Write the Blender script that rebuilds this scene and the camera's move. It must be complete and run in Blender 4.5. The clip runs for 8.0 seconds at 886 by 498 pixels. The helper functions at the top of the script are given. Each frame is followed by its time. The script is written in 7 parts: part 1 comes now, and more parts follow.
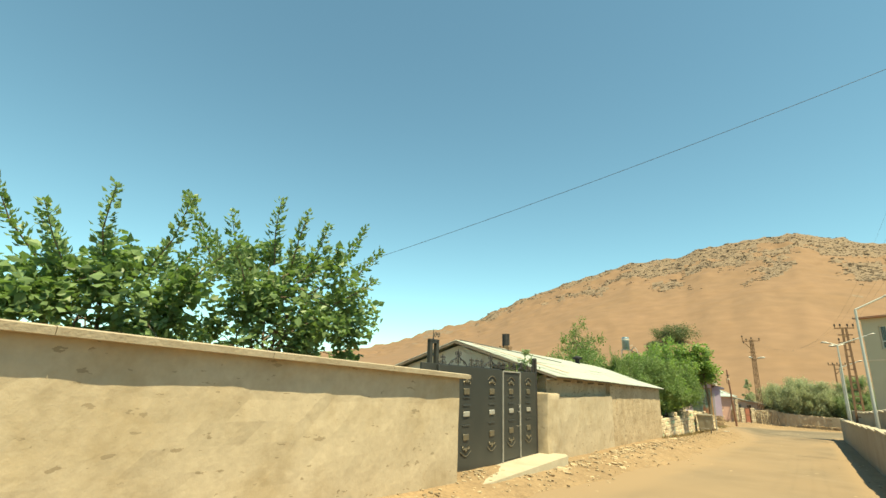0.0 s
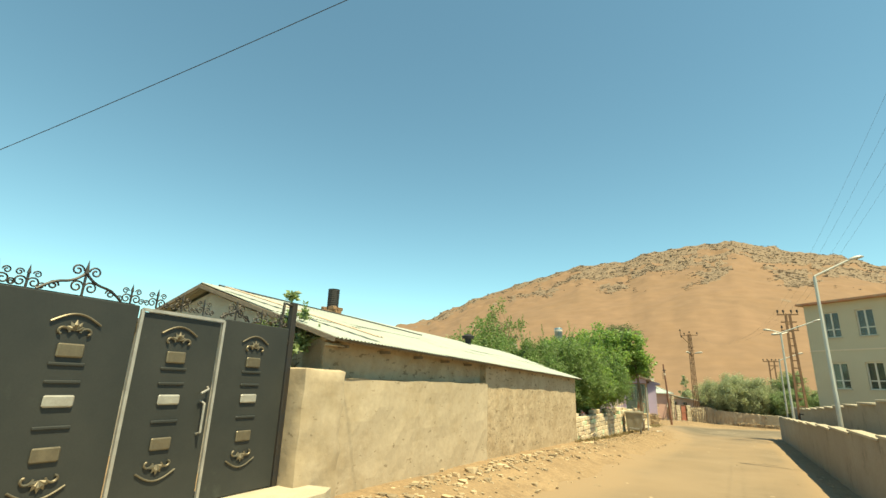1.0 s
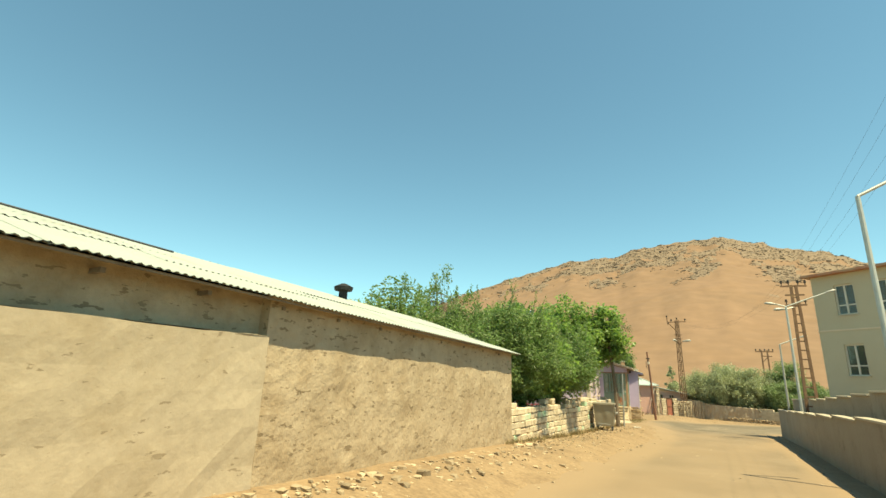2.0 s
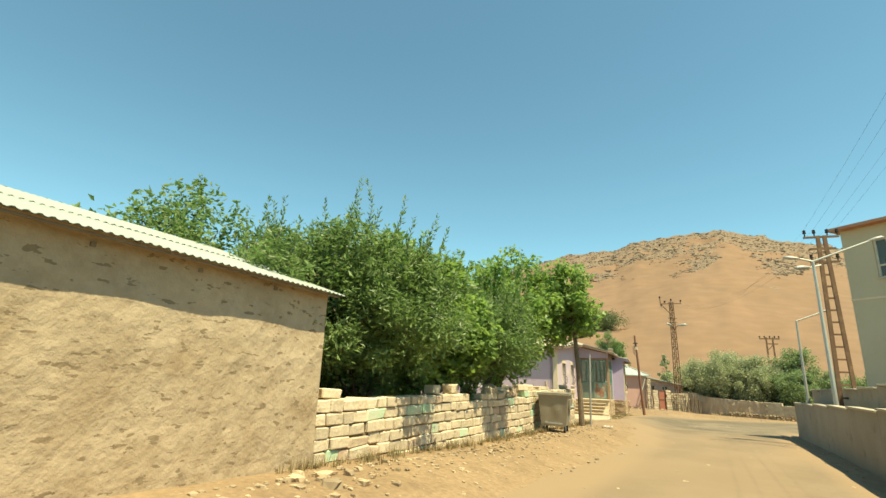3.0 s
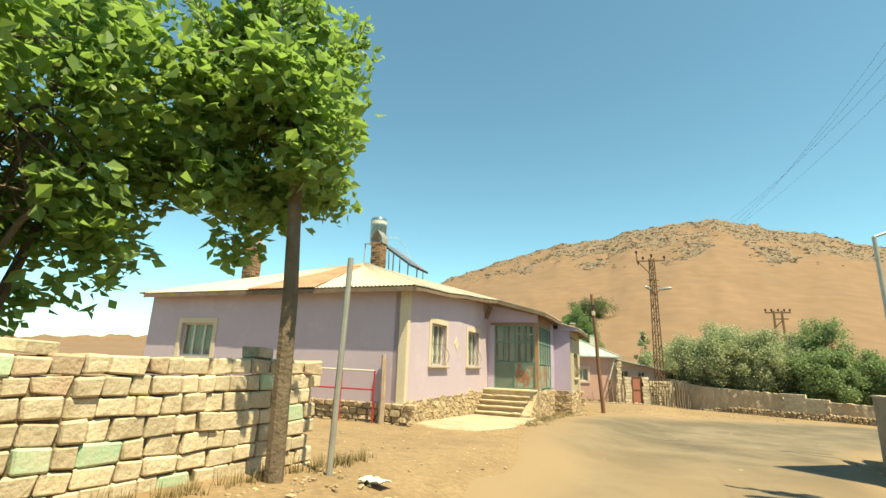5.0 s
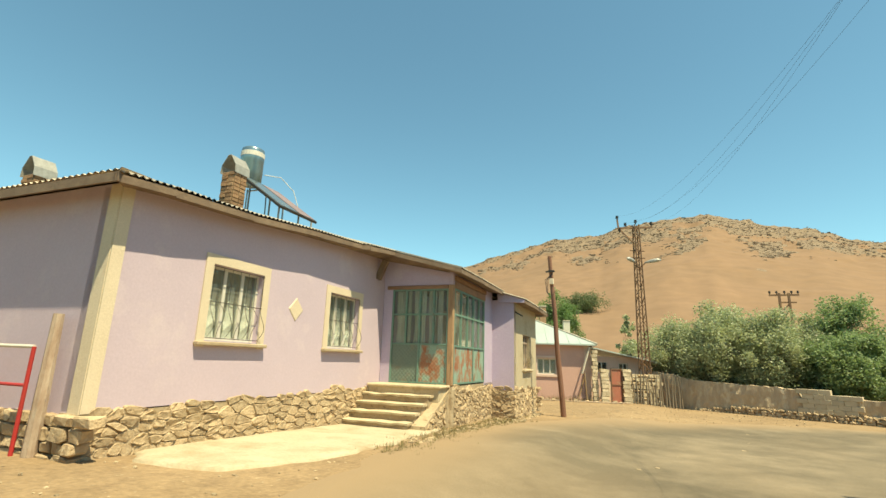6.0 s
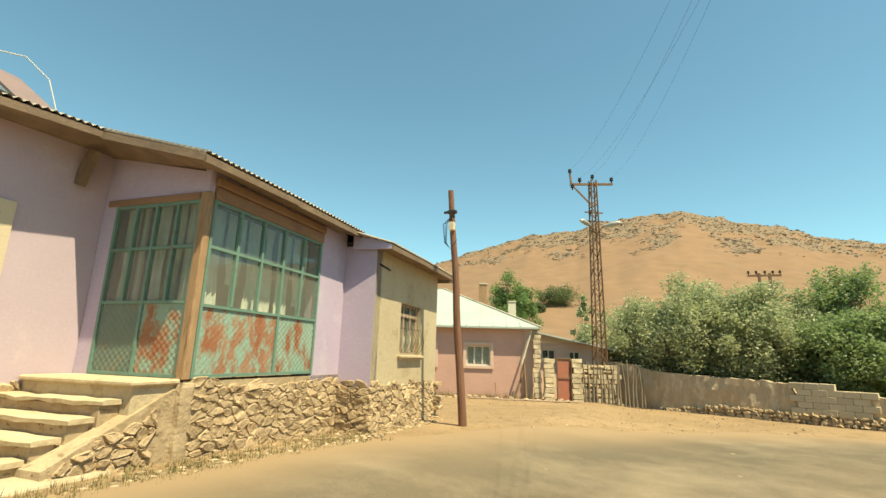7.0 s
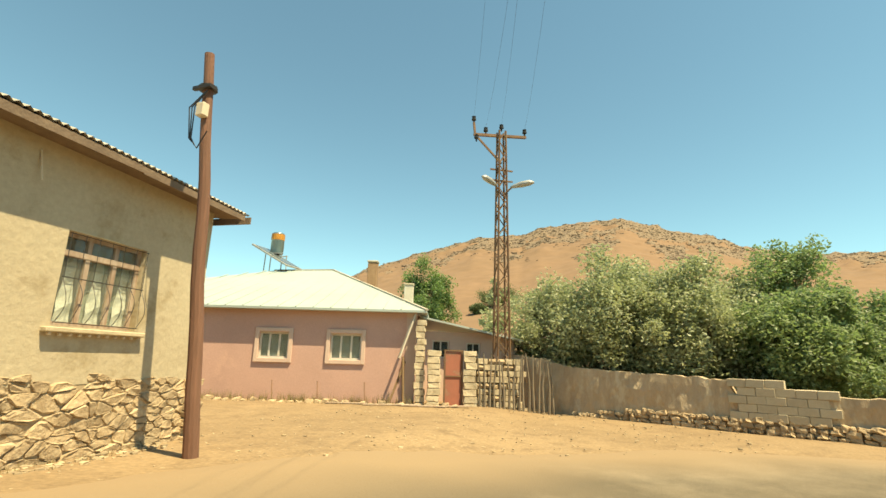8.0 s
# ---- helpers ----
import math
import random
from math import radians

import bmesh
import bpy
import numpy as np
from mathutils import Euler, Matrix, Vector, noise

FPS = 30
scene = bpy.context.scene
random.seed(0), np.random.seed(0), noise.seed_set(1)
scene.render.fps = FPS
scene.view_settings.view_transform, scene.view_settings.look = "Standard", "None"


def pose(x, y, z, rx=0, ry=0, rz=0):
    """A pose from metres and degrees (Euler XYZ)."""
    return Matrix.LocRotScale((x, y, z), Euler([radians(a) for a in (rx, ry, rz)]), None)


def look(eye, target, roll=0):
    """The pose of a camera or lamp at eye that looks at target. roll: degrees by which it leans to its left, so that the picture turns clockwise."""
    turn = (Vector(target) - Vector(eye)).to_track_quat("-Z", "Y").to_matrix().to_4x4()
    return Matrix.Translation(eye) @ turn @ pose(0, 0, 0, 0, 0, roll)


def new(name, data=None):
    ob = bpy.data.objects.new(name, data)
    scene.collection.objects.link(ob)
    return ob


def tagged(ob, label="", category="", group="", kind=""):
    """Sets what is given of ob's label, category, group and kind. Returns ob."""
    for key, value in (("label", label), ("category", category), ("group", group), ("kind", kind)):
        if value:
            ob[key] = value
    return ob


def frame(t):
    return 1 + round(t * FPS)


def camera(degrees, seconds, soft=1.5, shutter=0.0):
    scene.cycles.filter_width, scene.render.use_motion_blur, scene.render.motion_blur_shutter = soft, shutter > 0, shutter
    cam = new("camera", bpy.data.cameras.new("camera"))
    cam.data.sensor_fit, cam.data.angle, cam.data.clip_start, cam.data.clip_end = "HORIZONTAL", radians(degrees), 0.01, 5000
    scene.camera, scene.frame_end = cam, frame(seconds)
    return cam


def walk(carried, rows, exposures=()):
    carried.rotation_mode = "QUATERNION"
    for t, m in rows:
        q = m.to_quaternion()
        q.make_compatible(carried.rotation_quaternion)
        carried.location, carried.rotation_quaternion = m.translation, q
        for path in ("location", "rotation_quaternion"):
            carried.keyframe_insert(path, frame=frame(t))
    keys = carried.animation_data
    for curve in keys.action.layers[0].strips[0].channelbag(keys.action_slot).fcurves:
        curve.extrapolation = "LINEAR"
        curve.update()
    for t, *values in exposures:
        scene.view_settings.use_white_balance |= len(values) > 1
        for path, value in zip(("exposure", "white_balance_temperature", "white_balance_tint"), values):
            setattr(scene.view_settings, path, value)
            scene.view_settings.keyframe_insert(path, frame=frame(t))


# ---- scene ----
cam = camera(86.0, 8.0)

PATH = [
    (0, (1.519, -5.86, 2.368), (0.358, -4.322, 2.904), 2.0),
    (0.5, (1.229, -2.603, 2.243), (0.164, -1.0, 2.787), 2.0),
    (1, (1.007, 1.033, 2.054), (-0.001, 2.674, 2.595), 2.1),
    (1.5, (0.813, 4.346, 1.908), (-0.176, 6.001, 2.441), 2.2),
    (1.7, (0.704, 5.572, 1.822), (-0.276, 7.233, 2.352), 2.1),
    (2.8, (0.484, 13.176, 1.371), (-0.496, 14.842, 1.885), 2.0),
    (3, (0.406, 14.783, 1.373), (-0.575, 16.451, 1.877), 2.1),
    (3.5, (0.275, 18.215, 1.241), (-0.702, 19.886, 1.745), 1.9),
    (4, (0.173, 21.445, 1.162), (-0.801, 23.122, 1.652), 2.0),
    (4.5, (0.068, 24.726, 1.053), (-0.902, 26.409, 1.53), 2.1),
    (4.7, (0.014, 26.202, 1.024), (-0.954, 27.887, 1.498), 2.1),
    (5.8, (-0.277, 34.233, 0.811), (-1.228, 35.932, 1.266), 1.8),
    (6, (-0.356, 35.536, 0.736), (-1.301, 37.238, 1.193), 1.8),
    (6.2, (-0.422, 37.038, 0.702), (-1.357, 38.747, 1.156), 1.7),
    (6.5, (-0.392, 38.728, 0.625), (-1.318, 40.441, 1.08), 1.5),
    (7, (-0.293, 41.953, 0.532), (-1.163, 43.699, 0.972), 1.7),
    (7.5, (-0.115, 44.729, 0.458), (-0.894, 46.517, 0.901), 1.8),
    (8, (0.248, 47.378, 0.283), (-0.424, 49.206, 0.738), 1.6),
]
walk(cam, [(t, look(eye, target, roll)) for t, eye, target, roll in PATH], [(0.0, 0.86, 8300, -6), (1.2, 0.84, 8300, -6), (3.0, 0.84, 8000, -6), (3.6, 0.82, 7650, -7), (4.5, 0.93, 7850, -6), (6.5, 0.78, 8050, -5), (7.2, 0.88, 8400, -3), (8.0, 0.93, 9100, -1)])

# ---- light ----
SUN_EL, SUN_AZ = 64.0, (1.0, -0.364)          # the sun stands over the right side of the street
sun_dir = Vector((SUN_AZ[0], SUN_AZ[1], 0)).normalized() * math.cos(radians(SUN_EL)) + Vector((0, 0, math.sin(radians(SUN_EL))))
sun_data = bpy.data.lights.new("sun", "SUN")
sun_data.energy, sun_data.angle, sun_data.color = 5.15, radians(0.55), (1.0, 0.9, 0.74)
sun = new("sun", sun_data)
sun.matrix_world = look(sun_dir * 200, (0, 0, 0))

world = bpy.data.worlds.new("sky")
scene.world = world
world.use_nodes = True
wn = world.node_tree.nodes
sky = wn.new("ShaderNodeTexSky")
sky.sky_type, sky.sun_disc = "NISHITA", False
sky.sun_elevation, sky.sun_rotation = radians(SUN_EL), math.atan2(SUN_AZ[0], SUN_AZ[1])
sky.altitude, sky.air_density, sky.dust_density, sky.ozone_density = 1500, 1.0, 0.35, 2.0
wn["Background"].inputs["Strength"].default_value = 0.135
sky_tint = wn.new("ShaderNodeMix")              # a colour multiply that tints the sky light from blue towards teal
sky_tint.data_type, sky_tint.blend_type = "RGBA", "MULTIPLY"
sky_tint.inputs["Factor"].default_value = 1.0
sky_tint.inputs["B"].default_value = (0.77, 1.03, 0.965, 1)
world.node_tree.links.new(sky.outputs[0], sky_tint.inputs["A"])
world.node_tree.links.new(sky_tint.outputs["Result"], wn["Background"].inputs["Color"])


# ---- materials ----
def material(name, base, second=None, scale=6.0, rough=0.85, metal=0.0, bump=0.0, bump_scale=40.0, spots=None, spot_scale=1.5,
             spot_at=0.6, spot_soft=0.08, vary=0.0, fine=0.08, stretch=(1, 1, 1), chips=None, chip_scale=5.0, chip_at=0.69):
    """A surface of two mixed tones, fine grain, larger worn spots, relief, and a shift from piece to piece."""
    m = bpy.data.materials.new(name)
    m.use_nodes = True
    n, l = m.node_tree.nodes, m.node_tree.links
    bsdf = n["Principled BSDF"]
    bsdf.inputs["Roughness"].default_value, bsdf.inputs["Metallic"].default_value = rough, metal
    bsdf.inputs["Specular IOR Level"].default_value = 0.3
    co = n.new("ShaderNodeTexCoord")
    mp = n.new("ShaderNodeMapping")
    mp.inputs["Scale"].default_value = stretch
    geo = n.new("ShaderNodeNewGeometry")
    l.new(geo.outputs["Position"], mp.inputs["Vector"])

    def noise_tex(s, detail=5.0, rough_=0.6):
        t = n.new("ShaderNodeTexNoise")
        t.inputs["Scale"].default_value, t.inputs["Detail"].default_value, t.inputs["Roughness"].default_value = s, detail, rough_
        l.new(mp.outputs[0], t.inputs["Vector"])
        return t.outputs["Fac"]

    def ramp(fac, a, b):
        r = n.new("ShaderNodeMapRange")
        r.inputs["From Min"].default_value, r.inputs["From Max"].default_value = a, b
        l.new(fac, r.inputs["Value"])
        return r.outputs["Result"]

    def mix(fac, a, b, kind="MIX"):
        x = n.new("ShaderNodeMix")
        x.data_type, x.blend_type = "RGBA", kind
        for sock, val in ((x.inputs["Factor"], fac), (x.inputs["A"], a), (x.inputs["B"], b)):
            if isinstance(val, (int, float)):
                sock.default_value = val
            elif isinstance(val, tuple):
                sock.default_value = (*val, 1)
            else:
                l.new(val, sock)
        return x.outputs["Result"]

    second = second or tuple(c * 0.72 for c in base)
    col = mix(ramp(noise_tex(scale), 0.32, 0.68), base, second)
    if spots:
        col = mix(ramp(noise_tex(spot_scale, 8.0, 0.68), spot_at - spot_soft, spot_at + spot_soft), col, spots)
    if chips:
        cm = n.new("ShaderNodeMapping")
        cm.inputs["Scale"].default_value = (1, 0.55, 1.5)
        l.new(geo.outputs["Position"], cm.inputs["Vector"])
        ct = n.new("ShaderNodeTexNoise")
        ct.inputs["Scale"].default_value, ct.inputs["Detail"].default_value, ct.inputs["Roughness"].default_value = chip_scale, 4.0, 0.55
        l.new(cm.outputs[0], ct.inputs["Vector"])
        col = mix(ramp(ct.outputs["Fac"], chip_at, chip_at + 0.02), col, chips)
    if fine:
        grain = ramp(noise_tex(bump_scale * 1.7, 3.0), 0.25, 0.75)
        tone = n.new("ShaderNodeMapRange")
        tone.inputs["To Min"].default_value, tone.inputs["To Max"].default_value = 1 - fine, 1 + fine
        l.new(grain, tone.inputs["Value"])
        hsv = n.new("ShaderNodeHueSaturation")
        l.new(tone.outputs["Result"], hsv.inputs["Value"])
        l.new(col, hsv.inputs["Color"])
        col = hsv.outputs["Color"]
    if vary:
        info = n.new("ShaderNodeObjectInfo")
        island = geo.outputs["Random Per Island"]
        both = n.new("ShaderNodeMath")
        both.operation = "ADD"
        l.new(info.outputs["Random"], both.inputs[0])
        l.new(island, both.inputs[1])
        wrap = n.new("ShaderNodeMath")
        wrap.operation = "FRACT"
        l.new(both.outputs[0], wrap.inputs[0])
        span = n.new("ShaderNodeMapRange")
        span.inputs["To Min"].default_value, span.inputs["To Max"].default_value = 1 - vary, 1 + vary
        l.new(wrap.outputs[0], span.inputs["Value"])
        hsv = n.new("ShaderNodeHueSaturation")
        l.new(span.outputs["Result"], hsv.inputs["Value"])
        l.new(col, hsv.inputs["Color"])
        col = hsv.outputs["Color"]
    l.new(col, bsdf.inputs["Base Color"])
    if bump:
        b = n.new("ShaderNodeBump")
        b.inputs["Strength"].default_value, b.inputs["Distance"].default_value = 1.0, bump
        l.new(noise_tex(bump_scale, 6.0), b.inputs["Height"])
        l.new(b.outputs["Normal"], bsdf.inputs["Normal"])
    return m


def leaf_material(name, base, second, light):
    """Leaves: tone shifts from leaf to leaf, and some light comes through."""
    m = material(name, base, second, 1.3, 0.42, fine=0.0, vary=0.35)
    n, l = m.node_tree.nodes, m.node_tree.links
    out, bsdf = n["Material Output"], n["Principled BSDF"]
    tr = n.new("ShaderNodeBsdfTranslucent")
    tr.inputs["Color"].default_value = (*light, 1)
    add = n.new("ShaderNodeMixShader")
    add.inputs["Fac"].default_value = 0.42
    l.new(bsdf.outputs[0], add.inputs[1])
    l.new(tr.outputs[0], add.inputs[2])
    l.new(add.outputs[0], out.inputs["Surface"])
    return m


DIRT = material("dirt", (0.3, 0.207, 0.118), (0.235, 0.16, 0.09), 0.42, 0.95, bump=0.03, bump_scale=9, spots=(0.205, 0.138, 0.079), spot_scale=2.2, spot_at=0.58, spot_soft=0.1, fine=0.22, chips=(0.4, 0.31, 0.2), chip_scale=14, chip_at=0.68)
ROAD = material("dusty_asphalt", (0.11, 0.089, 0.06), (0.134, 0.108, 0.073), 0.3, 0.92, bump=0.008, bump_scale=30, spots=(0.24, 0.19, 0.13), spot_scale=0.45, spot_at=0.56, spot_soft=0.14, fine=0.2)


def dust_over(m, tone):
    """Blown dust lies on the surface where the mesh's "dust" values say so."""
    n, l = m.node_tree.nodes, m.node_tree.links
    bsdf = n["Principled BSDF"]
    was = bsdf.inputs["Base Color"].links[0].from_socket
    at_ = n.new("ShaderNodeAttribute")
    at_.attribute_name = "dust"
    x = n.new("ShaderNodeMix")
    x.data_type = "RGBA"
    l.new(at_.outputs["Fac"], x.inputs["Factor"])
    l.new(was, x.inputs["A"])
    x.inputs["B"].default_value = (*tone, 1)
    l.new(x.outputs["Result"], bsdf.inputs["Base Color"])


dust_over(ROAD, (0.27, 0.19, 0.113))
GRAVEL = material("gravel", (0.41, 0.32, 0.21), (0.31, 0.235, 0.15), 3, 0.95, vary=0.4)
MUD = material("mud_plaster", (0.425, 0.345, 0.245), (0.375, 0.3, 0.207), 0.8, 0.95, bump=0.012, bump_scale=6, spots=(0.3, 0.225, 0.135), spot_scale=1.2, spot_at=0.62, spot_soft=0.15, chips=(0.26, 0.2, 0.13), chip_scale=8.5, chip_at=0.655)
MUD_ROUGH = material("rough_mud_plaster", (0.43, 0.335, 0.225), (0.375, 0.29, 0.19), 1.0, 0.95, bump=0.034, bump_scale=6, spots=(0.285, 0.205, 0.12), spot_scale=1.8, spot_at=0.6, spot_soft=0.14, chips=(0.225, 0.165, 0.1), chip_scale=10, chip_at=0.615)
CONCRETE = material("pale_concrete", (0.449, 0.394, 0.299), (0.374, 0.32, 0.231), 2, 0.9, bump=0.01, bump_scale=20)
APRON = material("dusty_poured_concrete", (0.45, 0.385, 0.28), (0.39, 0.325, 0.225), 1.4, 0.92, bump=0.014, bump_scale=16, spots=(0.33, 0.245, 0.15), spot_scale=1.3, spot_at=0.58, spot_soft=0.1, fine=0.12)
COPING = material("coping_concrete", (0.408, 0.34, 0.245), (0.326, 0.258, 0.177), 3, 0.9, bump=0.01, bump_scale=25)
ROOF = material("pale_green_roof_sheet", (0.35, 0.378, 0.335), (0.315, 0.338, 0.295), 0.7, 0.6, spots=(0.33, 0.29, 0.22), spot_scale=1.4, spot_at=0.68)
ROOF_RUST = material("rusty_roof_sheet", (0.4, 0.15, 0.085), (0.381, 0.258, 0.163), 2.0, 0.7)
ROOF_GREEN = material("light_metal_roof", (0.44, 0.49, 0.45), (0.39, 0.44, 0.4), 0.5, 0.45, metal=0.2)
ROOF_GREY = material("weathered_roof_sheet", (0.42, 0.375, 0.31), (0.34, 0.295, 0.235), 1.0, 0.7, bump=0.01, bump_scale=14)
GATE = material("dark_gate_paint", (0.03, 0.033, 0.031), (0.04, 0.042, 0.038), 2, 0.42, metal=0.0, spots=(0.05, 0.055, 0.048), spot_scale=3, spot_at=0.7)
GATE_TRIM = material("grey_gate_edging", (0.45, 0.43, 0.39), None, 8, 0.4, metal=0.4)
GOLD = material("aged_bronze_relief", (0.2, 0.168, 0.115), (0.14, 0.12, 0.085), 9, 0.42, metal=0.5)
IRON = material("dark_wrought_iron", (0.04, 0.042, 0.045), (0.06, 0.05, 0.04), 8, 0.55, metal=0.5)
SILVER = material("pale_plate", (0.408, 0.388, 0.34), None, 8, 0.4, metal=0.3)
LIME = material("lime_block", (0.6, 0.5, 0.355), (0.52, 0.42, 0.29), 5, 0.95, bump=0.018, bump_scale=18, spots=(0.4, 0.31, 0.2), spot_scale=4.5, spot_at=0.6, vary=0.16, fine=0.12)
LIME_GREEN = material("painted_block", (0.36, 0.55, 0.36), (0.54, 0.5, 0.36), 4, 0.9, bump=0.008, bump_scale=22, vary=0.12)
LIME_RED = material("reddish_block", (0.43, 0.3, 0.21), (0.52, 0.41, 0.28), 6, 0.95, bump=0.02, bump_scale=16, vary=0.12)
JOINT = material("wall_core_mortar", (0.204, 0.156, 0.0952), (0.15, 0.112, 0.068), 6, 1.0, bump=0.03, bump_scale=15)
RUBBLE = material("rubble_stone", (0.47, 0.36, 0.235), (0.38, 0.275, 0.17), 6, 0.95, bump=0.03, bump_scale=16, vary=0.2, fine=0.16, spots=(0.27, 0.19, 0.115), spot_scale=5, spot_at=0.62)
LILAC = material("lilac_paint", (0.5, 0.405, 0.47), (0.47, 0.38, 0.445), 0.9, 0.85, bump=0.002, bump_scale=18, fine=0.05, spots=(0.545, 0.45, 0.49), spot_scale=1.2, spot_at=0.62)
PURPLE = material("purple_paint", (0.45, 0.375, 0.49), (0.42, 0.35, 0.46), 1.0, 0.85, bump=0.002, bump_scale=18, spots=(0.47, 0.41, 0.5), spot_scale=1.4, spot_at=0.6)
TAN = material("tan_plaster", (0.475, 0.4, 0.28), (0.43, 0.355, 0.245), 0.8, 0.92, bump=0.012, bump_scale=10, spots=(0.326, 0.252, 0.15), spot_scale=1.6, spot_at=0.65)
CREAM = material("cream_paint", (0.62, 0.52, 0.39), (0.57, 0.475, 0.35), 2, 0.8, bump=0.004, bump_scale=30)
SILL = material("dusty_sill", (0.44, 0.35, 0.235), (0.36, 0.28, 0.185), 4, 0.9, bump=0.01)
PINK = material("pink_paint", (0.53, 0.33, 0.275), (0.48, 0.3, 0.25), 0.8, 0.88, bump=0.003, bump_scale=16, spots=(0.58, 0.36, 0.29), spot_scale=1.1, spot_at=0.66)
PINK_TRIM = material("pale_pink_trim", (0.6, 0.44, 0.36), (0.55, 0.4, 0.325), 3, 0.85)
WHITE = material("white_frame", (0.6, 0.568, 0.496), (0.528, 0.496, 0.424), 5, 0.6)
WHITEWASH = material("whitewash", (0.576, 0.528, 0.44), (0.48, 0.424, 0.336), 2, 0.9, bump=0.01)
OCHRE = material("cream_render", (0.46, 0.41, 0.3), (0.43, 0.375, 0.27), 0.5, 0.88, bump=0.004)
TEAL = material("worn_teal_paint", (0.2, 0.3, 0.245), (0.26, 0.35, 0.285), 3, 0.65, spots=(0.25, 0.1, 0.05), spot_scale=2.8, spot_at=0.54, spot_soft=0.06, bump=0.004, stretch=(1, 1, 0.55))
TEAL_DULL = material("dull_teal_sheet", (0.15, 0.2, 0.165), (0.12, 0.165, 0.14), 2.5, 0.6, spots=(0.2, 0.17, 0.12), spot_scale=3, spot_at=0.62, bump=0.004)
TEAL_RUST = material("rust_eaten_teal_sheet", (0.27, 0.1, 0.05), (0.33, 0.2, 0.13), 3.5, 0.8, spots=(0.24, 0.35, 0.29), spot_scale=3.4, spot_at=0.49, spot_soft=0.05, bump=0.006, stretch=(1, 1, 0.6))
STEP = material("worn_cream_step", (0.52, 0.43, 0.295), (0.44, 0.355, 0.235), 2.2, 0.92, bump=0.015, bump_scale=14, spots=(0.36, 0.28, 0.175), spot_scale=2.6, spot_at=0.62)
TEAL_FRAME = material("teal_frame", (0.12, 0.22, 0.18), (0.15, 0.25, 0.205), 6, 0.6, spots=(0.14, 0.1, 0.06), spot_scale=5, spot_at=0.66)
WOOD = material("weathered_wood", (0.245, 0.163, 0.0884), (0.177, 0.112, 0.0612), 3, 0.9, bump=0.01, bump_scale=30, stretch=(6, 6, 0.7))
POST_WOOD = material("worn_orange_wood", (0.42, 0.27, 0.155), (0.31, 0.19, 0.11), 3, 0.85, bump=0.012, bump_scale=25, spots=(0.2, 0.13, 0.08), spot_scale=3.5, spot_at=0.6, stretch=(4, 4, 0.6))
ROOF_STREAK = material("rust_streaked_roof_sheet", (0.52, 0.33, 0.22), (0.47, 0.4, 0.32), 3, 0.7)
SHED_WOOD = material("grey_shed_timber", (0.24, 0.195, 0.145), (0.17, 0.135, 0.1), 3, 0.9, bump=0.01, bump_scale=25)
GALV = material("pale_galvanised_pole", (0.47, 0.47, 0.43), (0.4, 0.4, 0.36), 3, 0.5, metal=0.3)
WOOD_RED = material("reddish_beam", (0.3, 0.175, 0.11), (0.22, 0.13, 0.085), 3, 0.85, bump=0.01, bump_scale=25)
FASCIA = material("grey_fascia_wood", (0.23, 0.165, 0.115), (0.15, 0.105, 0.075), 3, 0.9, bump=0.01, bump_scale=25)
POLE_WOOD = material("tarred_pole", (0.25, 0.125, 0.085), (0.18, 0.095, 0.065), 3, 0.85, bump=0.012, bump_scale=30, stretch=(8, 8, 0.5))
GATE_RED = material("faded_red_sheet", (0.36, 0.13, 0.085), (0.28, 0.11, 0.075), 3, 0.7, spots=(0.3, 0.2, 0.13), spot_scale=3, spot_at=0.62)
RUST = material("rusty_steel", (0.2, 0.118, 0.072), (0.15, 0.09, 0.058), 4, 0.75, metal=0.3, spots=(0.27, 0.17, 0.09), spot_scale=3)
STEEL = material("grey_steel", (0.4, 0.39, 0.36), (0.33, 0.32, 0.29), 4, 0.5, metal=0.4)
BIN = material("galvanised_bin", (0.3, 0.27, 0.205), (0.245, 0.215, 0.16), 1.8, 0.5, metal=0.35, spots=(0.245, 0.197, 0.129), spot_scale=4, spot_at=0.6)
BLACK = material("black_rubber", (0.025, 0.025, 0.025), None, 8, 0.7)
RED = material("red_rail_paint", (0.408, 0.034, 0.034), (0.34, 0.034, 0.0306), 5, 0.55)
BRICK = material("chimney_brick", (0.286, 0.177, 0.102), (0.231, 0.136, 0.0782), 5, 0.95, bump=0.015, vary=0.25)
BLOCK = material("pumice_block", (0.5, 0.42, 0.3), (0.45, 0.37, 0.26), 5, 0.95, bump=0.015, bump_scale=30, vary=0.1)
MUDBRICK = material("mud_wall", (0.47, 0.362, 0.25), (0.375, 0.285, 0.192), 1.4, 0.98, bump=0.06, bump_scale=5, spots=(0.5, 0.42, 0.31), spot_scale=1.6, spot_at=0.6, spot_soft=0.05, stretch=(1.4, 1.4, 0.6))
GREYWALL = material("grey_retaining_wall", (0.34, 0.29, 0.215), (0.29, 0.24, 0.175), 0.7, 0.92, bump=0.012, bump_scale=12, spots=(0.19, 0.156, 0.112), spot_scale=1.3, spot_at=0.64)
TANK = material("blue_galvanised_tank", (0.231, 0.326, 0.354), (0.204, 0.286, 0.313), 3, 0.3, metal=0.7)
PANEL = material("collector_glass", (0.09, 0.12, 0.13), (0.13, 0.15, 0.15), 1, 0.15)
RED_PANEL = material("dusty_red_collector_glass", (0.3, 0.19, 0.15), (0.24, 0.16, 0.13), 1, 0.25)
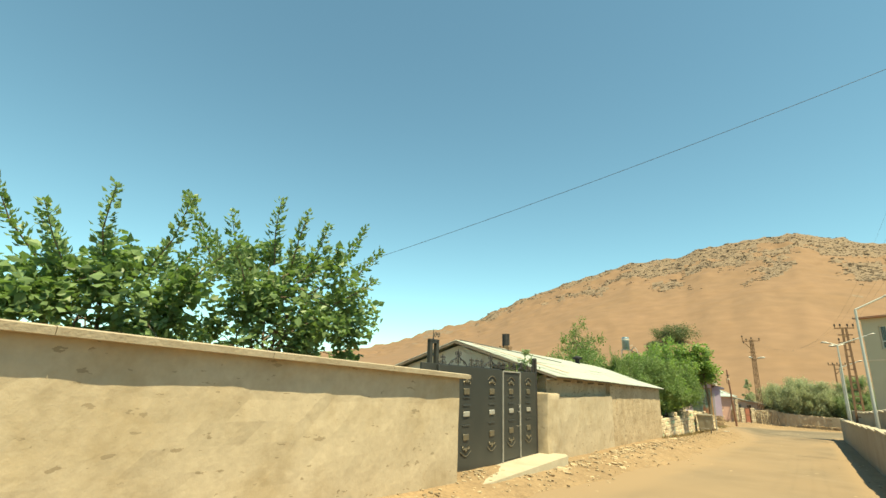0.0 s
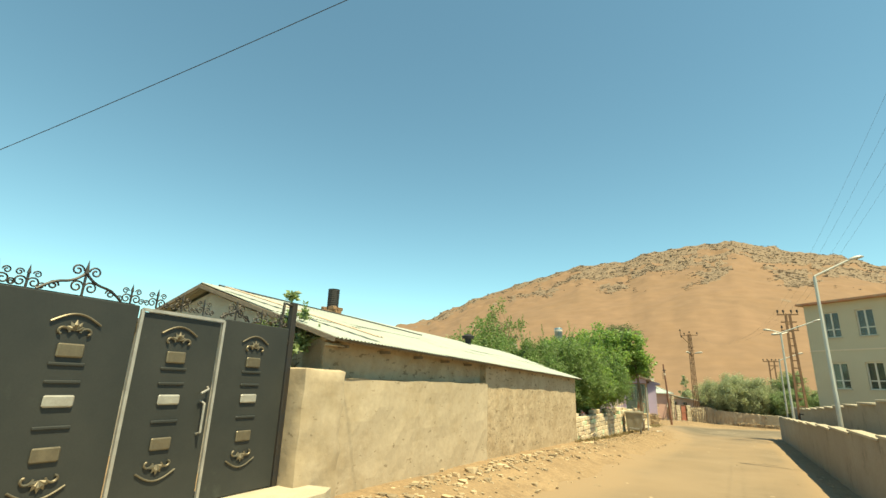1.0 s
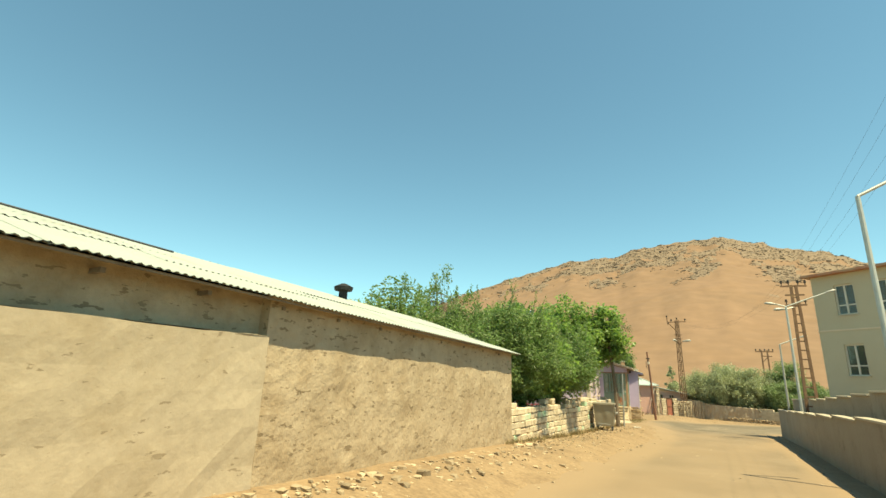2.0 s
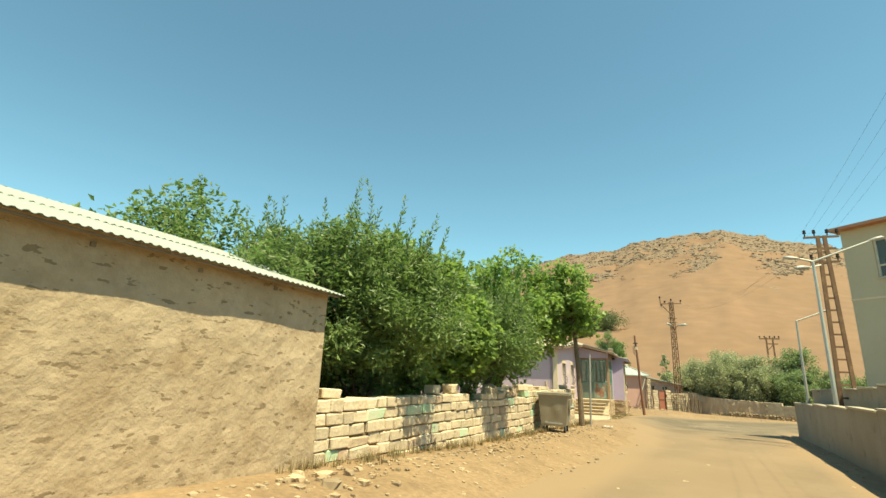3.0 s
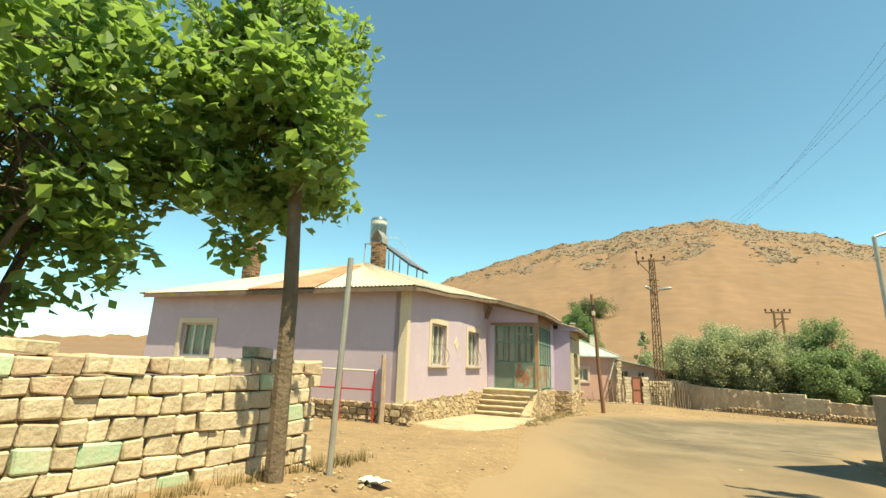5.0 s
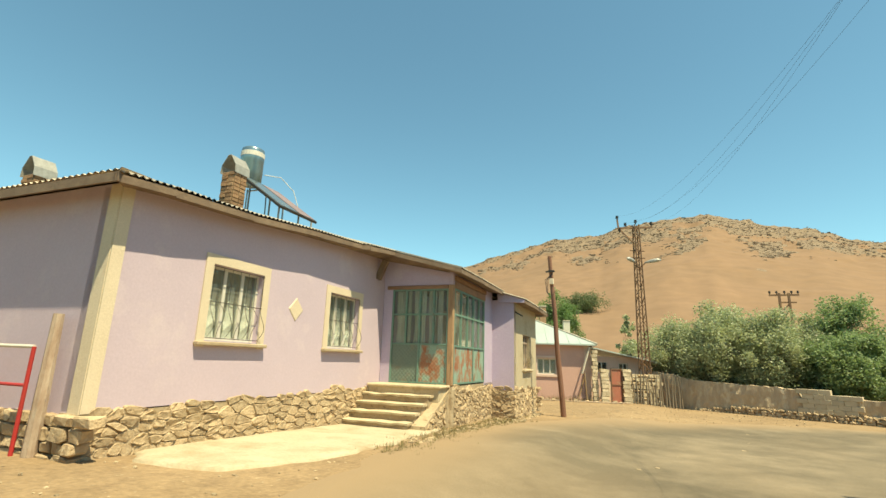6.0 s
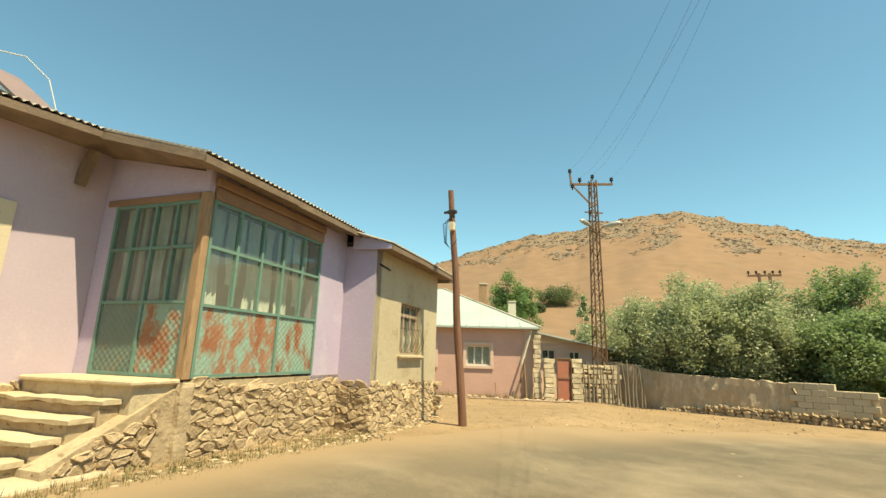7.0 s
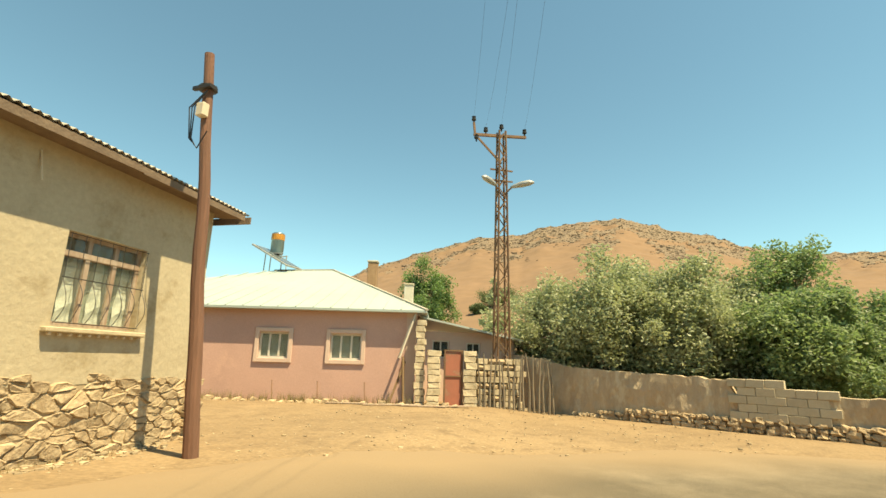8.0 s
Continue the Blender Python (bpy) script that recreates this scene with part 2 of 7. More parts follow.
PALE_WOOD = material("flaking_pale_wood", (0.46, 0.37, 0.29), (0.3, 0.2, 0.14), 5, 0.9, bump=0.01, bump_scale=30, stretch=(3, 3, 0.8))
CURTAIN = material("pale_curtain", (0.82, 0.8, 0.74), (0.66, 0.64, 0.58), 6, 0.9)
CURTAIN_DIM = material("dim_net_curtain", (0.36, 0.37, 0.31), (0.27, 0.28, 0.235), 5, 0.9)
CURTAIN_GREY = material("grey_green_curtain", (0.72, 0.73, 0.67), (0.56, 0.58, 0.52), 5, 0.9)
# Dark brown tone puts the shade of unlit rooms into the colour.
DARK = material("room_shade", (0.12, 0.1, 0.08), None, 2, 0.95)
BARK = material("bark", (0.19, 0.145, 0.1), (0.125, 0.092, 0.062), 5, 0.95, bump=0.03, bump_scale=18)
CABLE = material("cable", (0.04, 0.045, 0.05), None, 3, 0.6)
HILL = material("dry_hillside", (0.212, 0.13, 0.077), (0.19, 0.12, 0.072), 0.012, 1.0, bump=0.1, bump_scale=0.05, spots=(0.2, 0.122, 0.069), spot_scale=0.05, spot_at=0.58, spot_soft=0.1, fine=0.12)
ROCKY = material("rocky_slope", (0.212, 0.152, 0.1), (0.19, 0.142, 0.1), 0.06, 1.0, bump=2.0, bump_scale=0.22, spots=(0.155, 0.112, 0.076), spot_scale=0.16, spot_at=0.57, spot_soft=0.06, fine=0.2)
CRAG = material("hill_rock", (0.22, 0.16, 0.112), (0.165, 0.122, 0.09), 0.2, 1.0, vary=0.3, bump=0.5, bump_scale=0.5)
DRYGRASS = material("dry_grass", (0.29, 0.215, 0.11), (0.2, 0.165, 0.08), 4, 0.95, vary=0.3)
WEEDS = material("dusty_weeds", (0.16, 0.15, 0.07), (0.22, 0.175, 0.085), 4, 0.95, vary=0.3)
ORANGE = material("orange_band", (0.51, 0.224, 0.0408), None, 3, 0.5)
LEAF_A = leaf_material("apple_leaves", (0.2, 0.268, 0.103), (0.146, 0.2, 0.077), (0.19, 0.32, 0.075))
LEAF_B = leaf_material("mulberry_leaves", (0.175, 0.255, 0.085), (0.135, 0.205, 0.065), (0.36, 0.54, 0.12))
LEAF_C = leaf_material("silvery_leaves", (0.385, 0.405, 0.255), (0.32, 0.345, 0.205), (0.38, 0.43, 0.21))
LEAF_D = leaf_material("garden_leaves", (0.215, 0.272, 0.137), (0.237, 0.295, 0.148), (0.265, 0.37, 0.132))


LEAF_F = leaf_material("scrub_leaves", (0.15, 0.19, 0.09), (0.12, 0.155, 0.07), (0.14, 0.18, 0.07))
LEAF_E = leaf_material("pear_leaves", (0.19, 0.27, 0.12), (0.15, 0.225, 0.095), (0.18, 0.3, 0.07))


def glass_material(name, dusty):
    m = bpy.data.materials.new(name)
    m.use_nodes = True
    n, l = m.node_tree.nodes, m.node_tree.links
    gl, tr, mx = n.new("ShaderNodeBsdfGlossy"), n.new("ShaderNodeBsdfTransparent"), n.new("ShaderNodeMixShader")
    gl.inputs["Roughness"].default_value = 0.03
    tr.inputs["Color"].default_value = (0.84, 0.88, 0.85, 1)
    lw, po, fr = n.new("ShaderNodeLayerWeight"), n.new("ShaderNodeMath"), n.new("ShaderNodeMapRange")
    po.operation, po.inputs[1].default_value = "POWER", 4.0
    l.new(lw.outputs["Facing"], po.inputs[0])
    l.new(po.outputs[0], fr.inputs["Value"])
    fr.inputs["To Min"].default_value, fr.inputs["To Max"].default_value = 0.03, 0.8
    dust, film = n.new("ShaderNodeBsdfDiffuse"), n.new("ShaderNodeMixShader")
    dust.inputs["Color"].default_value = (0.5, 0.5, 0.43, 1)
    film.inputs["Fac"].default_value = dusty
    l.new(tr.outputs[0], film.inputs[1])
    l.new(dust.outputs[0], film.inputs[2])
    l.new(fr.outputs[0], mx.inputs["Fac"])
    l.new(film.outputs[0], mx.inputs[1])
    l.new(gl.outputs[0], mx.inputs[2])
    l.new(mx.outputs[0], n["Material Output"].inputs["Surface"])
    return m


GLASS, CLEAN_GLASS = glass_material("dusty_window_glass", 0.13), glass_material("clean_window_glass", 0.05)


# ---- mesh tools ----
class Geo:
    """Vertices and faces of one mesh."""

    def __init__(self):
        self.v, self.f = [], []

    def add(self, verts, faces):
        o = len(self.v)
        self.v += [tuple(p) for p in verts]
        self.f += [tuple(i + o for i in f) for f in faces]
        return self

    def box(self, lo, hi, m=None, ch=0.0):
        """A block from lo to hi, its edges cut by ch."""
        (x0, y0, z0), (x1, y1, z1) = lo, hi
        ch = min(ch, 0.45 * min(x1 - x0, y1 - y0, z1 - z0))
        if ch <= 0:
            vs = [(x, y, z) for z in (z0, z1) for y in (y0, y1) for x in (x0, x1)]
            fs = [(0, 2, 3, 1), (4, 5, 7, 6), (0, 1, 5, 4), (2, 6, 7, 3), (0, 4, 6, 2), (1, 3, 7, 5)]
        else:
            vs, idx = [], {}
            for sx in (0, 1):
                for sy in (0, 1):
                    for sz in (0, 1):
                        p = ((x0, x1)[sx], (y0, y1)[sy], (z0, z1)[sz])
                        q = (p[0] + ch * (1 - 2 * sx), p[1] + ch * (1 - 2 * sy), p[2] + ch * (1 - 2 * sz))
                        for a in range(3):
                            idx[sx, sy, sz, a] = len(vs)
                            vs.append(tuple(p[k] if k == a else q[k] for k in range(3)))
            fs = []
            for a in range(3):
                b, c = (a + 1) % 3, (a + 2) % 3
                for s in (0, 1):
                    ring = []
                    for t, u in ((0, 0), (1, 0), (1, 1), (0, 1)):
                        k = [0, 0, 0]
                        k[a], k[b], k[c] = s, t, u
                        ring.append(idx[(*k, a)])
                    fs.append(tuple(ring if s else ring[::-1]))
                for t in (0, 1):
                    for u in (0, 1):
                        k0, k1 = [0, 0, 0], [0, 0, 0]
                        k0[a], k1[a] = 0, 1
                        k0[b] = k1[b] = t
                        k0[c] = k1[c] = u
                        ring = [idx[(*k0, b)], idx[(*k1, b)], idx[(*k1, c)], idx[(*k0, c)]]
                        fs.append(tuple(ring if t != u else ring[::-1]))
            for sx in (0, 1):
                for sy in (0, 1):
                    for sz in (0, 1):
                        ring = [idx[sx, sy, sz, a] for a in range(3)]
                        fs.append(tuple(ring if (sx + sy + sz) % 2 else ring[::-1]))
        if m is not None:
            vs = [m @ Vector(p) for p in vs]
        return self.add(vs, fs)

    def tube(self, points, radius, sides=8, caps=True):
        """A round bar along points; radius one number or one a point."""
        pts = [Vector(p) for p in points]
        rad = radius if isinstance(radius, (list, tuple)) else [radius] * len(pts)
        rings = []
        ref = None
        for i, p in enumerate(pts):
            d = (pts[min(i + 1, len(pts) - 1)] - pts[max(i - 1, 0)]).normalized()
            if ref is None or abs(d.dot(ref)) > 0.97:
                ref = Vector((0, 0, 1)) if abs(d.z) < 0.9 else Vector((1, 0, 0))
            a = d.cross(ref).normalized()
            b = d.cross(a).normalized()
            ref = a.cross(d).normalized() if abs(d.z) < 0.9 else ref
            rings.append([p + rad[i] * (a * math.cos(2 * math.pi * k / sides) + b * math.sin(2 * math.pi * k / sides)) for k in range(sides)])
        vs = [p for r in rings for p in r]
        fs = []
        for i in range(len(rings) - 1):
            for k in range(sides):
                a, b = i * sides + k, i * sides + (k + 1) % sides
                fs.append((a, a + sides, b + sides, b))
        if caps:
            fs.append(tuple(range(sides)))
            fs.append(tuple(range((len(rings) - 1) * sides, len(rings) * sides))[::-1])
        return self.add(vs, fs)

    def bar(self, a, b, w, h=None):
        """A square bar from a to b."""
        a, b = Vector(a), Vector(b)
        d = b - a
        m = Matrix.Translation(a) @ d.to_track_quat("Y", "Z").to_matrix().to_4x4()
        h = h or w
        return self.box((-w / 2, 0, -h / 2), (w / 2, d.length, h / 2), m)

    def prism(self, outline, z0, z1):
        """A plate with a flat outline from z0 to z1."""
        n = len(outline)
        vs = [(x, y, z0) for x, y in outline] + [(x, y, z1) for x, y in outline]
        fs = [tuple(range(n))[::-1], tuple(range(n, 2 * n))] + [(i, (i + 1) % n, n + (i + 1) % n, n + i) for i in range(n)]
        return self.add(vs, fs)

    def stone(self, lo, hi, rng, rough=0.12, keep=0.62):
        """A worn block: a rounded lump that fills lo to hi unevenly."""
        c = [(a + b) / 2 for a, b in zip(lo, hi)]
        s = [(b - a) / 2 for a, b in zip(lo, hi)]
        vs, fs = [], []
        for sx in (-1, 1):
            for sy in (-1, 1):
                for sz in (-1, 1):
                    k = [1 - rng.random() * rough * 1.6 for _ in range(3)]
                    for a in range(3):
                        q = [sx * s[0] * k[0], sy * s[1] * k[1], sz * s[2] * k[2]]
                        for e in range(3):
                            if e != a:
                                q[e] *= keep + (1 - keep) * rng.random()
                        vs.append((c[0] + q[0], c[1] + q[1], c[2] + q[2]))
        idx = lambda x, y, z, a: (x * 4 + y * 2 + z) * 3 + a
        for a in range(3):
            b, d = (a + 1) % 3, (a + 2) % 3
            for s_ in (0, 1):
                ring = []
                for t, u in ((0, 0), (1, 0), (1, 1), (0, 1)):
                    k = [0, 0, 0]
                    k[a], k[b], k[d] = s_, t, u
                    ring.append(idx(*k, a))
                fs.append(tuple(ring if s_ else ring[::-1]))
            for t in (0, 1):
                for u in (0, 1):
                    k0, k1 = [0, 0, 0], [0, 0, 0]
                    k1[a] = 1
                    k0[b] = k1[b] = t
                    k0[d] = k1[d] = u
                    ring = [idx(*k0, b), idx(*k1, b), idx(*k1, d), idx(*k0, d)]
                    fs.append(tuple(ring if t != u else ring[::-1]))
        for x in (0, 1):
            for y in (0, 1):
                for z in (0, 1):
                    ring = [idx(x, y, z, a) for a in range(3)]
                    fs.append(tuple(ring if (x + y + z) % 2 else ring[::-1]))
        return self.add(vs, fs)

    def mesh(self, name, mat, smooth=False):
        me = bpy.data.meshes.new(name)
        me.from_pydata(self.v, [], self.f)
        me.materials.append(mat)
        if smooth:
            me.polygons.foreach_set("use_smooth", [True] * len(me.polygons))
        me.update()
        return me


def part(name, geo, mat, parent=None, label="", smooth=False):
    ob = new(name, geo.mesh(name, mat, smooth))
    if parent is not None:
        ob.parent = parent
    if label:
        tagged(ob, label)
    return ob


def thing(name, m, label, category, group="", kind=""):
    ob = new(name)
    ob.matrix_basis = m
    ob.empty_display_size = 0.2
    return tagged(ob, label, category, group, kind)


def lerp(x, xs, ys):
    return float(np.interp(x, xs, ys))


def smooth(a, b, x):
    t = min(1.0, max(0.0, (x - a) / (b - a)))
    return t * t * (3 - 2 * t)


def wall_geo(length, z0, z1, thick, holes=(), top=None):
    """A wall along +y from 0, its face at x = 0 and its back at x = -thick, with openings (y0, y1, z0, z1) right through it."""
    g = Geo()
    ys = sorted({0.0, length, *[h[0] for h in holes], *[h[1] for h in holes]})
    zs = sorted({z0, z1, *[h[2] for h in holes], *[h[3] for h in holes]})
    solid = lambda i, j: 0 <= i < len(ys) - 1 and 0 <= j < len(zs) - 1 and not any(
        h[0] - 1e-6 <= ys[i] and ys[i + 1] <= h[1] + 1e-6 and h[2] - 1e-6 <= zs[j] and zs[j + 1] <= h[3] + 1e-6 for h in holes)
    lift = lambda y, z: z if top is None or z < z1 - 1e-6 else top(y)
    for i in range(len(ys) - 1):
        for j in range(len(zs) - 1):
            if not solid(i, j):
                continue
            a, b, c, d = ys[i], ys[i + 1], zs[j], zs[j + 1]
            P = lambda x, y, z: (x, y, lift(y, z))
            g.add([P(0, a, c), P(0, b, c), P(0, b, d), P(0, a, d)], [(0, 1, 2, 3)])
            g.add([P(-thick, a, c), P(-thick, b, c), P(-thick, b, d), P(-thick, a, d)], [(3, 2, 1, 0)])
            for di, dj, e in ((-1, 0, ((a, c), (a, d))), (1, 0, ((b, d), (b, c))), (0, -1, ((b, c), (a, c))), (0, 1, ((a, d), (b, d)))):
                if not solid(i + di, j + dj):
                    (ya, za), (yb, zb) = e
                    g.add([P(0, ya, za), P(0, yb, zb), P(-thick, yb, zb), P(-thick, ya, za)], [(0, 1, 2, 3)])
    return g


def corrugated(p00, p10, p01, p11, pitch=0.16, depth=0.018, thick=0.012, down=2):
    """A corrugated sheet between two edges: p00 to p10 along the eave, p01 to p11 along the ridge."""
    g = Geo()
    p00, p10, p01, p11 = map(Vector, (p00, p10, p01, p11))
    n = max(4, int((p10 - p00).length / pitch * 4))
    up = (p10 - p00).cross(p01 - p00).normalized()
    turn = up.z
    up = up if up.z > 0 else -up
    for side in (0, 1):
        vs, fs = [], []
        for j in range(down + 1):
            for i in range(n + 1):
                s, t = i / n, j / down
                p = (p00.lerp(p10, s)).lerp(p01.lerp(p11, s), t)
                vs.append(p + up * (depth * math.sin(s * (p10 - p00).length / pitch * 2 * math.pi) - thick * side))
        for j in range(down):
            for i in range(n):
                a = j * (n + 1) + i
                q = (a, a + 1, a + n + 2, a + n + 1)
                fs.append(q if (turn > 0) == (side == 0) else q[::-1])
        g.add(vs, fs)
    return g


# ---- the lie of the land ----
ROAD_Y = (-40, -6, 1, 5.5, 13, 18, 24.7, 34, 40, 47, 56, 66, 90)
ROAD_Z = (2.3, 0.94, 0.62, 0.39, -0.06, -0.19, -0.38, -0.62, -0.83, -1.12, -1.24, -1.25, -1.2)
VERGE_Y = (-40, -6, 0.8, 3.4, 6.6, 11, 19.7, 24, 29, 34, 39, 44, 52, 63, 90)
VERGE_Z = (2.5, 1.15, 0.9, 0.76, 0.54, 0.46, 0.15, -0.03, -0.14, -0.27, -0.53, -0.72, -0.98, -1.08, -1.0)


def ground_z(x, y):
    """The height of the ground: a worn road that falls away from the start, and a raised verge along the walls."""
    r, v = lerp(y, ROAD_Y, ROAD_Z), lerp(y, VERGE_Y, VERGE_Z)
    k = smooth(-1.6, -3.7, x) if x < 0 else 0.0
    far = 0.0
    d = math.hypot(x, y - 20)
    if d > 90:
        far = smooth(90, 160, d)
    return (r * (1 - k) + v * k) * (1 - far) - 2.0 * far


def axis(*spans):
    out = []
    for a, b, s in spans:
        out += list(np.arange(a, b, s))
    return sorted(set(round(float(q), 3) for q in out))


gx = axis((-2600, -200, 300), (-200, -40, 40), (-40, -12, 4), (-12, 12, 0.4), (12, 40, 4), (40, 200, 40), (200, 2601, 300))
gy = axis((-2600, -200, 300), (-200, -40, 40), (-40, -12, 4), (-12, 70, 0.5), (70, 110, 5), (110, 200, 30), (200, 2601, 300))
g = Geo()
for y in gy:
    for x in gx:
        wob = 0.03 * noise.noise((x * 0.9, y * 0.9, 0)) if abs(x) < 12 and -12 < y < 70 else 0.0
        g.v.append((x, y, ground_z(x, y) + wob))
for j in range(len(gy) - 1):
    for i in range(len(gx) - 1):
        a = j * len(gx) + i
        g.f.append((a, a + 1, a + len(gx) + 1, a + len(gx)))
ground = part("ground", g, DIRT, smooth=True)
tagged(ground, "sandy dry earth verge and village ground", "ground", kind="structure")

# the road: straight, then it swings to the right past the retaining wall
LEFT_Y = (-30, 10, 20, 30, 36, 41, 44.5, 48, 52, 55, 58, 59.6)
LEFT_X = (-2.3, -2.35, -2.4, -2.3, -2.9, -4.6, -5.3, -5.5, -4.4, -2.7, 1.2, 8.0)
left_edge = [(x + 0.12 * noise.noise((y, 3, 0)), y) for x, y in zip(LEFT_X, LEFT_Y)]
right_edge = [(2.75, -30), (2.7, 10), (2.7, 20), (2.65, 30), (2.6, 36), (2.6, 41), (2.9, 44.5), (4.0, 47), (6.0, 49), (9.0, 50.5), (12, 51), (16, 51.5)]
left_edge[-1] = (16.0, 60.5)


def along(line, t):
    i = min(int(t), len(line) - 2)
    a, b = Vector(line[i]), Vector(line[i + 1])
    return a.lerp(b, t - i)


g = Geo()
ROWS_N, COLS_N = 260, 14
for j in range(ROWS_N + 1):
    t = j / ROWS_N * (len(left_edge) - 1)
    a, b = along(left_edge, t), along(right_edge, t)
    a.x += 0.22 * noise.noise((a.y * 0.8, 7, 0))
    for i in range(COLS_N + 1):
        p = a.lerp(b, i / COLS_N)
        edge = 0.012 if 0 < i < COLS_N else -0.05
        g.v.append((p.x, p.y, ground_z(p.x, p.y) + 0.045 + edge + 0.02 * noise.noise((p.x * 0.7, p.y * 0.7, 5))))
for j in range(ROWS_N):
    for i in range(COLS_N):
        a = j * (COLS_N + 1) + i
        g.f.append((a, a + 1, a + COLS_N + 2, a + COLS_N + 1))
road = part("road", g, ROAD, smooth=True)
dust = road.data.attributes.new("dust", "FLOAT", "POINT")
vals = []
for j in range(ROWS_N + 1):
    for i in range(COLS_N + 1):
        x, y, _ = g.v[j * (COLS_N + 1) + i]
        e = i / COLS_N
        k = max(smooth(0.22, 0.0, e), smooth(0.85, 1.0, e)) + 0.5 * noise.noise((x * 0.8, y * 0.25, 2)) * (0.4 + abs(e - 0.5))
        k += 0.7 * smooth(46, 33, y) + 0.35 * smooth(0.3, 0.05, e) * smooth(38, 44, y)
        vals.append(min(1.0, max(0.0, k)))
dust.data.foreach_set("value", vals)
tagged(road, "dusty worn asphalt village road", "road", kind="structure")

# the hill behind the village
SIL_AZ = (-180, -90, -70, -60, -45, -38, -33.5, -28.6, -23, -19, -15.5, -10, -8, -3, 1, 5, 7.3, 10, 13, 17, 23, 30, 45, 60, 90, 180)
SIL_EL = (0.5, 0.8, 1.0, 1.6, 4.0, 6.3, 7.5, 9.8, 11.9, 13.0, 14.0, 14.4, 15.1, 15.6, 15.7, 14.4, 13.5, 12.9, 11.5, 10.55, 10.0, 9.6, 7.5, 4.5, 1.5, 0.5)
HILL_R, HILL_C = 785.0, (0.0, 22.0)


def hill_z(az, s):
    top = HILL_R * math.tan(radians(lerp(az, SIL_AZ, SIL_EL) + 0.28))
    x, y = math.sin(radians(az)), math.cos(radians(az))
    rock = smooth(0.45, 0.8, s)
    n1 = noise.fractal((x * 9, y * 9, s * 5), 1.0, 2.0, 5)
    n2 = noise.fractal((x * 45, y * 45, s * 24), 0.9, 2.0, 4)
    prof = 0.12 * s + 0.88 * (s ** 1.25)
    damp = math.sin(math.pi * min(1.0, s)) if s < 1 else 0.0
    return -3 + top * prof + top * 0.012 * n1 * damp + (rock * (3.5 * n2 + 2.0 * abs(n2)) if s > 0.45 else 1.5 * n2 * s)


g = Geo()
AZS = [-100 + i * 0.4 for i in range(501)]
SS = [i / 90 for i in range(90)] + [1.0, 1.06, 1.2]
for s in SS:
    for az in AZS:
        r = 130 + (HILL_R - 130) * s
        z = hill_z(az, min(s, 1.0)) * (1.0 if s <= 1 else 1 - 2.2 * (s - 1))
        g.v.append((HILL_C[0] + r * math.sin(radians(az)), HILL_C[1] + r * math.cos(radians(az)), z))
for j in range(len(SS) - 1):
    for i in range(len(AZS) - 1):
        a = j * len(AZS) + i
        g.f.append((a, a + len(AZS), a + len(AZS) + 1, a + 1))
hill = part("hill", g, HILL, smooth=True)
hill.data.materials.append(ROCKY)


def rockiness(az, s):
    x, y = math.sin(radians(az)), math.cos(radians(az))
    return noise.noise((x * 14, y * 14, s * 9)) + 0.6 * noise.noise((x * 50, y * 50, s * 22)) + 2.0 * (s - 0.62) - 0.02 * abs(az - 2)


mats = []
for j in range(len(SS) - 1):
    for i in range(len(AZS) - 1):
        mats.append(1 if rockiness(AZS[i], min(1.0, SS[j])) > 0.12 else 0)
hill.data.polygons.foreach_set("material_index", mats)
tagged(hill, "bare orange-brown dry hillside with rocky crest", "hill", kind="structure")


# ---- garden wall, gate and shed ----
def at(x, y, yaw=0.0, z=0.0):
    return pose(x, y, z, 0, 0, yaw)


def wavy_wall(L, z0, topf, face, mat, name, parent, thick=0.4, amp=0.02):
    """An uneven plastered wall along +y with its face near x = face."""
    g = Geo()
    ny, nz = int(L / 0.22), 12
    for j in range(nz + 1):
        for i in range(ny + 1):
            y = L * i / ny
            z = z0 + (topf(y) - z0) * j / nz
            g.v.append((face + amp * noise.noise((y * 1.3, z * 1.7, 3)) + 0.5 * amp * noise.noise((y * 5, z * 5, 9)), y, z))
    for j in range(nz):
        for i in range(ny):
            a = j * (ny + 1) + i
            g.f.append((a, a + 1, a + ny + 2, a + ny + 1))
    t0, t1 = topf(0), topf(L)
    b = face - thick
    g.add([(b, 0, z0), (b, L, z0), (b, L, t1), (b, 0, t0), (face, 0, z0), (face, L, z0), (face, L, t1), (face, 0, t0)],
          [(3, 2, 1, 0), (0, 4, 7, 3), (5, 1, 2, 6), (7, 6, 2, 3)])
    return part(name, g, mat, parent)


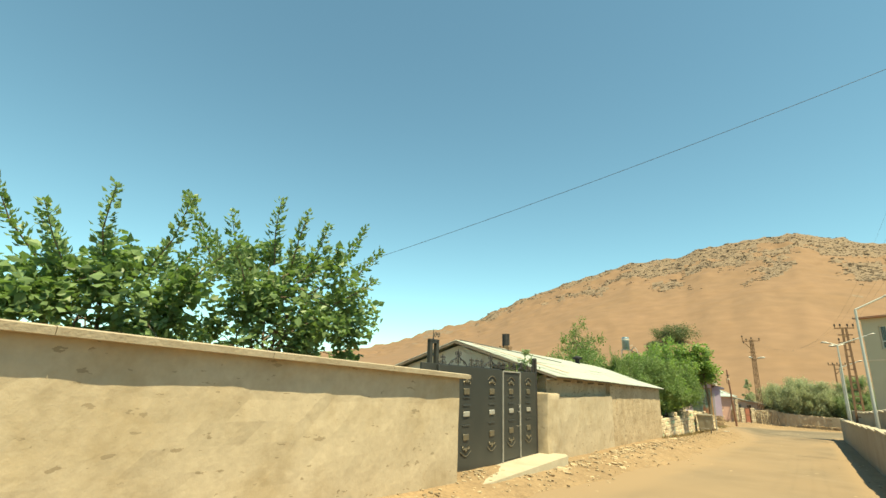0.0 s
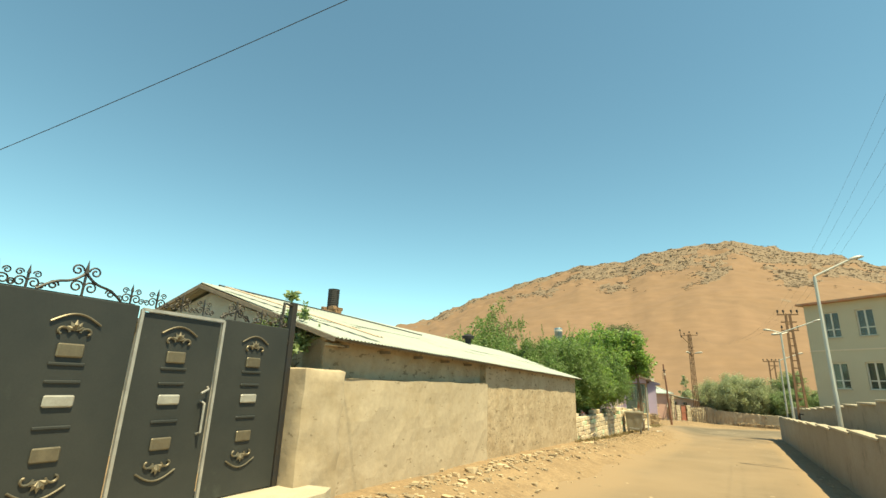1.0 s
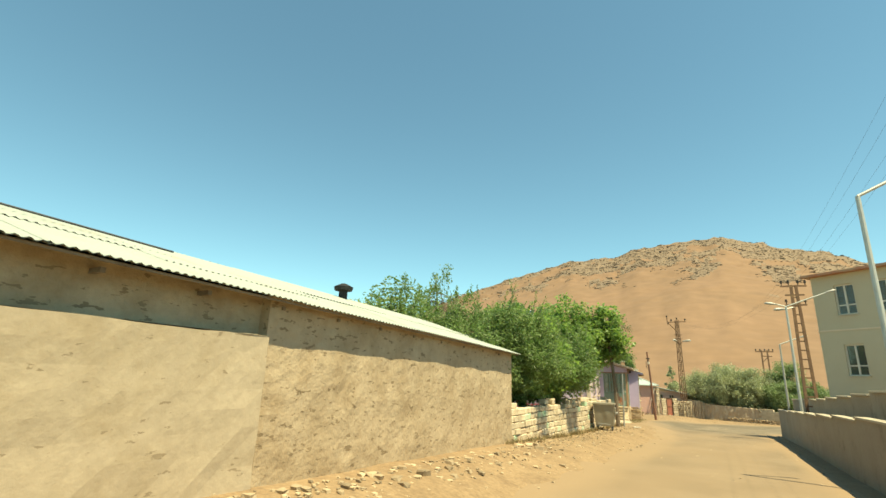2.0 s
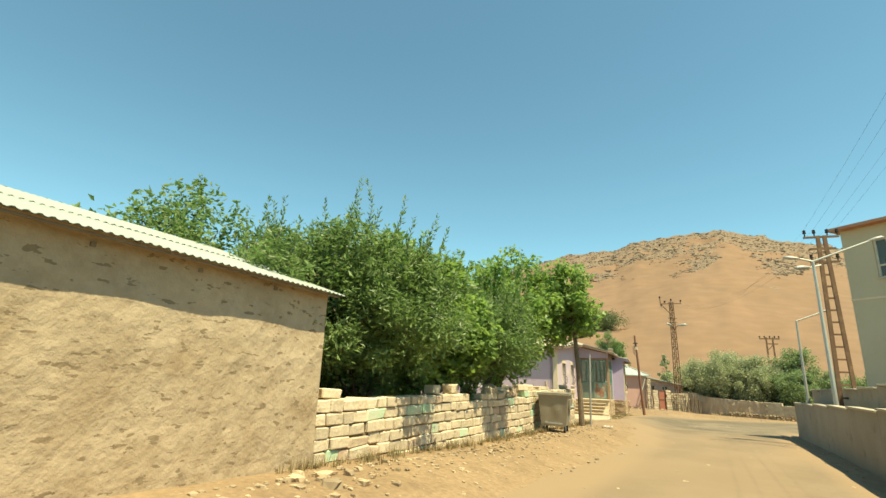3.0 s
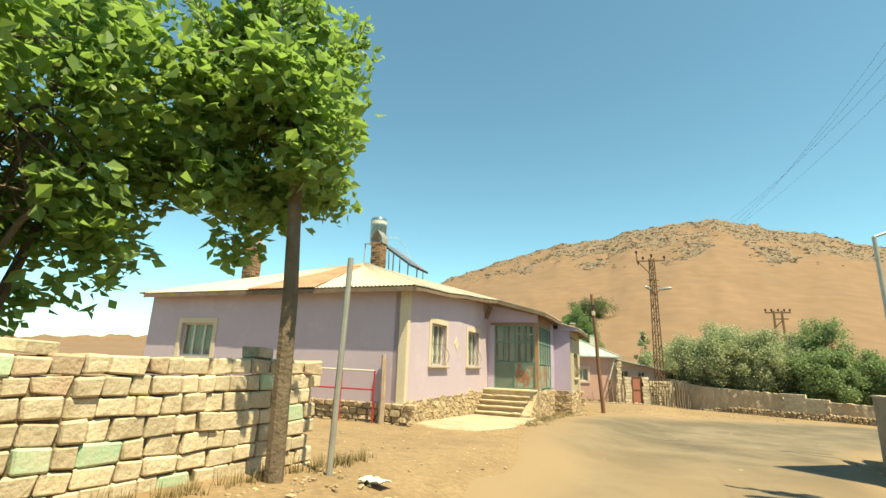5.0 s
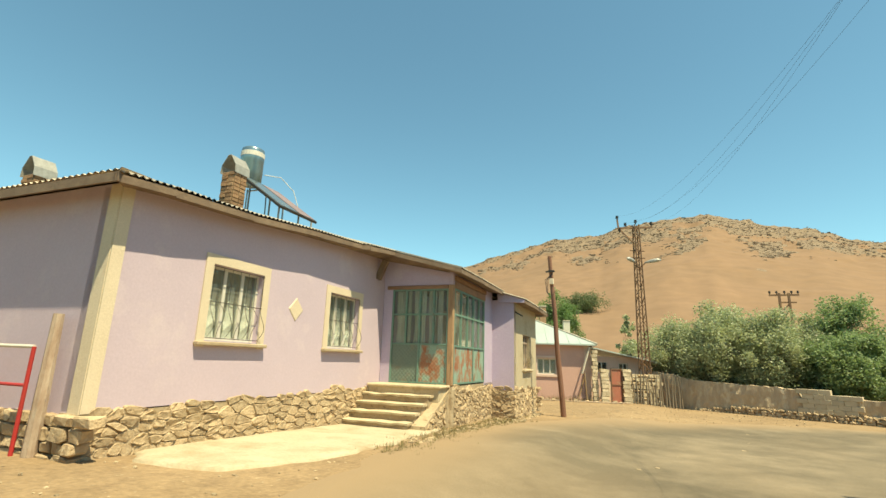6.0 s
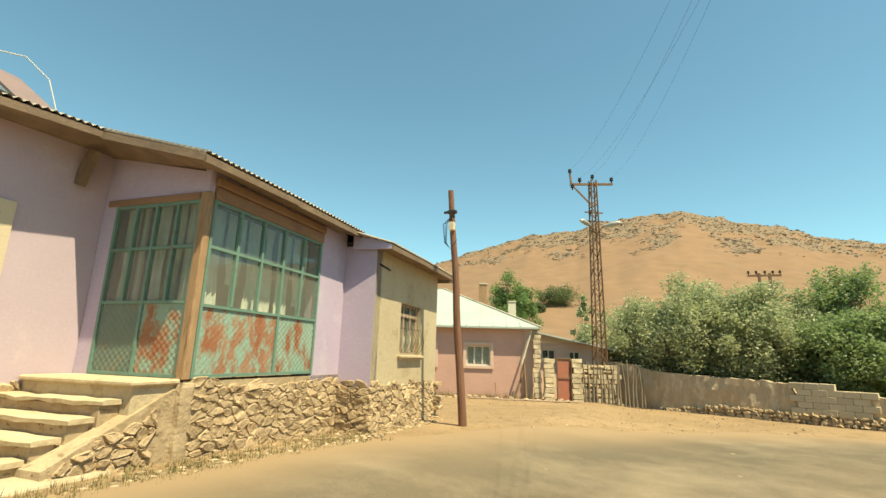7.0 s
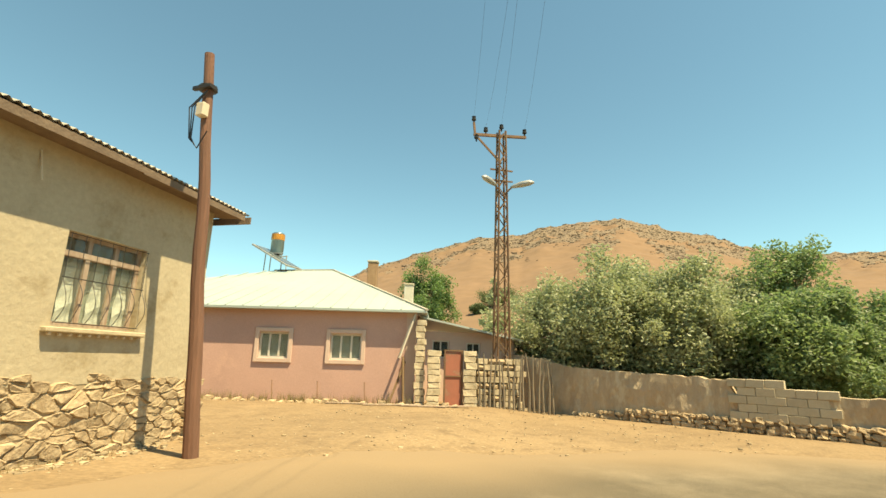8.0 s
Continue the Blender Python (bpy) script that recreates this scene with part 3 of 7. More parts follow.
def worn_block(lo, hi, step=0.08, amp=0.02, wear=0.05):
    """A plastered block with crumbled edges and an uneven face."""
    g = Geo()
    lo, hi = Vector(lo), Vector(hi)
    for ax in range(3):
        b, c = (ax + 1) % 3, (ax + 2) % 3
        nb, nc = max(2, int((hi[b] - lo[b]) / step)), max(2, int((hi[c] - lo[c]) / step))
        for side in (0, 1):
            o = len(g.v)
            for j in range(nc + 1):
                for i in range(nb + 1):
                    p = [0, 0, 0]
                    p[ax], p[b], p[c] = (lo, hi)[side][ax], lo[b] + (hi[b] - lo[b]) * i / nb, lo[c] + (hi[c] - lo[c]) * j / nc
                    p = Vector(p)
                    edges = sum(1 for k in range(3) if p[k] < lo[k] + 1e-6 or p[k] > hi[k] - 1e-6)
                    q = (lo + hi) / 2 - p
                    pull = wear * (0.55 + 0.75 * noise.noise(p * 4.0)) if edges > 1 else 0.0
                    d = Vector([math.copysign(pull, q[k]) if p[k] < lo[k] + 1e-6 or p[k] > hi[k] - 1e-6 else 0 for k in range(3)])
                    g.v.append(tuple(p + d + noise.noise_vector(p * 3.1) * amp))
            for j in range(nc):
                for i in range(nb):
                    a = o + j * (nb + 1) + i
                    f = (a, a + 1, a + nb + 2, a + nb + 1)
                    g.f.append(f if side else f[::-1])
    return g


gw = thing("garden_wall", at(-3.1, -16), "smooth beige plastered garden wall with projecting coping", "wall", kind="structure")
gtop = lambda y: 2.42 + 0.033 * (16.83 - y)
wavy_wall(16.83, 0.0, gtop, 0.0, MUD, "wall_body", gw, 0.28, 0.024)
g = Geo()
n = 9
for i in range(n):
    a, b = 16.95 * i / n, 16.95 * (i + 1) / n - 0.008
    za, zb = gtop(a), gtop(b)
    lip = lambda y, z: [(0.15, y, z), (0.16, y, z + 0.06), (0.1, y, z + 0.075), (-0.4, y, z + 0.075), (-0.4, y, z)]
    vs = lip(a, za) + lip(b, zb)
    g.add(vs, [(0, 5, 6, 1), (1, 6, 7, 2), (2, 7, 8, 3), (3, 8, 9, 4), (4, 9, 5, 0), (0, 1, 2, 3, 4), (9, 8, 7, 6, 5)])
part("coping", g, COPING, gw, "weathered concrete coping slab")

GATE_YAW = 4.4
gate = thing("driveway_gate", at(-3.55, 0.86, GATE_YAW, 0.8), "dark sheet-metal driveway gate with gold relief ornaments", "gate")
GL, GH = 4.45, 1.85
g = Geo()
g.box((-0.05, 0, 0), (0, 2.52, GH), None, 0.008)
part("main_leaf", g, GATE, gate)
g = Geo()
g.box((-0.05, 3.47, 0), (0, GL, GH), None, 0.008)
part("side_leaf", g, GATE, gate)
wicket = part("wicket_door", Geo().box((-0.05, 2.56, 0.02), (0, 3.43, GH - 0.05), None, 0.008), GATE, gate)
g = Geo()
for a, b in (((0.012, 2.54, 0.0), (0.012, 2.54, GH - 0.03)), ((0.012, 3.45, 0.0), (0.012, 3.45, GH - 0.03)), ((0.012, 2.54, GH - 0.03), (0.012, 3.45, GH - 0.03))):
    g.bar(a, b, 0.026, 0.03)
part("edging", g, GATE_TRIM, wicket, "light grey edging strip")
g = Geo().tube([(0.0, 3.33, 0.98), (0.06, 3.33, 0.96), (0.06, 3.33, 0.68), (0.0, 3.33, 0.66)], 0.012, 8)
g.tube([(0.0, 3.38, 1.12), (0.05, 3.36, 1.1), (0.06, 3.27, 1.06)], 0.012, 8)
part("handle", g, GATE_TRIM, wicket, "long pale pull handle")


def ornament(flip):
    """A leaf fan between two scrolls under an arch, in relief."""
    g = Geo()
    for k in range(-2, 3):
        a = k * 0.55
        s, c = math.sin(a), math.cos(a)
        L = 0.085 - 0.008 * abs(k)
        pts = [(0.008, 0, 0), (0.02, s * L * 0.55 - c * 0.018, c * L * 0.55 + s * 0.018), (0.012, s * L, c * L), (0.02, s * L * 0.55 + c * 0.018, c * L * 0.55 - s * 0.018)]
        g.add(pts, [(0, 3, 2, 1)])
        g.add([(0.03, s * L * 0.5, c * L * 0.5), *pts], [(0, 1, 2), (0, 2, 3), (0, 3, 4), (0, 4, 1)])
    for sgn in (-1, 1):
        pts = []
        for i in range(12):
            a = i / 11 * 4.4
            r = 0.055 * (1 - i / 15)
            pts.append((0.014, sgn * (0.085 - r * math.cos(a) * 0.9), -0.012 + r * math.sin(a) * (0.8)))
        g.tube(pts, 0.009, 5)
    arch = [(0.012, -0.17 + 0.34 * i / 12, 0.055 + 0.07 * math.sin(math.pi * i / 12)) for i in range(13)]
    g.tube(arch, 0.008, 5)
    if flip:
        g.v = [(x, y, -z) for x, y, z in g.v]
        g.f = [f[::-1] for f in g.f]
    return g


orn_up, orn_dn = ornament(False).mesh("relief", GOLD), ornament(True).mesh("relief", GOLD)
plate_gold = Geo().box((0, -0.09, -0.05), (0.022, 0.09, 0.05), None, 0.012).mesh("plate", GOLD)
plate_pale = Geo().box((0, -0.1, -0.042), (0.025, 0.1, 0.042), None, 0.012).mesh("plate", SILVER)
rib = Geo().box((0, -0.12, -0.012), (0.016, 0.12, 0.012), None, 0.006).mesh("rib", GATE)
for y in (0.97, 2.02, 2.96, 3.93):
    for name, me, z in (("relief", orn_up, 1.56), ("plate", plate_gold, 1.4), ("rib", rib, 1.15), ("plate", plate_pale, 1.0), ("rib", rib, 0.8), ("plate", plate_gold, 0.6), ("relief", orn_dn, 0.42), ("rib", rib, 1.29)):
        ob = new(name, me)
        ob.parent, ob.matrix_basis = gate, Matrix.LocRotScale((0.001, y, z), None, (1, 1.12, 1.12))
# wrought iron crest
g = Geo()


def scroll(y0, z0, r, s, turns=1.35):
    return [(-0.025, y0 + s * (r - r * (1 - 0.75 * i / 16) * math.cos(i / 16 * turns * 2 * math.pi)), z0 + r * (1 - 0.75 * i / 16) * math.sin(i / 16 * turns * 2 * math.pi)) for i in range(17)]


def finial():
    g = Geo().tube([(-0.025, 0, 0), (-0.025, 0, 0.12)], 0.01, 5)
    for s in (-1, 1):
        g.tube(scroll(0, 0.05, 0.045, s), 0.007, 4)
        g.tube(scroll(s * 0.03, 0.12, 0.03, s), 0.006, 4)
        g.tube(scroll(s * 0.13, 0.035, 0.03, -s), 0.006, 4)
    g.tube([(-0.025, 0, 0.12), (-0.025, 0, 0.19)], [0.016, 0.001], 5)
    return g.mesh("finial", IRON)


fin = finial()
for y in (0.15, 1.2, 1.42, 1.62, 2.43, 2.68, 2.95, 3.2, 4.0, 4.3):
    ob = new("finial", fin)
    ob.parent, ob.location = gate, (0, y, GH)
for yc, w, h in ((0.69, 0.33, 0.2), (2.02, 0.33, 0.2), (3.62, 0.2, 0.12)):
    g = Geo()
    for s in (-1, 1):
        arc = [(-0.025, yc + s * w * (1 - i / 14), GH + 0.01 + 0.45 * h * math.sin(min(1, i / 7) * math.pi / 2) + 0.55 * h * (i / 14) ** 4) for i in range(15)]
        g.tube(arc, 0.012, 5)
        g.tube(scroll(yc + s * w * 0.55, GH + 0.3 * h, 0.04, s), 0.008, 4)
        g.tube(scroll(yc + s * 0.02, GH + h + 0.02, 0.05, s), 0.008, 4)
        g.tube(scroll(yc, GH + 0.08, 0.055, s), 0.008, 4)
    g.tube([(-0.025, yc, GH), (-0.025, yc, GH + h)], 0.011, 5)
    g.tube([(-0.025, yc, GH + h), (-0.025, yc, GH + h + 0.12)], [0.022, 0.001], 5)
    part("crest_arch", g, IRON, gate, "wrought iron scroll arch")
g = Geo()
for y in (-0.16, 0.04):
    g.box((-0.13, y - 0.04, -0.1), (-0.06, y + 0.04, 2.24), None, 0.006)
g.box((-0.13, -0.2, 2.2), (-0.06, 0.08, 2.27), None, 0.006)
for s in (-1, 1):
    g.tube(scroll(-0.06, 2.34, 0.05, s), 0.008, 4)
g.tube([(-0.1, -0.06, 2.27), (-0.1, -0.06, 2.46)], [0.012, 0.002], 5)
part("guide_frame", g, GATE, gate, "tall steel guide frame with finial")
part("top_rail", Geo().box((-0.09, -0.45, GH - 0.12), (-0.052, 2.5, GH + 0.015), None, 0.006), GATE, gate)

gpost = thing("gate_post", at(-3.93, 5.3, GATE_YAW, 0.5), "slim dark steel gate post with bracket", "post")
part("post", Geo().box((-0.05, 0.03, 0), (0.03, 0.11, 2.5), None, 0.006), IRON, gpost)
part("bracket", Geo().tube([(0.0, 0.07, 2.45), (0.0, -0.1, 2.47), (0.0, -0.12, 2.15), (0.0, 0.05, 1.95)], 0.02, 6), IRON, gpost)

slab = part("threshold_slab", Geo().prism([(-3.7, 0.84), (-2.95, 0.7), (-2.9, 1.6), (-3.2, 5.5), (-3.35, 5.75), (-3.9, 5.6)], 0.2, 0.79), CONCRETE)
tagged(slab, "pale concrete threshold slab before the gate", "slab")

pil = part("gate_pillar", worn_block((-4.25, 5.42, 0.2), (-3.64, 6.2, 2.17)), MUD, smooth=True)
tagged(pil, "beige plastered gate pillar with worn edges", "pillar")

SH_YAW, SH_L = 2.45, 13.75
shed = thing("shed", at(-3.78, 6.0, SH_YAW), "long low mud-plastered shed under a pale sheet roof", "shed")
EAVE0, EAVE1 = 2.6, 2.38

w = wavy_wall(5.3, -0.2, lambda y: 2.61 - 0.012 * y, -0.15, MUD_ROUGH, "front_wall", shed)
wavy_wall(5.3, -0.3, lambda y: 2.06 + 0.02 * noise.noise((y * 1.1, 4, 0)) + 0.015 * noise.noise((y * 6, 8, 0)), 0.05, MUD, "plaster_skirt", shed, 0.18)
w = wavy_wall(SH_L - 5.3, -0.4, lambda y: 2.545 - 0.0135 * y, 0.0, MUD_ROUGH, "front_wall", shed, amp=0.022)
w.location = (0, 5.3, 0)
SW = 5.7
near = wall_geo(SW - 0.18, -0.2, 2.498, 0.35)
ob = part("gable_wall", near, WHITEWASH, shed, "whitewashed flaking gable wall with a dark opening")
ob.matrix_basis = pose(-SW, 0.0, 0, 0, 0, -90)
g = Geo()
slope = lambda x: 2.5 + 0.9 * (1 - abs(x + SW / 2) / (SW / 2))
for x0, x1, low in ((-0.02, -1.0, 2.5), (-1.0, -1.75, 2.86), (-1.75, -SW / 2, 2.5), (-SW / 2, -SW, 2.5)):
    g.add([(x0, y, low) for y in (0, 0.3)] + [(x1, y, low) for y in (0, 0.3)] + [(x0, y, max(low, slope(x0))) for y in (0, 0.3)] + [(x1, y, max(low, slope(x1))) for y in (0, 0.3)],
          [(0, 4, 6, 2), (1, 3, 7, 5), (0, 2, 3, 1), (4, 5, 7, 6), (0, 1, 5, 4), (2, 6, 7, 3)])
part("gable_peak", g, WHITEWASH, shed, "flaking white gable with a dark opening")
g = Geo()
tri = [(-0.42, 2.32), (-SW / 2, 3.17), (-SW + 0.36, 2.32)]
g.add([(x, SH_L - 0.35, z) for x, z in tri] + [(x, SH_L, z) for x, z in tri], [(0, 1, 2), (5, 4, 3), (0, 3, 4, 1), (1, 4, 5, 2), (2, 5, 3, 0)])
part("gable_peak", g, MUD_ROUGH, shed)
# Dark panel behind the gable opening stands in for the shade inside.
part("inner_dark", Geo().box((-2.2, 1.2, 2.2), (-0.8, 1.3, 2.8)), DARK, shed)
part("back_wall", Geo().box((-SW, 0.36, -0.4), (-SW + 0.35, SH_L, 2.35)), MUD_ROUGH, shed)
part("end_wall", Geo().box((-SW + 0.36, SH_L - 0.35, -0.4), (-0.41, SH_L, 2.32)), MUD_ROUGH, shed)
edge = lambda y, t: Vector((0.23, y, lerp(y, (0, SH_L), (EAVE0, EAVE1)) - 0.01)).lerp(Vector((-SW / 2, y, lerp(y, (0, SH_L), (3.53, 3.36)))), t)
for tier, cuts in ((0, (-0.2, 2.9, 5.6, 8.4, 11.2, SH_L + 0.1)), (1, (-0.2, 1.9, 4.4, 6.9, 9.5, SH_L + 0.1))):
    for k, (a, b) in enumerate(zip(cuts, cuts[1:])):
        lo = (0.0, 0.42 + 0.1 * math.sin(k * 2.3))[tier]
        hi = (0.62, 1.0)[tier]
        up = Vector((0, 0, 0.013 * tier + 0.006 * (k % 2)))
        part("roof_sheet", corrugated(edge(a, lo) + up, edge(b + 0.06, lo) + up, edge(a, hi) + up, edge(b + 0.06, hi) + up, 0.085, 0.009, 0.008, 3), ROOF, shed)
part("roof_sheet", corrugated((-SW - 0.3, -0.2, 2.5), (-SW - 0.3, SH_L + 0.1, 2.3), (-SW / 2, -0.2, 3.54), (-SW / 2, SH_L + 0.1, 3.37), 0.15), ROOF, shed)
part("rust_streak", corrugated((0.1, 0.85, 2.71), (0.1, 1.05, 2.707), (-2.3, -0.15, 3.45), (-2.3, 0.0, 3.449), 0.1, 0.006, 0.01, 3), ROOF_STREAK, shed, "orange rust streak on the roof")
for i in range(13):
    y = 0.3 + i * 1.04
    z = lerp(y, (0, SH_L), (2.5, 2.28))
    part("rafter_end", Geo().bar((-0.3, y, z + 0.012), (0.026, y, z + 0.012), 0.045), SHED_WOOD, shed)
# Added thin strip, set to read as the dark edge of the sheets.
part("eave_board", Geo().bar((0.16, -0.2, EAVE0 - 0.032), (0.16, SH_L + 0.05, EAVE1 - 0.032), 0.022, 0.024), SHED_WOOD, shed)
g = Geo().bar((0.21, -0.22, 2.56), (-SW / 2, -0.22, 3.48), 0.03, 0.06)
g.bar((-SW - 0.28, -0.22, 2.45), (-SW / 2, -0.22, 3.48), 0.03, 0.06)
part("barge_board", g, SHED_WOOD, shed)
g = Geo().tube([(-2.95, 0.2, 3.58), (-2.2, 3.0, 3.36), (-1.6, 5.0, 3.16)], 0.014, 5)
part("roof_cable", g, CABLE, shed)

sc = thing("stove_pipe", at(-6.8, 9.0, 0, 3.35), "black ribbed stove pipe on an orange brick stub", "chimney")
part("brick_stub", Geo().box((-0.16, -0.16, -0.2), (0.16, 0.16, 0.2), None, 0.02), BRICK, sc)
for u, v, turn in ((-0.1, 0.1, 8), (0.11, 0.09, 97), (0.1, -0.11, -6), (-0.11, -0.1, 84)):
    part("brick", Geo().box((-0.1, -0.05, -0.04), (0.1, 0.05, 0.04), None, 0.008), BRICK, sc).matrix_basis = pose(u, v, 0.236, 4, -3, turn)
pts = [(0, 0, 0.18 + i * 0.022) for i in range(24)]
part("pipe", Geo().tube(pts, [0.125 + 0.008 * (i % 2) for i in range(24)], 14), BLACK, sc)
sc2 = thing("roof_vent", at(-6.8, 15.6, 0, 3.35), "round black roof vent with a cap", "vent")
part("pipe", Geo().tube([(0, 0, -0.2), (0, 0, 0.2)], 0.1, 12), BLACK, sc2)
part("cap", Geo().tube([(0, 0, 0.18), (0, 0, 0.26), (0, 0, 0.34)], [0.2, 0.22, 0.06], 14), BLACK, sc2)

# ---- block wall along the orchard ----
bw = thing("block_wall", at(-4.4, 19.8, 0.6), "dry-laid limestone block wall, patched with painted blocks", "wall", kind="structure")
BW_L = 13.3
part("wall_core", Geo().box((-0.28, 0, -0.6), (-0.05, BW_L, 0.76)), JOINT, bw)

# ---- purple house ----
house = thing("purple_house", at(-5.82, 46.01, 7.5), "low lilac village house on a rubble stone plinth", "house")
FV = -1.95          # the main front


def hwall(name, x, y, yaw, length, z0, z1, mat, holes=(), top=None, thick=0.35, label=""):
    ob = part(name, wall_geo(length, z0, z1, thick, holes, top), mat, house, label)
    ob.matrix_basis = pose(x, y, 0, 0, 0, yaw)
    return ob


W1, W2, W3 = (-5.62, -4.5, 0.93, 2.1), (-2.45, -1.25, 0.93, 2.1), (4.9, 6.05, 0.55, 1.66)
hwall("front_wall", FV, -7.2, 0, 7.2, 0.02, 3.0, LILAC, [(a + 7.2, b + 7.2, c, d) for a, b, c, d in (W1, W2)], lambda y: 2.82 + 0.072 * y)
hwall("inner_wall", FV, 0.36, 0, 3.2, 0.02, 3.2, PURPLE)
ob = hwall("end_wall", -0.36, -7.19, 0, 9.3, -0.08, 2.86, LILAC, [(1.5, 2.8, 0.95, 1.95)])
ob.matrix_basis = pose(FV - 9.3, -7.2, 0, 0, 0, -90)
hwall("porch_wall", 0.0, 2.7, 0, 0.9, -0.05, 2.72, PURPLE, thick=0.25)
ob = hwall("return_wall", 0, 0, 0, 0.7, -0.08, 2.66, PURPLE, thick=0.25)
ob.matrix_basis = pose(0.0, 3.6, 0, 0, 0, -90)
hwall("tan_wall", 0.7, 3.604, 0, 3.65, -0.12, 2.6, TAN, [(a - 3.604, b - 3.604, c, d) for a, b, c, d in (W3,)])
ob = hwall("far_wall", 0, 0, 0, 11.5, -0.15, 2.6, TAN)
ob.matrix_basis = pose(0.69, 7.26, 0, 0, 0, 90)
hwall("back_wall", -10.9, -7.0, 0, 14.2, -0.5, 2.8, TAN)
# Added ceiling and floor close the rooms in the dark shade tone.
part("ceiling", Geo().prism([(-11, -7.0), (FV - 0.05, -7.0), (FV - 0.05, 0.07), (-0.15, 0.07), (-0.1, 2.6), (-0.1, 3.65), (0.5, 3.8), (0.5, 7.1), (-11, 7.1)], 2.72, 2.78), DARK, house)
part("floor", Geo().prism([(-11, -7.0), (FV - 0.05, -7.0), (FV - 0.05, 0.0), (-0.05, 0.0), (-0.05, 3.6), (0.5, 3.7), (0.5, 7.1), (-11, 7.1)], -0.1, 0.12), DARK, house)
part("corner_strip", Geo().box((FV + 0.003, -7.215, 0.0), (FV + 0.025, -7.05, 2.84)).box((FV - 0.2, -7.222, 0.0), (FV + 0.003, -7.203, 2.84)), CREAM, house, "cream corner strip")
g = Geo().add([(FV + 0.012, -3.54, 1.4), (FV + 0.012, -3.34, 1.61), (FV + 0.012, -3.54, 1.82), (FV + 0.012, -3.74, 1.61), (FV, -3.54, 1.38), (FV, -3.32, 1.61), (FV, -3.54, 1.84), (FV, -3.76, 1.61)],
              [(0, 1, 2, 3), (4, 5, 1, 0), (5, 6, 2, 1), (6, 7, 3, 2), (7, 4, 0, 3)])
part("diamond", g, CREAM, house, "cream painted diamond")


def window(name, parent, x, hole, mat_frame, surround=None, grille=True, mullions=2, sill=SILL, deep=0.1, label="", curtain=CURTAIN_DIM, drape=CURTAIN, wiggle=0.04, sill_h=0.06):
    y0, y1, z0, z1 = hole
    win = new(name)
    win.parent, win.location = parent, (x, y0, z0)
    if label:
        tagged(win, label)
    w, h = y1 - y0, z1 - z0
    f = 0.05
    g = Geo().box((-deep - 0.05, 0, 0), (-deep, f, h)).box((-deep - 0.05, w - f, 0), (-deep, w, h)).box((-deep - 0.05, f, 0), (-deep, w - f, f)).box((-deep - 0.05, f, h - f), (-deep, w - f, h))
    for k in range(mullions):
        yc = w * (k + 1) / (mullions + 1)
        g.box((-deep - 0.048, yc - 0.028, f), (-deep + 0.004, yc + 0.028, h - f))
    part("window_frame", g, mat_frame, win)
    for k in range(mullions + 1):
        a, b = w * k / (mullions + 1) + 0.03, w * (k + 1) / (mullions + 1) - 0.03
        ob = part("pane", Geo().box((-deep - 0.03, a, f), (-deep - 0.024, b, h - f)), GLASS, win)
        ob.visible_shadow = False
    g = Geo()
    n = 40
    for i in range(n + 1):
        y = w * i / n
        d = 0.02 * math.sin(i * 1.3)
        g.v += [(-deep - 0.16 + d, y, 0.0), (-deep - 0.16 + d, y, h)]
    g.f += [(2 * i, 2 * i + 2, 2 * i + 3, 2 * i + 1) for i in range(n)]
    part("curtain", g, curtain, win)
    if drape is not None:
        g = Geo()
        for k in range(mullions + 1):
            yc = w * (k + 0.72) / (mullions + 1)
            for i in range(7):
                t = i / 6
                d = 0.015 * math.sin(i * 2.1)
                wd = 0.05 + 0.06 * (1 - t)
                g.v += [(-deep - 0.11 + d, yc - wd, h * (0.02 + 0.75 * t)), (-deep - 0.11 - d, yc + wd, h * (0.02 + 0.75 * t))]
            o = k * 14
            g.f += [(o + 2 * i, o + 2 * i + 1, o + 2 * i + 3, o + 2 * i + 2) for i in range(6)]
        part("drape", g, drape, win)
    if surround:
        b = 0.15
        g = Geo().box((0.002, -b, -0.1), (0.025, 0, h + b)).box((0.002, w, -0.1), (0.025, w + b, h + b)).box((0.002, 0, h), (0.025, w, h + b))
        part("surround", g, surround, win)
    part("sill", Geo().box((-0.02, -0.1 if not surround else -0.17, -0.02 - sill_h), (0.1, w + (0.1 if not surround else 0.17), -0.02), None, 0.012), sill, win)
    if grille:
        g = Geo()
        nb = 7
        for i in range(nb):
            y = 0.02 + (w - 0.04) * i / (nb - 1)
            pts = [(0.03, y, h * 0.98), (0.03, y, h * 0.52)]
            for k in range(9):
                a = k / 8
                pts.append((0.03 + 0.1 * math.sin(a * math.pi), y + wiggle * math.sin(a * 2 * math.pi) * (1 if i % 2 else -1), h * (0.48 - 0.44 * a)))
            g.tube(pts, 0.005, 4)
        for z in (0.03, 0.5, 0.97):
            g.tube([(0.03, 0.0, h * z), (0.03, w, h * z)], 0.006, 4)
        part("grille", g, IRON, win, "bulging wrought iron grille")
    return win


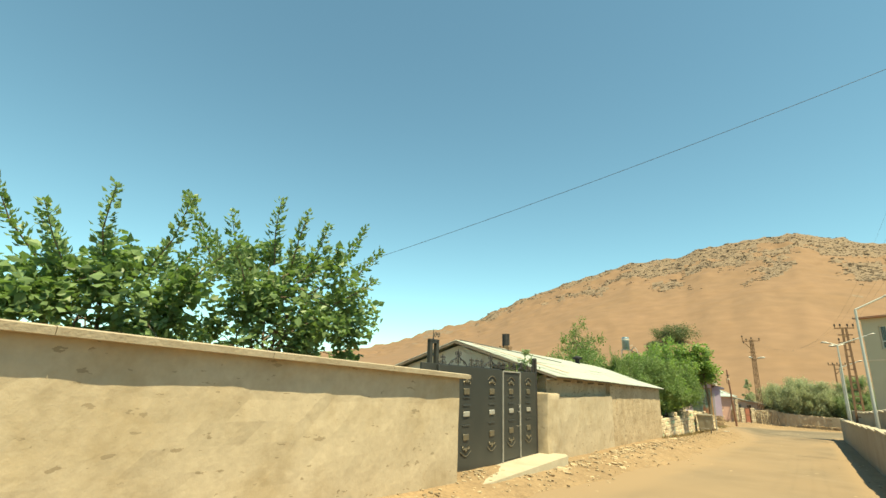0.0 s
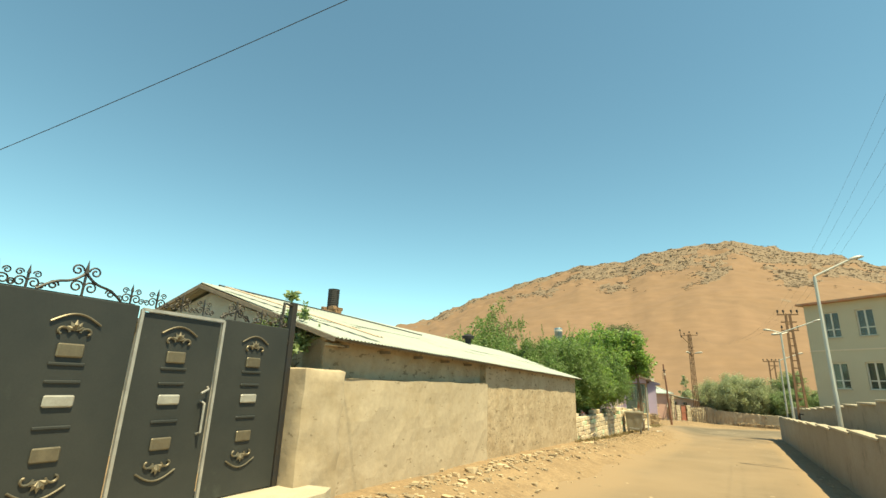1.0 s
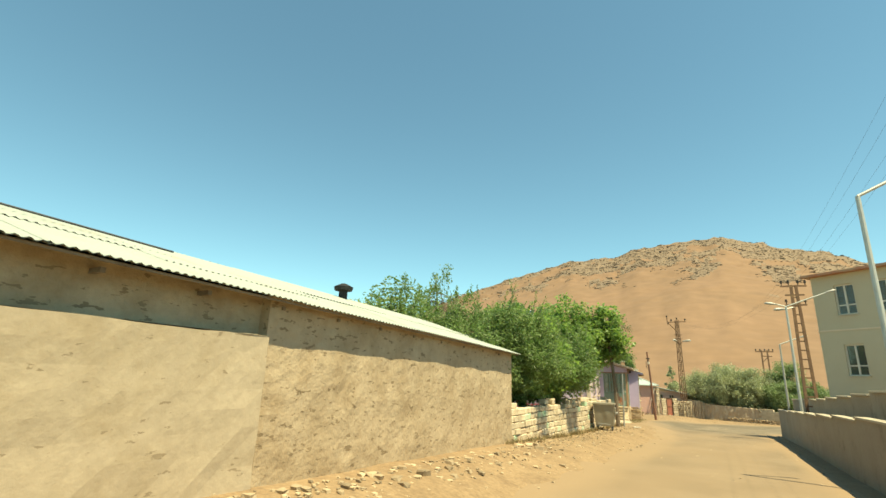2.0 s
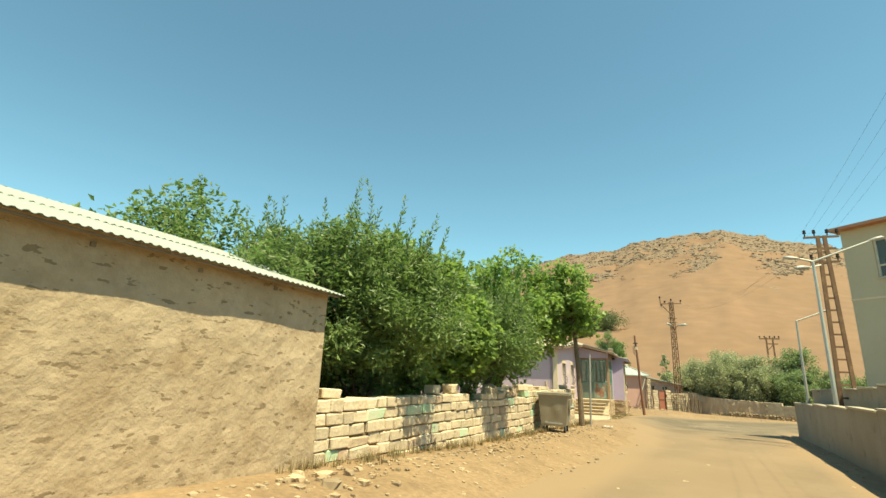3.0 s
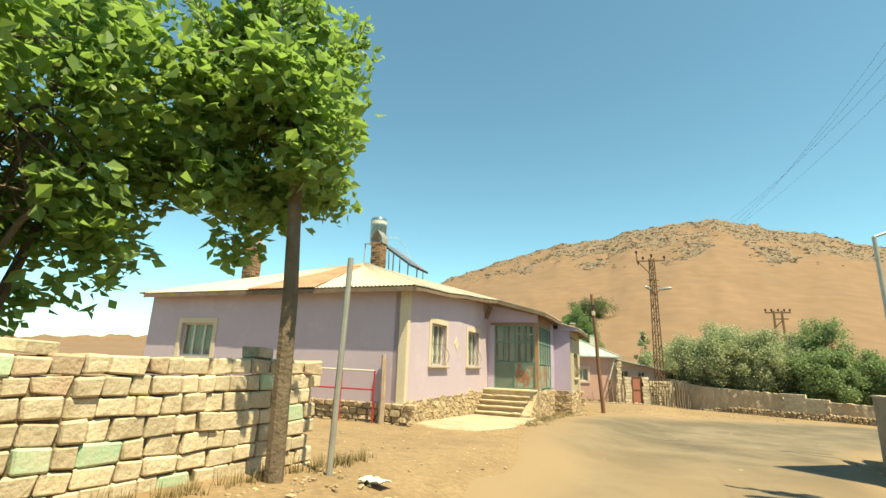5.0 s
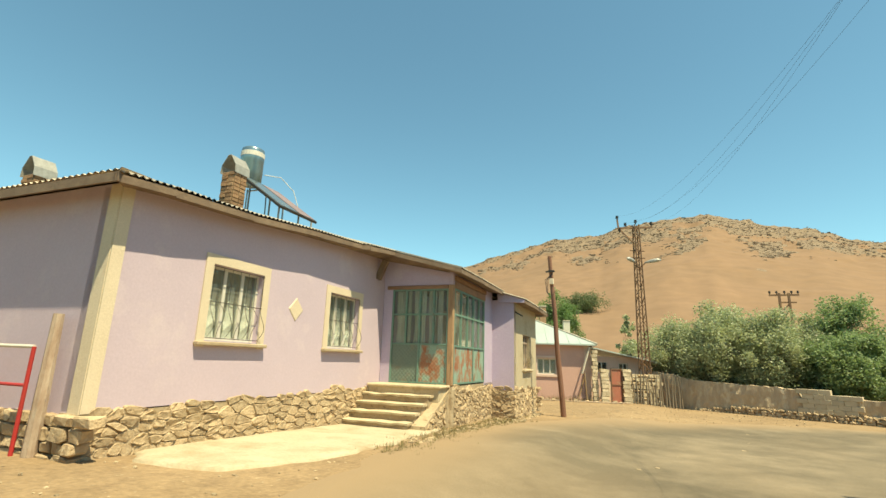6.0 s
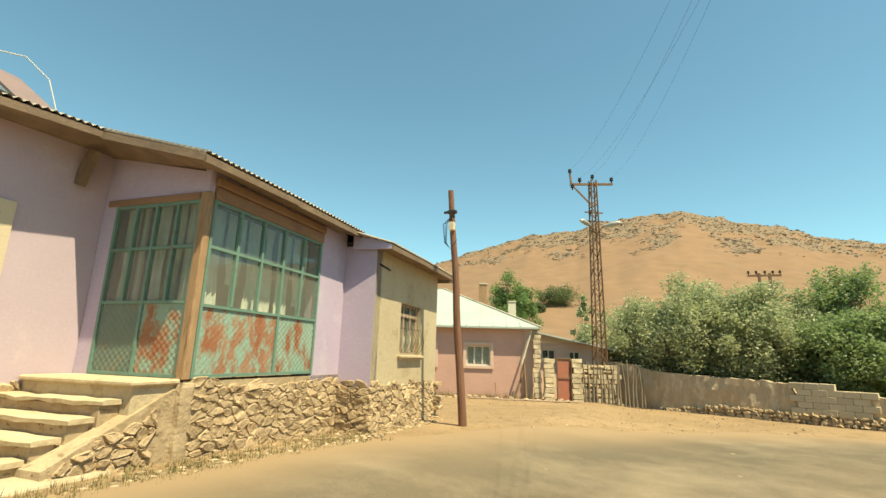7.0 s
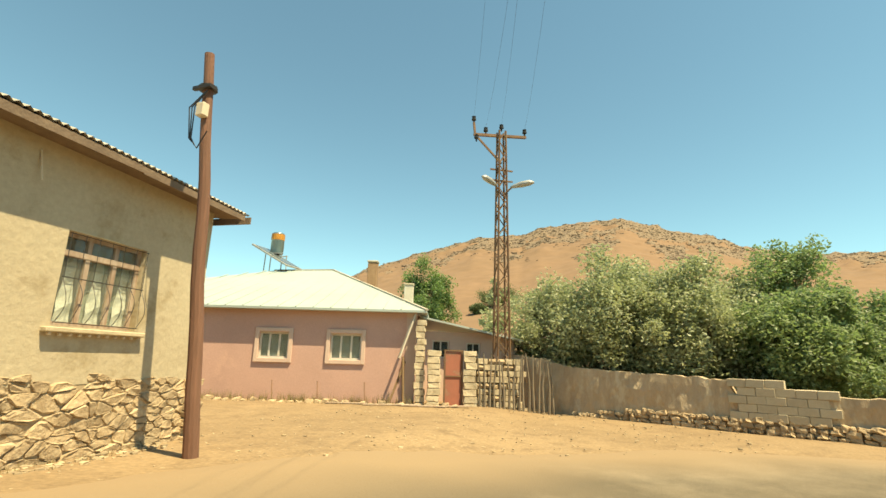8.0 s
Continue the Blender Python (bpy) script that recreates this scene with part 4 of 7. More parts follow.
window("window", house, FV, W1, WHITE, CREAM, label="barred window in a cream painted surround")
window("window", house, FV, W2, WHITE, CREAM, label="barred window in a cream painted surround")
win = window("window", house, FV, (0.0, 1.3, 0.95, 1.95), WHITE, CREAM, grille=False, label="plain window in the end wall")
win.matrix_basis = pose(FV - 9.3 + 1.5, -7.2, 0.95, 0, 0, -90)
win = window("window", house, 0.7, W3, PALE_WOOD, None, label="old barred window with flaking wooden frame", wiggle=0.012, sill=STEP, sill_h=0.06)
part("transom", Geo().box((-0.155, 0.0, 0.82), (-0.09, 1.15, 0.9), None, 0.01), PALE_WOOD, win)
part("blind", Geo().box((-0.2, 0.02, 0.9), (-0.17, 1.13, 1.1)), WOOD, win, "dark brown upper blind")
for k in range(11):
    part("stud", Geo().box((0.03, -0.05 + k * 0.122, -0.115), (0.07, -0.01 + k * 0.122, -0.081), None, 0.008), CREAM, win)


def glazed(name, cols, width, z_low, z_mid, z_top, rails, label, sheets, split):
    """Teal framed glazing over painted metal panels, along +y, face at x = 0."""
    fr = new(name)
    fr.parent = house
    tagged(fr, label)
    g = Geo()
    for i in range(cols + 1):
        y = width * i / cols
        g.box((-0.05, y - 0.022, z_low if i in (0, split, cols) else z_mid + 0.0205), (0.012, y + 0.022, z_top))
    for z in (*rails, z_top - 0.02):
        for i in range(cols):
            g.box((-0.045, width * i / cols + 0.0225, z - 0.02), (0.008, width * (i + 1) / cols - 0.0225, z + 0.02))
    for z in (z_low + 0.02, z_mid):
        for i, j in ((0, split), (split, cols)):
            g.box((-0.045, width * i / cols + 0.0225, z - 0.02), (0.008, width * j / cols - 0.0225, z + 0.02))
    part("frame", g, TEAL_FRAME, fr)
    zs = [z_mid, *rails, z_top - 0.02]
    for i in range(cols):
        for a, b in zip(zs, zs[1:]):
            ob = part("pane", Geo().box((-0.024, width * i / cols + 0.023, a + 0.021), (-0.019, width * (i + 1) / cols - 0.023, b - 0.021)), GLASS, fr)
            ob.visible_shadow = False
    for i, (a, b) in enumerate(((0.0, width * split / cols), (width * split / cols, width))):
        g = Geo()
        nx, nz = 48, 32
        for j in range(nz + 1):
            for k in range(nx + 1):
                y, z = a + 0.024 + (b - a - 0.048) * k / nx, z_low + 0.041 + (z_mid - z_low - 0.063) * j / nz
                g.v.append((-0.014 + 0.009 * math.sin(y * 62) * math.sin(z * 62), y, z))
        for j in range(nz):
            for k in range(nx):
                q = j * (nx + 1) + k
                g.f.append((q, q + 1, q + nx + 2, q + nx + 1))
        part("panel", g, *sheets[i % len(sheets)][:1], fr, sheets[i % len(sheets)][1], smooth=True)
    return fr


pg = glazed("porch_glazing", 5, 2.6, 0.17, 1.09, 2.52, (1.87,), "teal framed porch glazing over rusty embossed panels",
            ((TEAL_RUST, "teal sheet eaten by red rust"), (TEAL, "embossed pale teal sheet with rust specks")), 3)
pg.location = (0.0, 0.09, 0)
pd = glazed("porch_door", 4, 1.52, 0.17, 1.12, 2.5, (1.86,), "teal framed glazed double door with rusty panels",
            ((TEAL_DULL, "dull grey-green embossed sheet"), (TEAL_RUST, "teal sheet eaten by red rust")), 2)
pd.matrix_basis = pose(-1.66, -0.02, 0, 0, 0, -90)
part("corner_post", Geo().box((-0.13, -0.05, 0.15), (0.015, 0.065, 2.6), None, 0.015), POST_WOOD, house, "bare weathered wooden corner post")
part("lintel", Geo().box((-0.08, 0.07, 2.525), (0.035, 2.72, 2.7), None, 0.012), WOOD_RED, house)
part("lintel", Geo().box((-0.06, 0.05, 2.71), (0.06, 2.74, 2.84), None, 0.015), WOOD_RED, house)
part("lintel", Geo().box((-1.85, -0.05, 2.505), (-0.135, 0.06, 2.6), None, 0.012), WOOD_RED, house)
g = Geo().box((-1.94, -0.03, 0.15), (-1.67, 0.05, 2.6))
part("door_jamb", g, PURPLE, house)
part("porch_top", Geo().add([(-0.005, 0.07, 2.6), (-0.005, 3.6, 2.73), (-0.005, 3.6, 2.9), (-0.005, 0.07, 2.95), (-0.1, 0.07, 2.6), (-0.1, 3.6, 2.73), (-0.1, 3.6, 2.9), (-0.1, 0.07, 2.95)],
                            [(0, 1, 2, 3), (7, 6, 5, 4), (0, 3, 7, 4), (1, 5, 6, 2), (3, 2, 6, 7), (0, 4, 5, 1)]), PURPLE, house)
part("porch_top", Geo().add([(-1.95, -0.02, 2.6), (-0.11, -0.02, 2.6), (-0.11, -0.02, 2.9), (-1.95, -0.02, 3.3), (-1.95, 0.05, 2.6), (-0.11, 0.05, 2.6), (-0.11, 0.05, 2.9), (-1.95, 0.05, 3.3)], [(0, 1, 2, 3), (7, 6, 5, 4), (0, 3, 7, 4), (1, 5, 6, 2), (2, 6, 7, 3)]), PURPLE, house)
def hanging(pts, z0, z1, tie, wide, mat):
    """A gathered curtain strip through pts = (start, end), pulled in at a share of its height."""
    g = Geo()
    a, b = Vector(pts[0]), Vector(pts[1])
    out = (b - a).cross(Vector((0, 0, 1))).normalized()
    n, rows = 14, 8
    for j in range(rows + 1):
        t = j / rows
        pull = 1 - (1 - wide) * math.exp(-((t - tie) / 0.22) ** 2)
        for i in range(n + 1):
            e = (i / n - 0.5) * pull + 0.5
            p = a.lerp(b, e) + out * (0.018 * math.sin(i * 1.9))
            g.v.append((p.x, p.y, z0 + (z1 - z0) * t))
    g.f += [(j * (n + 1) + i, j * (n + 1) + i + 1, (j + 1) * (n + 1) + i + 1, (j + 1) * (n + 1) + i) for j in range(rows) for i in range(n)]
    part("curtain", g, mat, house)


for y0, y1, z0, tie, wide, mat in ((0.14, 0.55, 1.12, 0.4, 0.75, CURTAIN_GREY), (0.62, 0.98, 1.45, 0.1, 0.6, CURTAIN_GREY), (1.06, 1.38, 1.12, 0.35, 0.7, CURTAIN_GREY), (1.42, 1.68, 1.12, 0.75, 0.45, CURTAIN),
                                   (1.78, 2.12, 1.12, 0.3, 0.8, CURTAIN_GREY), (2.2, 2.6, 1.3, 0.15, 0.55, CURTAIN)):
    hanging(((-0.24, y0, 0), (-0.24, y1, 0)), z0, 2.5, tie, wide, mat)
for x0, x1, tie, wide, mat in ((-1.62, -1.36, 0.3, 0.7, CURTAIN_GREY), (-1.3, -1.2, 0.5, 1.0, CURTAIN), (-1.12, -0.78, 0.3, 0.85, CURTAIN_GREY), (-0.72, -0.5, 0.2, 0.7, CURTAIN_GREY), (-0.46, -0.32, 0.5, 1.0, CURTAIN)):
    hanging(((x0, 0.14, 0), (x1, 0.14, 0)), 1.15, 2.5, tie, wide, mat)

# roof of the purple house
eave = [(-1.6, -7.54, 2.86), (-1.6, -6.7, 2.93), (-1.64, -5.2, 3.02), (-1.62, -3.4, 3.2), (-1.56, -1.9, 3.3), (-1.37, -1.84, 3.28), (-1.37, -0.62, 3.41), (0.38, -0.5, 2.93), (0.38, 1.4, 2.95), (0.41, 3.56, 2.93)]
ridge = [(-6.4, -2.2, 4.75), (-6.4, -2.0, 4.8), (-6.4, -1.7, 4.8), (-6.4, -1.4, 4.8), (-6.4, -1.0, 4.8), (-6.4, -0.95, 4.8), (-6.4, -0.6, 4.8), (-6.4, -0.5, 4.78), (-6.2, 0.6, 4.75), (-6.2, 1.6, 4.75)]
tan_eave = [(1.1, 3.5, 2.67), (1.1, 5.4, 2.68), (1.1, 7.55, 2.66)]
tan_ridge = [(-6.2, 1.6, 4.74), (-6.2, 2.4, 4.75), (-6.2, 3.0, 4.75)]
for k in range(2):
    part("roof_sheet", corrugated(tan_eave[k], tan_eave[k + 1], tan_ridge[k], tan_ridge[k + 1], 0.1, 0.016, 0.01, 3), ROOF_GREY, house)
for k in range(len(eave) - 1):
    part("roof_sheet", corrugated(eave[k], eave[k + 1], ridge[k], ridge[k + 1], 0.1, 0.016, 0.01, 3), ROOF_GREY, house)
part("roof_sheet", corrugated((-11.4, -7.54, 2.88), (-1.52, -7.54, 2.87), (-6.5, -2.2, 4.75), (-6.4, -2.2, 4.75), 0.12, 0.014, 0.01, 3), CREAM, house)
part("roof_sheet", corrugated((-7.0, -7.58, 2.895), (-4.6, -7.58, 2.89), (-6.5, -3.2, 4.42), (-5.9, -3.2, 4.42), 0.12, 0.014, 0.01, 3), ROOF_RUST, house, "rusty red roof sheet")
part("roof_sheet", corrugated((-11.4, 7.68, 2.7), (1.08, 7.68, 2.68), (-6.3, 3.0, 4.75), (-6.2, 3.0, 4.75), 0.12), ROOF_GREY, house)
part("roof_sheet", corrugated((-11.4, -7.68, 2.86), (-11.4, 7.68, 2.7), (-6.5, -2.2, 4.75), (-6.3, 3.0, 4.75), 0.12), ROOF_GREY, house)
g = Geo()
for a, b in (*zip(eave, eave[1:]), *zip(tan_eave, tan_eave[1:])):
    a, b = Vector(a), Vector(b)
    g.bar(a + Vector((-0.03, 0, -0.09)), b + Vector((-0.03, 0, -0.075)), 0.03, 0.1)
g.bar((-11.3, -7.52, 2.79), (-1.58, -7.52, 2.78), 0.03, 0.12)
g.bar((-3.0, 7.66, 2.57), (1.12, 7.66, 2.57), 0.03, 0.12)
part("fascia", g, FASCIA, house, "weathered grey fascia board")
g = Geo()
soff = [(x - 0.02, y, z - 0.1) for x, y, z in eave]
inner = [(FV - 0.1, -7.1, 2.8), (FV - 0.1, -6.6, 2.86), (FV - 0.1, -5.2, 2.94), (FV - 0.1, -3.4, 3.1), (FV - 0.1, -1.9, 3.2), (FV - 0.1, -1.84, 3.2), (FV - 0.1, 0.0, 3.3), (-0.15, 0.03, 2.93), (-0.15, 1.4, 2.9), (-0.15, 3.1, 2.88)]
g.add(soff + inner, [(i, i + 1, len(eave) + i + 1, len(eave) + i) for i in range(len(eave) - 1)])
soff = [(x - 0.02, y, z - 0.1) for x, y, z in tan_eave]
g.add(soff + [(0.35, y, 2.62) for x, y, z in tan_eave], [(0, 1, 4, 3), (1, 2, 5, 4)])
part("soffit", g, FASCIA, house)
part("bracket", Geo().bar((-1.93, -0.45, 2.72), (-1.72, -0.45, 3.2), 0.1, 0.16), FASCIA, house)
part("gable_fill", Geo().add([(x, y, z) for y in (3.5, 3.56) for x, z in ((1.06, 2.56), (1.06, 2.65), (0.2, 2.9), (0.2, 2.58))], [(0, 1, 2, 3), (7, 6, 5, 4), (0, 4, 5, 1), (1, 5, 6, 2), (3, 2, 6, 7), (0, 3, 7, 4)]), PURPLE, house)
part("corner_fill", Geo().box((-0.115, -0.04, 2.6), (-0.004, 0.072, 2.93), None, 0.01), PURPLE, house)
part("rain_spout", Geo().tube([(0.62, 3.75, 2.35), (0.95, 3.72, 2.16)], 0.022, 6), IRON, house)
part("rain_spout", Geo().tube([(0.7, 4.4, 2.45), (0.78, 4.42, 2.1)], 0.01, 6), CREAM, house)

# plinth core, steps and apron
g = Geo()
g.box((FV - 0.3, -7.24, -1.2), (FV + 0.015, -0.1, 0.0))
g.box((FV - 9.3, -7.24, -1.2), (FV - 0.31, -6.9, -0.09))
g.box((-1.9, -0.02, -1.4), (0.0, 3.6, 0.13))
g.box((-0.5, 3.61, -1.5), (0.7, 7.27, -0.13))
g.box((-10.0, 6.9, -1.5), (-0.51, 7.28, -0.15))
plinth = part("plinth", g, MUD_ROUGH, house, "rubble stone plinth in mud mortar")
part("porch_pier", worn_block((-0.3, -0.07, -1.4), (0.045, 0.17, 0.13), 0.06, 0.02, 0.03), MUD_ROUGH, house, "mud plastered pier under the porch corner")
part("steps", Geo().box((FV + 0.005, -0.62, -1.0), (-0.07, -0.025, 0.13), None, 0.02), STEP, house)
srng = random.Random(71)
for k in range(1, 5):
    y0, y1, top_ = -0.62 - 0.27 * k, -0.621 - 0.27 * (k - 1), 0.13 - 0.17 * k
    x1 = -0.14 - 0.05 * k
    part("riser", Geo().box((FV + 0.03, y0 + 0.045, -1.1), (x1 - 0.04, y1, top_ - 0.052), None, 0.01), MUD_ROUGH, house)
    edge_x = [FV + 0.02 + (x1 - FV - 0.02) * q / 9 for q in range(10)]
    lip = [(x, y0 + srng.gauss(0, 0.007) + (0.03 if q in (0, 9) else 0), top_ + srng.gauss(0, 0.006)) for q, x in enumerate(edge_x)]
    g = Geo()
    for x, y, z in lip:
        g.v += [(x, y1 + 0.02, z - 0.055), (x, y, z - 0.055 + srng.gauss(0, 0.006)), (x, y - 0.006, z - 0.012), (x, y + 0.02, z), (x, y1 + 0.02, z)]
    for q in range(9):
        for r in range(5):
            a, b = q * 5 + r, q * 5 + (r + 1) % 5
            g.f.append((a, b, b + 5, a + 5))
    g.f += [(4, 3, 2, 1, 0), (45, 46, 47, 48, 49)]
    part("step", g, STEP, house)
part("step_nosing", Geo().box((FV + 0.02, -0.68, 0.1), (-0.02, -0.03, 0.165), None, 0.02), STEP, house)
g = Geo()
corners = [(-8.35, 41.3), (-7.7, 39.7), (-6.3, 39.1), (-5.3, 39.4), (-4.95, 40.6), (-5.15, 42.3), (-5.35, 43.6), (-5.65, 45.2), (-5.85, 45.6), (-7.3, 45.5), (-7.9, 44.5)]
rim = []
for (xa, ya), (xb, yb) in zip(corners, corners[1:] + corners[:1]):
    for q in range(6):                                   # a broken, crumbling edge
        x, y = xa + (xb - xa) * q / 6, ya + (yb - ya) * q / 6
        rim.append((x + 0.16 * noise.noise((x * 2.3, y * 2.3, 1)), y + 0.16 * noise.noise((x * 2.3, y * 2.3, 8))))
mid = (-6.5, 42.6)
nr = len(rim)
lift = lambda x, y, h: (x, y, ground_z(x, y) + h + 0.012 * noise.noise((x * 1.7, y * 1.7, 4)))
for f, h in ((0.35, 0.055), (0.7, 0.05), (0.96, 0.04), (1.0, 0.02), (1.0, -0.4)):
    g.v += [lift(mid[0] + (x - mid[0]) * f, mid[1] + (y - mid[1]) * f, h) for x, y in rim]
g.v.append(lift(*mid, 0.055))
for i in range(nr):
    j = (i + 1) % nr
    g.f.append((5 * nr, i, j))
    g.f += [(r * nr + i, (r + 1) * nr + i, (r + 1) * nr + j, r * nr + j) for r in range(4)]
apron = part("concrete_apron", g, APRON, smooth=True)
tagged(apron, "pale poured concrete apron before the house steps", "slab")

# roof chimneys, tank and collector
for x, y, z, s in ((-6.3, -1.35, 4.62, 1.12), (-10.5, -3.9, 4.0, 1.15)):
    ch = thing("roof_chimney", house.matrix_basis @ pose(x, y, z), "brick chimney with a bent sheet-metal hood", "chimney")
    w = 0.2 * s
    part("shaft", Geo().box((-w, -w, -0.6), (w, w, 1.02 * s)), JOINT, ch)
    rng = random.Random(3)
    for r in range(10):
        z0 = 0.05 + r * 0.098 * s
        for side in range(4):
            for q in range(2):
                a0, a1 = -w + q * w + 0.01, -w + (q + 1) * w - 0.01
                d = w + 0.008 + rng.random() * 0.03
                lo, hi = ((a0, w - 0.05, z0), (a1, d, z0 + 0.085 * s))
                ob = part("brick", Geo().box(lo, hi, Matrix.Rotation(side * math.pi / 2, 4, "Z"), 0.008), BRICK, ch)
    g = Geo()
    prof = [(-w - 0.05, 1.0), (-w - 0.03, 1.2), (-0.05, 1.47), (0.05, 1.47), (w + 0.03, 1.2), (w + 0.05, 1.0)]
    for (a, za), (b, zb) in zip(prof, prof[1:]):
        g.add([(a, -w - 0.05, za * s), (b, -w - 0.05, zb * s), (b, w + 0.05, zb * s), (a, w + 0.05, za * s), (a, -w - 0.05, za * s - 0.02), (b, -w - 0.05, zb * s - 0.02), (b, w + 0.05, zb * s - 0.02), (a, w + 0.05, za * s - 0.02)],
              [(0, 1, 2, 3), (7, 6, 5, 4), (0, 4, 5, 1), (2, 6, 7, 3)])
    part("hood", g, SILVER, ch, "bent pale sheet-metal hood")


def solar_heater(m, label, r=0.34, tall=1.0):
    sh = thing("solar_water_heater", m, label, "water heater")
    g = Geo()
    for x in (-0.45, 0.45):
        for y in (-0.4, 0.4):
            g.bar((x, y, -1.6), (x * 0.9, y * 0.9, 0.15), 0.04)
    g.bar((-0.45, -0.4, 0.1), (0.45, -0.4, 0.1), 0.04)
    g.bar((-0.45, 0.4, 0.1), (0.45, 0.4, 0.1), 0.04)
    part("stand", g, STEEL, sh)
    pts = [(0, 0, 0.12 + tall * q) for q in (0, 0.04, 0.38, 0.4, 0.78, 0.8, 1.16, 1.2, 1.24)]
    part("tank", Geo().tube(pts, [r * q for q in (0.88, 1, 1, 1.03, 1, 1.03, 1, 0.97, 0.8)], 24), TANK, sh, "blue-grey galvanised tank", smooth=True)
    return sh


sh = solar_heater(house.matrix_basis @ pose(-7.3, 0.22, 6.0, 0, 0, 0), "rooftop solar water heater with a tall blue tank", 0.36, 1.02)
part("band", Geo().tube([(0, 0, 1.06), (0, 0, 1.22)], 0.374, 24), WHITE, sh, "pale sticker band round the tank")
for q, glaze in enumerate((PANEL, RED_PANEL)):
    ob = part("collector", Geo().box((0, -0.43, -0.04), (2.05, 0.43, 0.04), None, 0.01), IRON, sh)
    ob.matrix_basis = pose(0.55, -0.55 + q * 0.88, 0.05, 0, 35, 0)
    part("collector_glass", Geo().box((0.05, -0.38, 0.042), (2.0, 0.39, 0.05)), glaze, ob)
for y in (-0.7, 0.2, 0.85):
    part("prop", Geo().bar((0.75, y, -0.12), (0.75, y, -1.35), 0.04), STEEL, sh)
    part("prop", Geo().bar((1.95, y, -1.0), (1.95, y, -1.62), 0.04), STEEL, sh)
part("pipe", Geo().tube([(0.3, 0.3, 0.55), (0.6, 0.75, 0.6), (0.9, 1.1, 0.2), (1.1, 1.25, -0.5)], 0.013, 6), WHITE, sh)


# ---- retaining wall and school ----
rw = thing("retaining_wall", at(3.1, -8), "grey retaining wall stepped in panels with pale coping", "wall", kind="structure")
PAN = 3.05
rtop = lambda y: lerp(y, (-10, 16, 28, 44), (1.95, 1.24, 0.9, 0.52))
npan = 17
for k in range(npan):
    a, b = k * PAN, (k + 1) * PAN
    ya = -8 + (a + b) / 2
    za, zb = rtop(ya) + 0.02, rtop(ya) + 0.005
    base = ground_z(3.1, ya) - 0.6
    g = Geo().add([(0, a, base), (0, b - 0.012, base), (0, b - 0.012, zb), (0, a, za), (0.2, a, base), (0.2, b - 0.012, base), (0.2, b - 0.012, zb), (0.2, a, za)],
                  [(3, 2, 1, 0), (4, 5, 6, 7), (0, 4, 7, 3), (5, 1, 2, 6)])
    part("panel", g, GREYWALL, rw)
    g = Geo().add([(-0.04, a - 0.02, za), (-0.04, b - 0.06, zb), (0.24, b - 0.06, zb), (0.24, a - 0.02, za), (-0.04, a - 0.02, za + 0.045), (-0.04, b - 0.06, zb + 0.045), (0.24, b - 0.06, zb + 0.045), (0.24, a - 0.02, za + 0.045)],
                  [(3, 2, 1, 0), (4, 5, 6, 7), (0, 1, 5, 4), (2, 3, 7, 6), (0, 4, 7, 3), (1, 2, 6, 5)])
    part("coping", g, CONCRETE, rw)
yw = thing("yard_wall", at(3.95, 8), "second grey yard wall with pale stepped coping slabs", "wall", kind="structure")
ytop = lambda y: lerp(y, (8, 21, 34.7, 46), (2.3, 1.8, 1.32, 1.14))
for k in range(15):
    a, b = k * 2.45, (k + 1) * 2.45
    z = ytop(8 + a + 1.2)
    part("panel", Geo().box((0, a, -1.6), (0.22, b - 0.01, z)), GREYWALL, yw)
    part("coping", Geo().box((-0.07, a + 0.04, z + 0.002), (0.3, b - 0.35, z + 0.06), None, 0.01), CONCRETE, yw)
yard = part("school_yard", Geo().prism([(3.41, -8), (30, -8), (30, 43.2), (3.41, 43.2)], -1.6, -0.9), DIRT)
tagged(yard, "levelled earth yard behind the retaining wall", "ground", kind="structure")

SCH_YAW = math.degrees(math.atan2(-0.6, 0.8))
school = thing("school_building", pose(5.1, 39.5, 0, 0, 0, SCH_YAW), "cream rendered two-storey building with white windows", "building")
SL = 16.0
holes = []
for k in range(8):
    s = 1.02 + 1.79 * k
    for z0, z1 in ((2.52, 4.05), (5.55, 7.1)):
        holes.append((s, s + 0.88, z0, z1))
ob = part("front_wall", wall_geo(SL, -1.6, 7.66, 0.35, holes), OCHRE, school)
ob.matrix_basis = pose(0, 0, 0, 0, 0, -90)
part("side_wall", Geo().box((0, 0.36, -1.6), (0.35, 10, 7.66)), OCHRE, school)
part("end_wall", Geo().box((SL - 0.35, 0.36, -1.6), (SL, 10, 7.66)), OCHRE, school)
part("back_wall", Geo().box((0.36, 9.7, -1.6), (SL - 0.36, 10, 7.66)), OCHRE, school)
# Floors in the shade tone darken what shows through the panes.
part("floor", Geo().box((0.36, 0.36, 4.7), (SL - 0.36, 9.6, 4.9)), DARK, school)
part("floor", Geo().box((0.36, 0.36, 0.9), (SL - 0.36, 9.6, 1.1)), DARK, school)
part("roof", Geo().add([(-0.25, -0.4, 7.66), (SL + 0.5, -0.4, 7.66), (SL + 0.5, 10.5, 7.66), (-0.25, 10.5, 7.66), (-0.25, -0.4, 7.78), (SL + 0.5, -0.4, 7.78), (SL + 0.5, 10.5, 7.78), (-0.25, 10.5, 7.78), (5, 5, 8.6), (SL - 5, 5, 8.6)],
                       [(3, 2, 1, 0), (0, 1, 5, 4), (1, 2, 6, 5), (2, 3, 7, 6), (3, 0, 4, 7), (4, 5, 9, 8), (5, 6, 9), (6, 7, 8, 9), (7, 4, 8)]), ROOF_RUST, school, "faded red roof with boxed eaves")
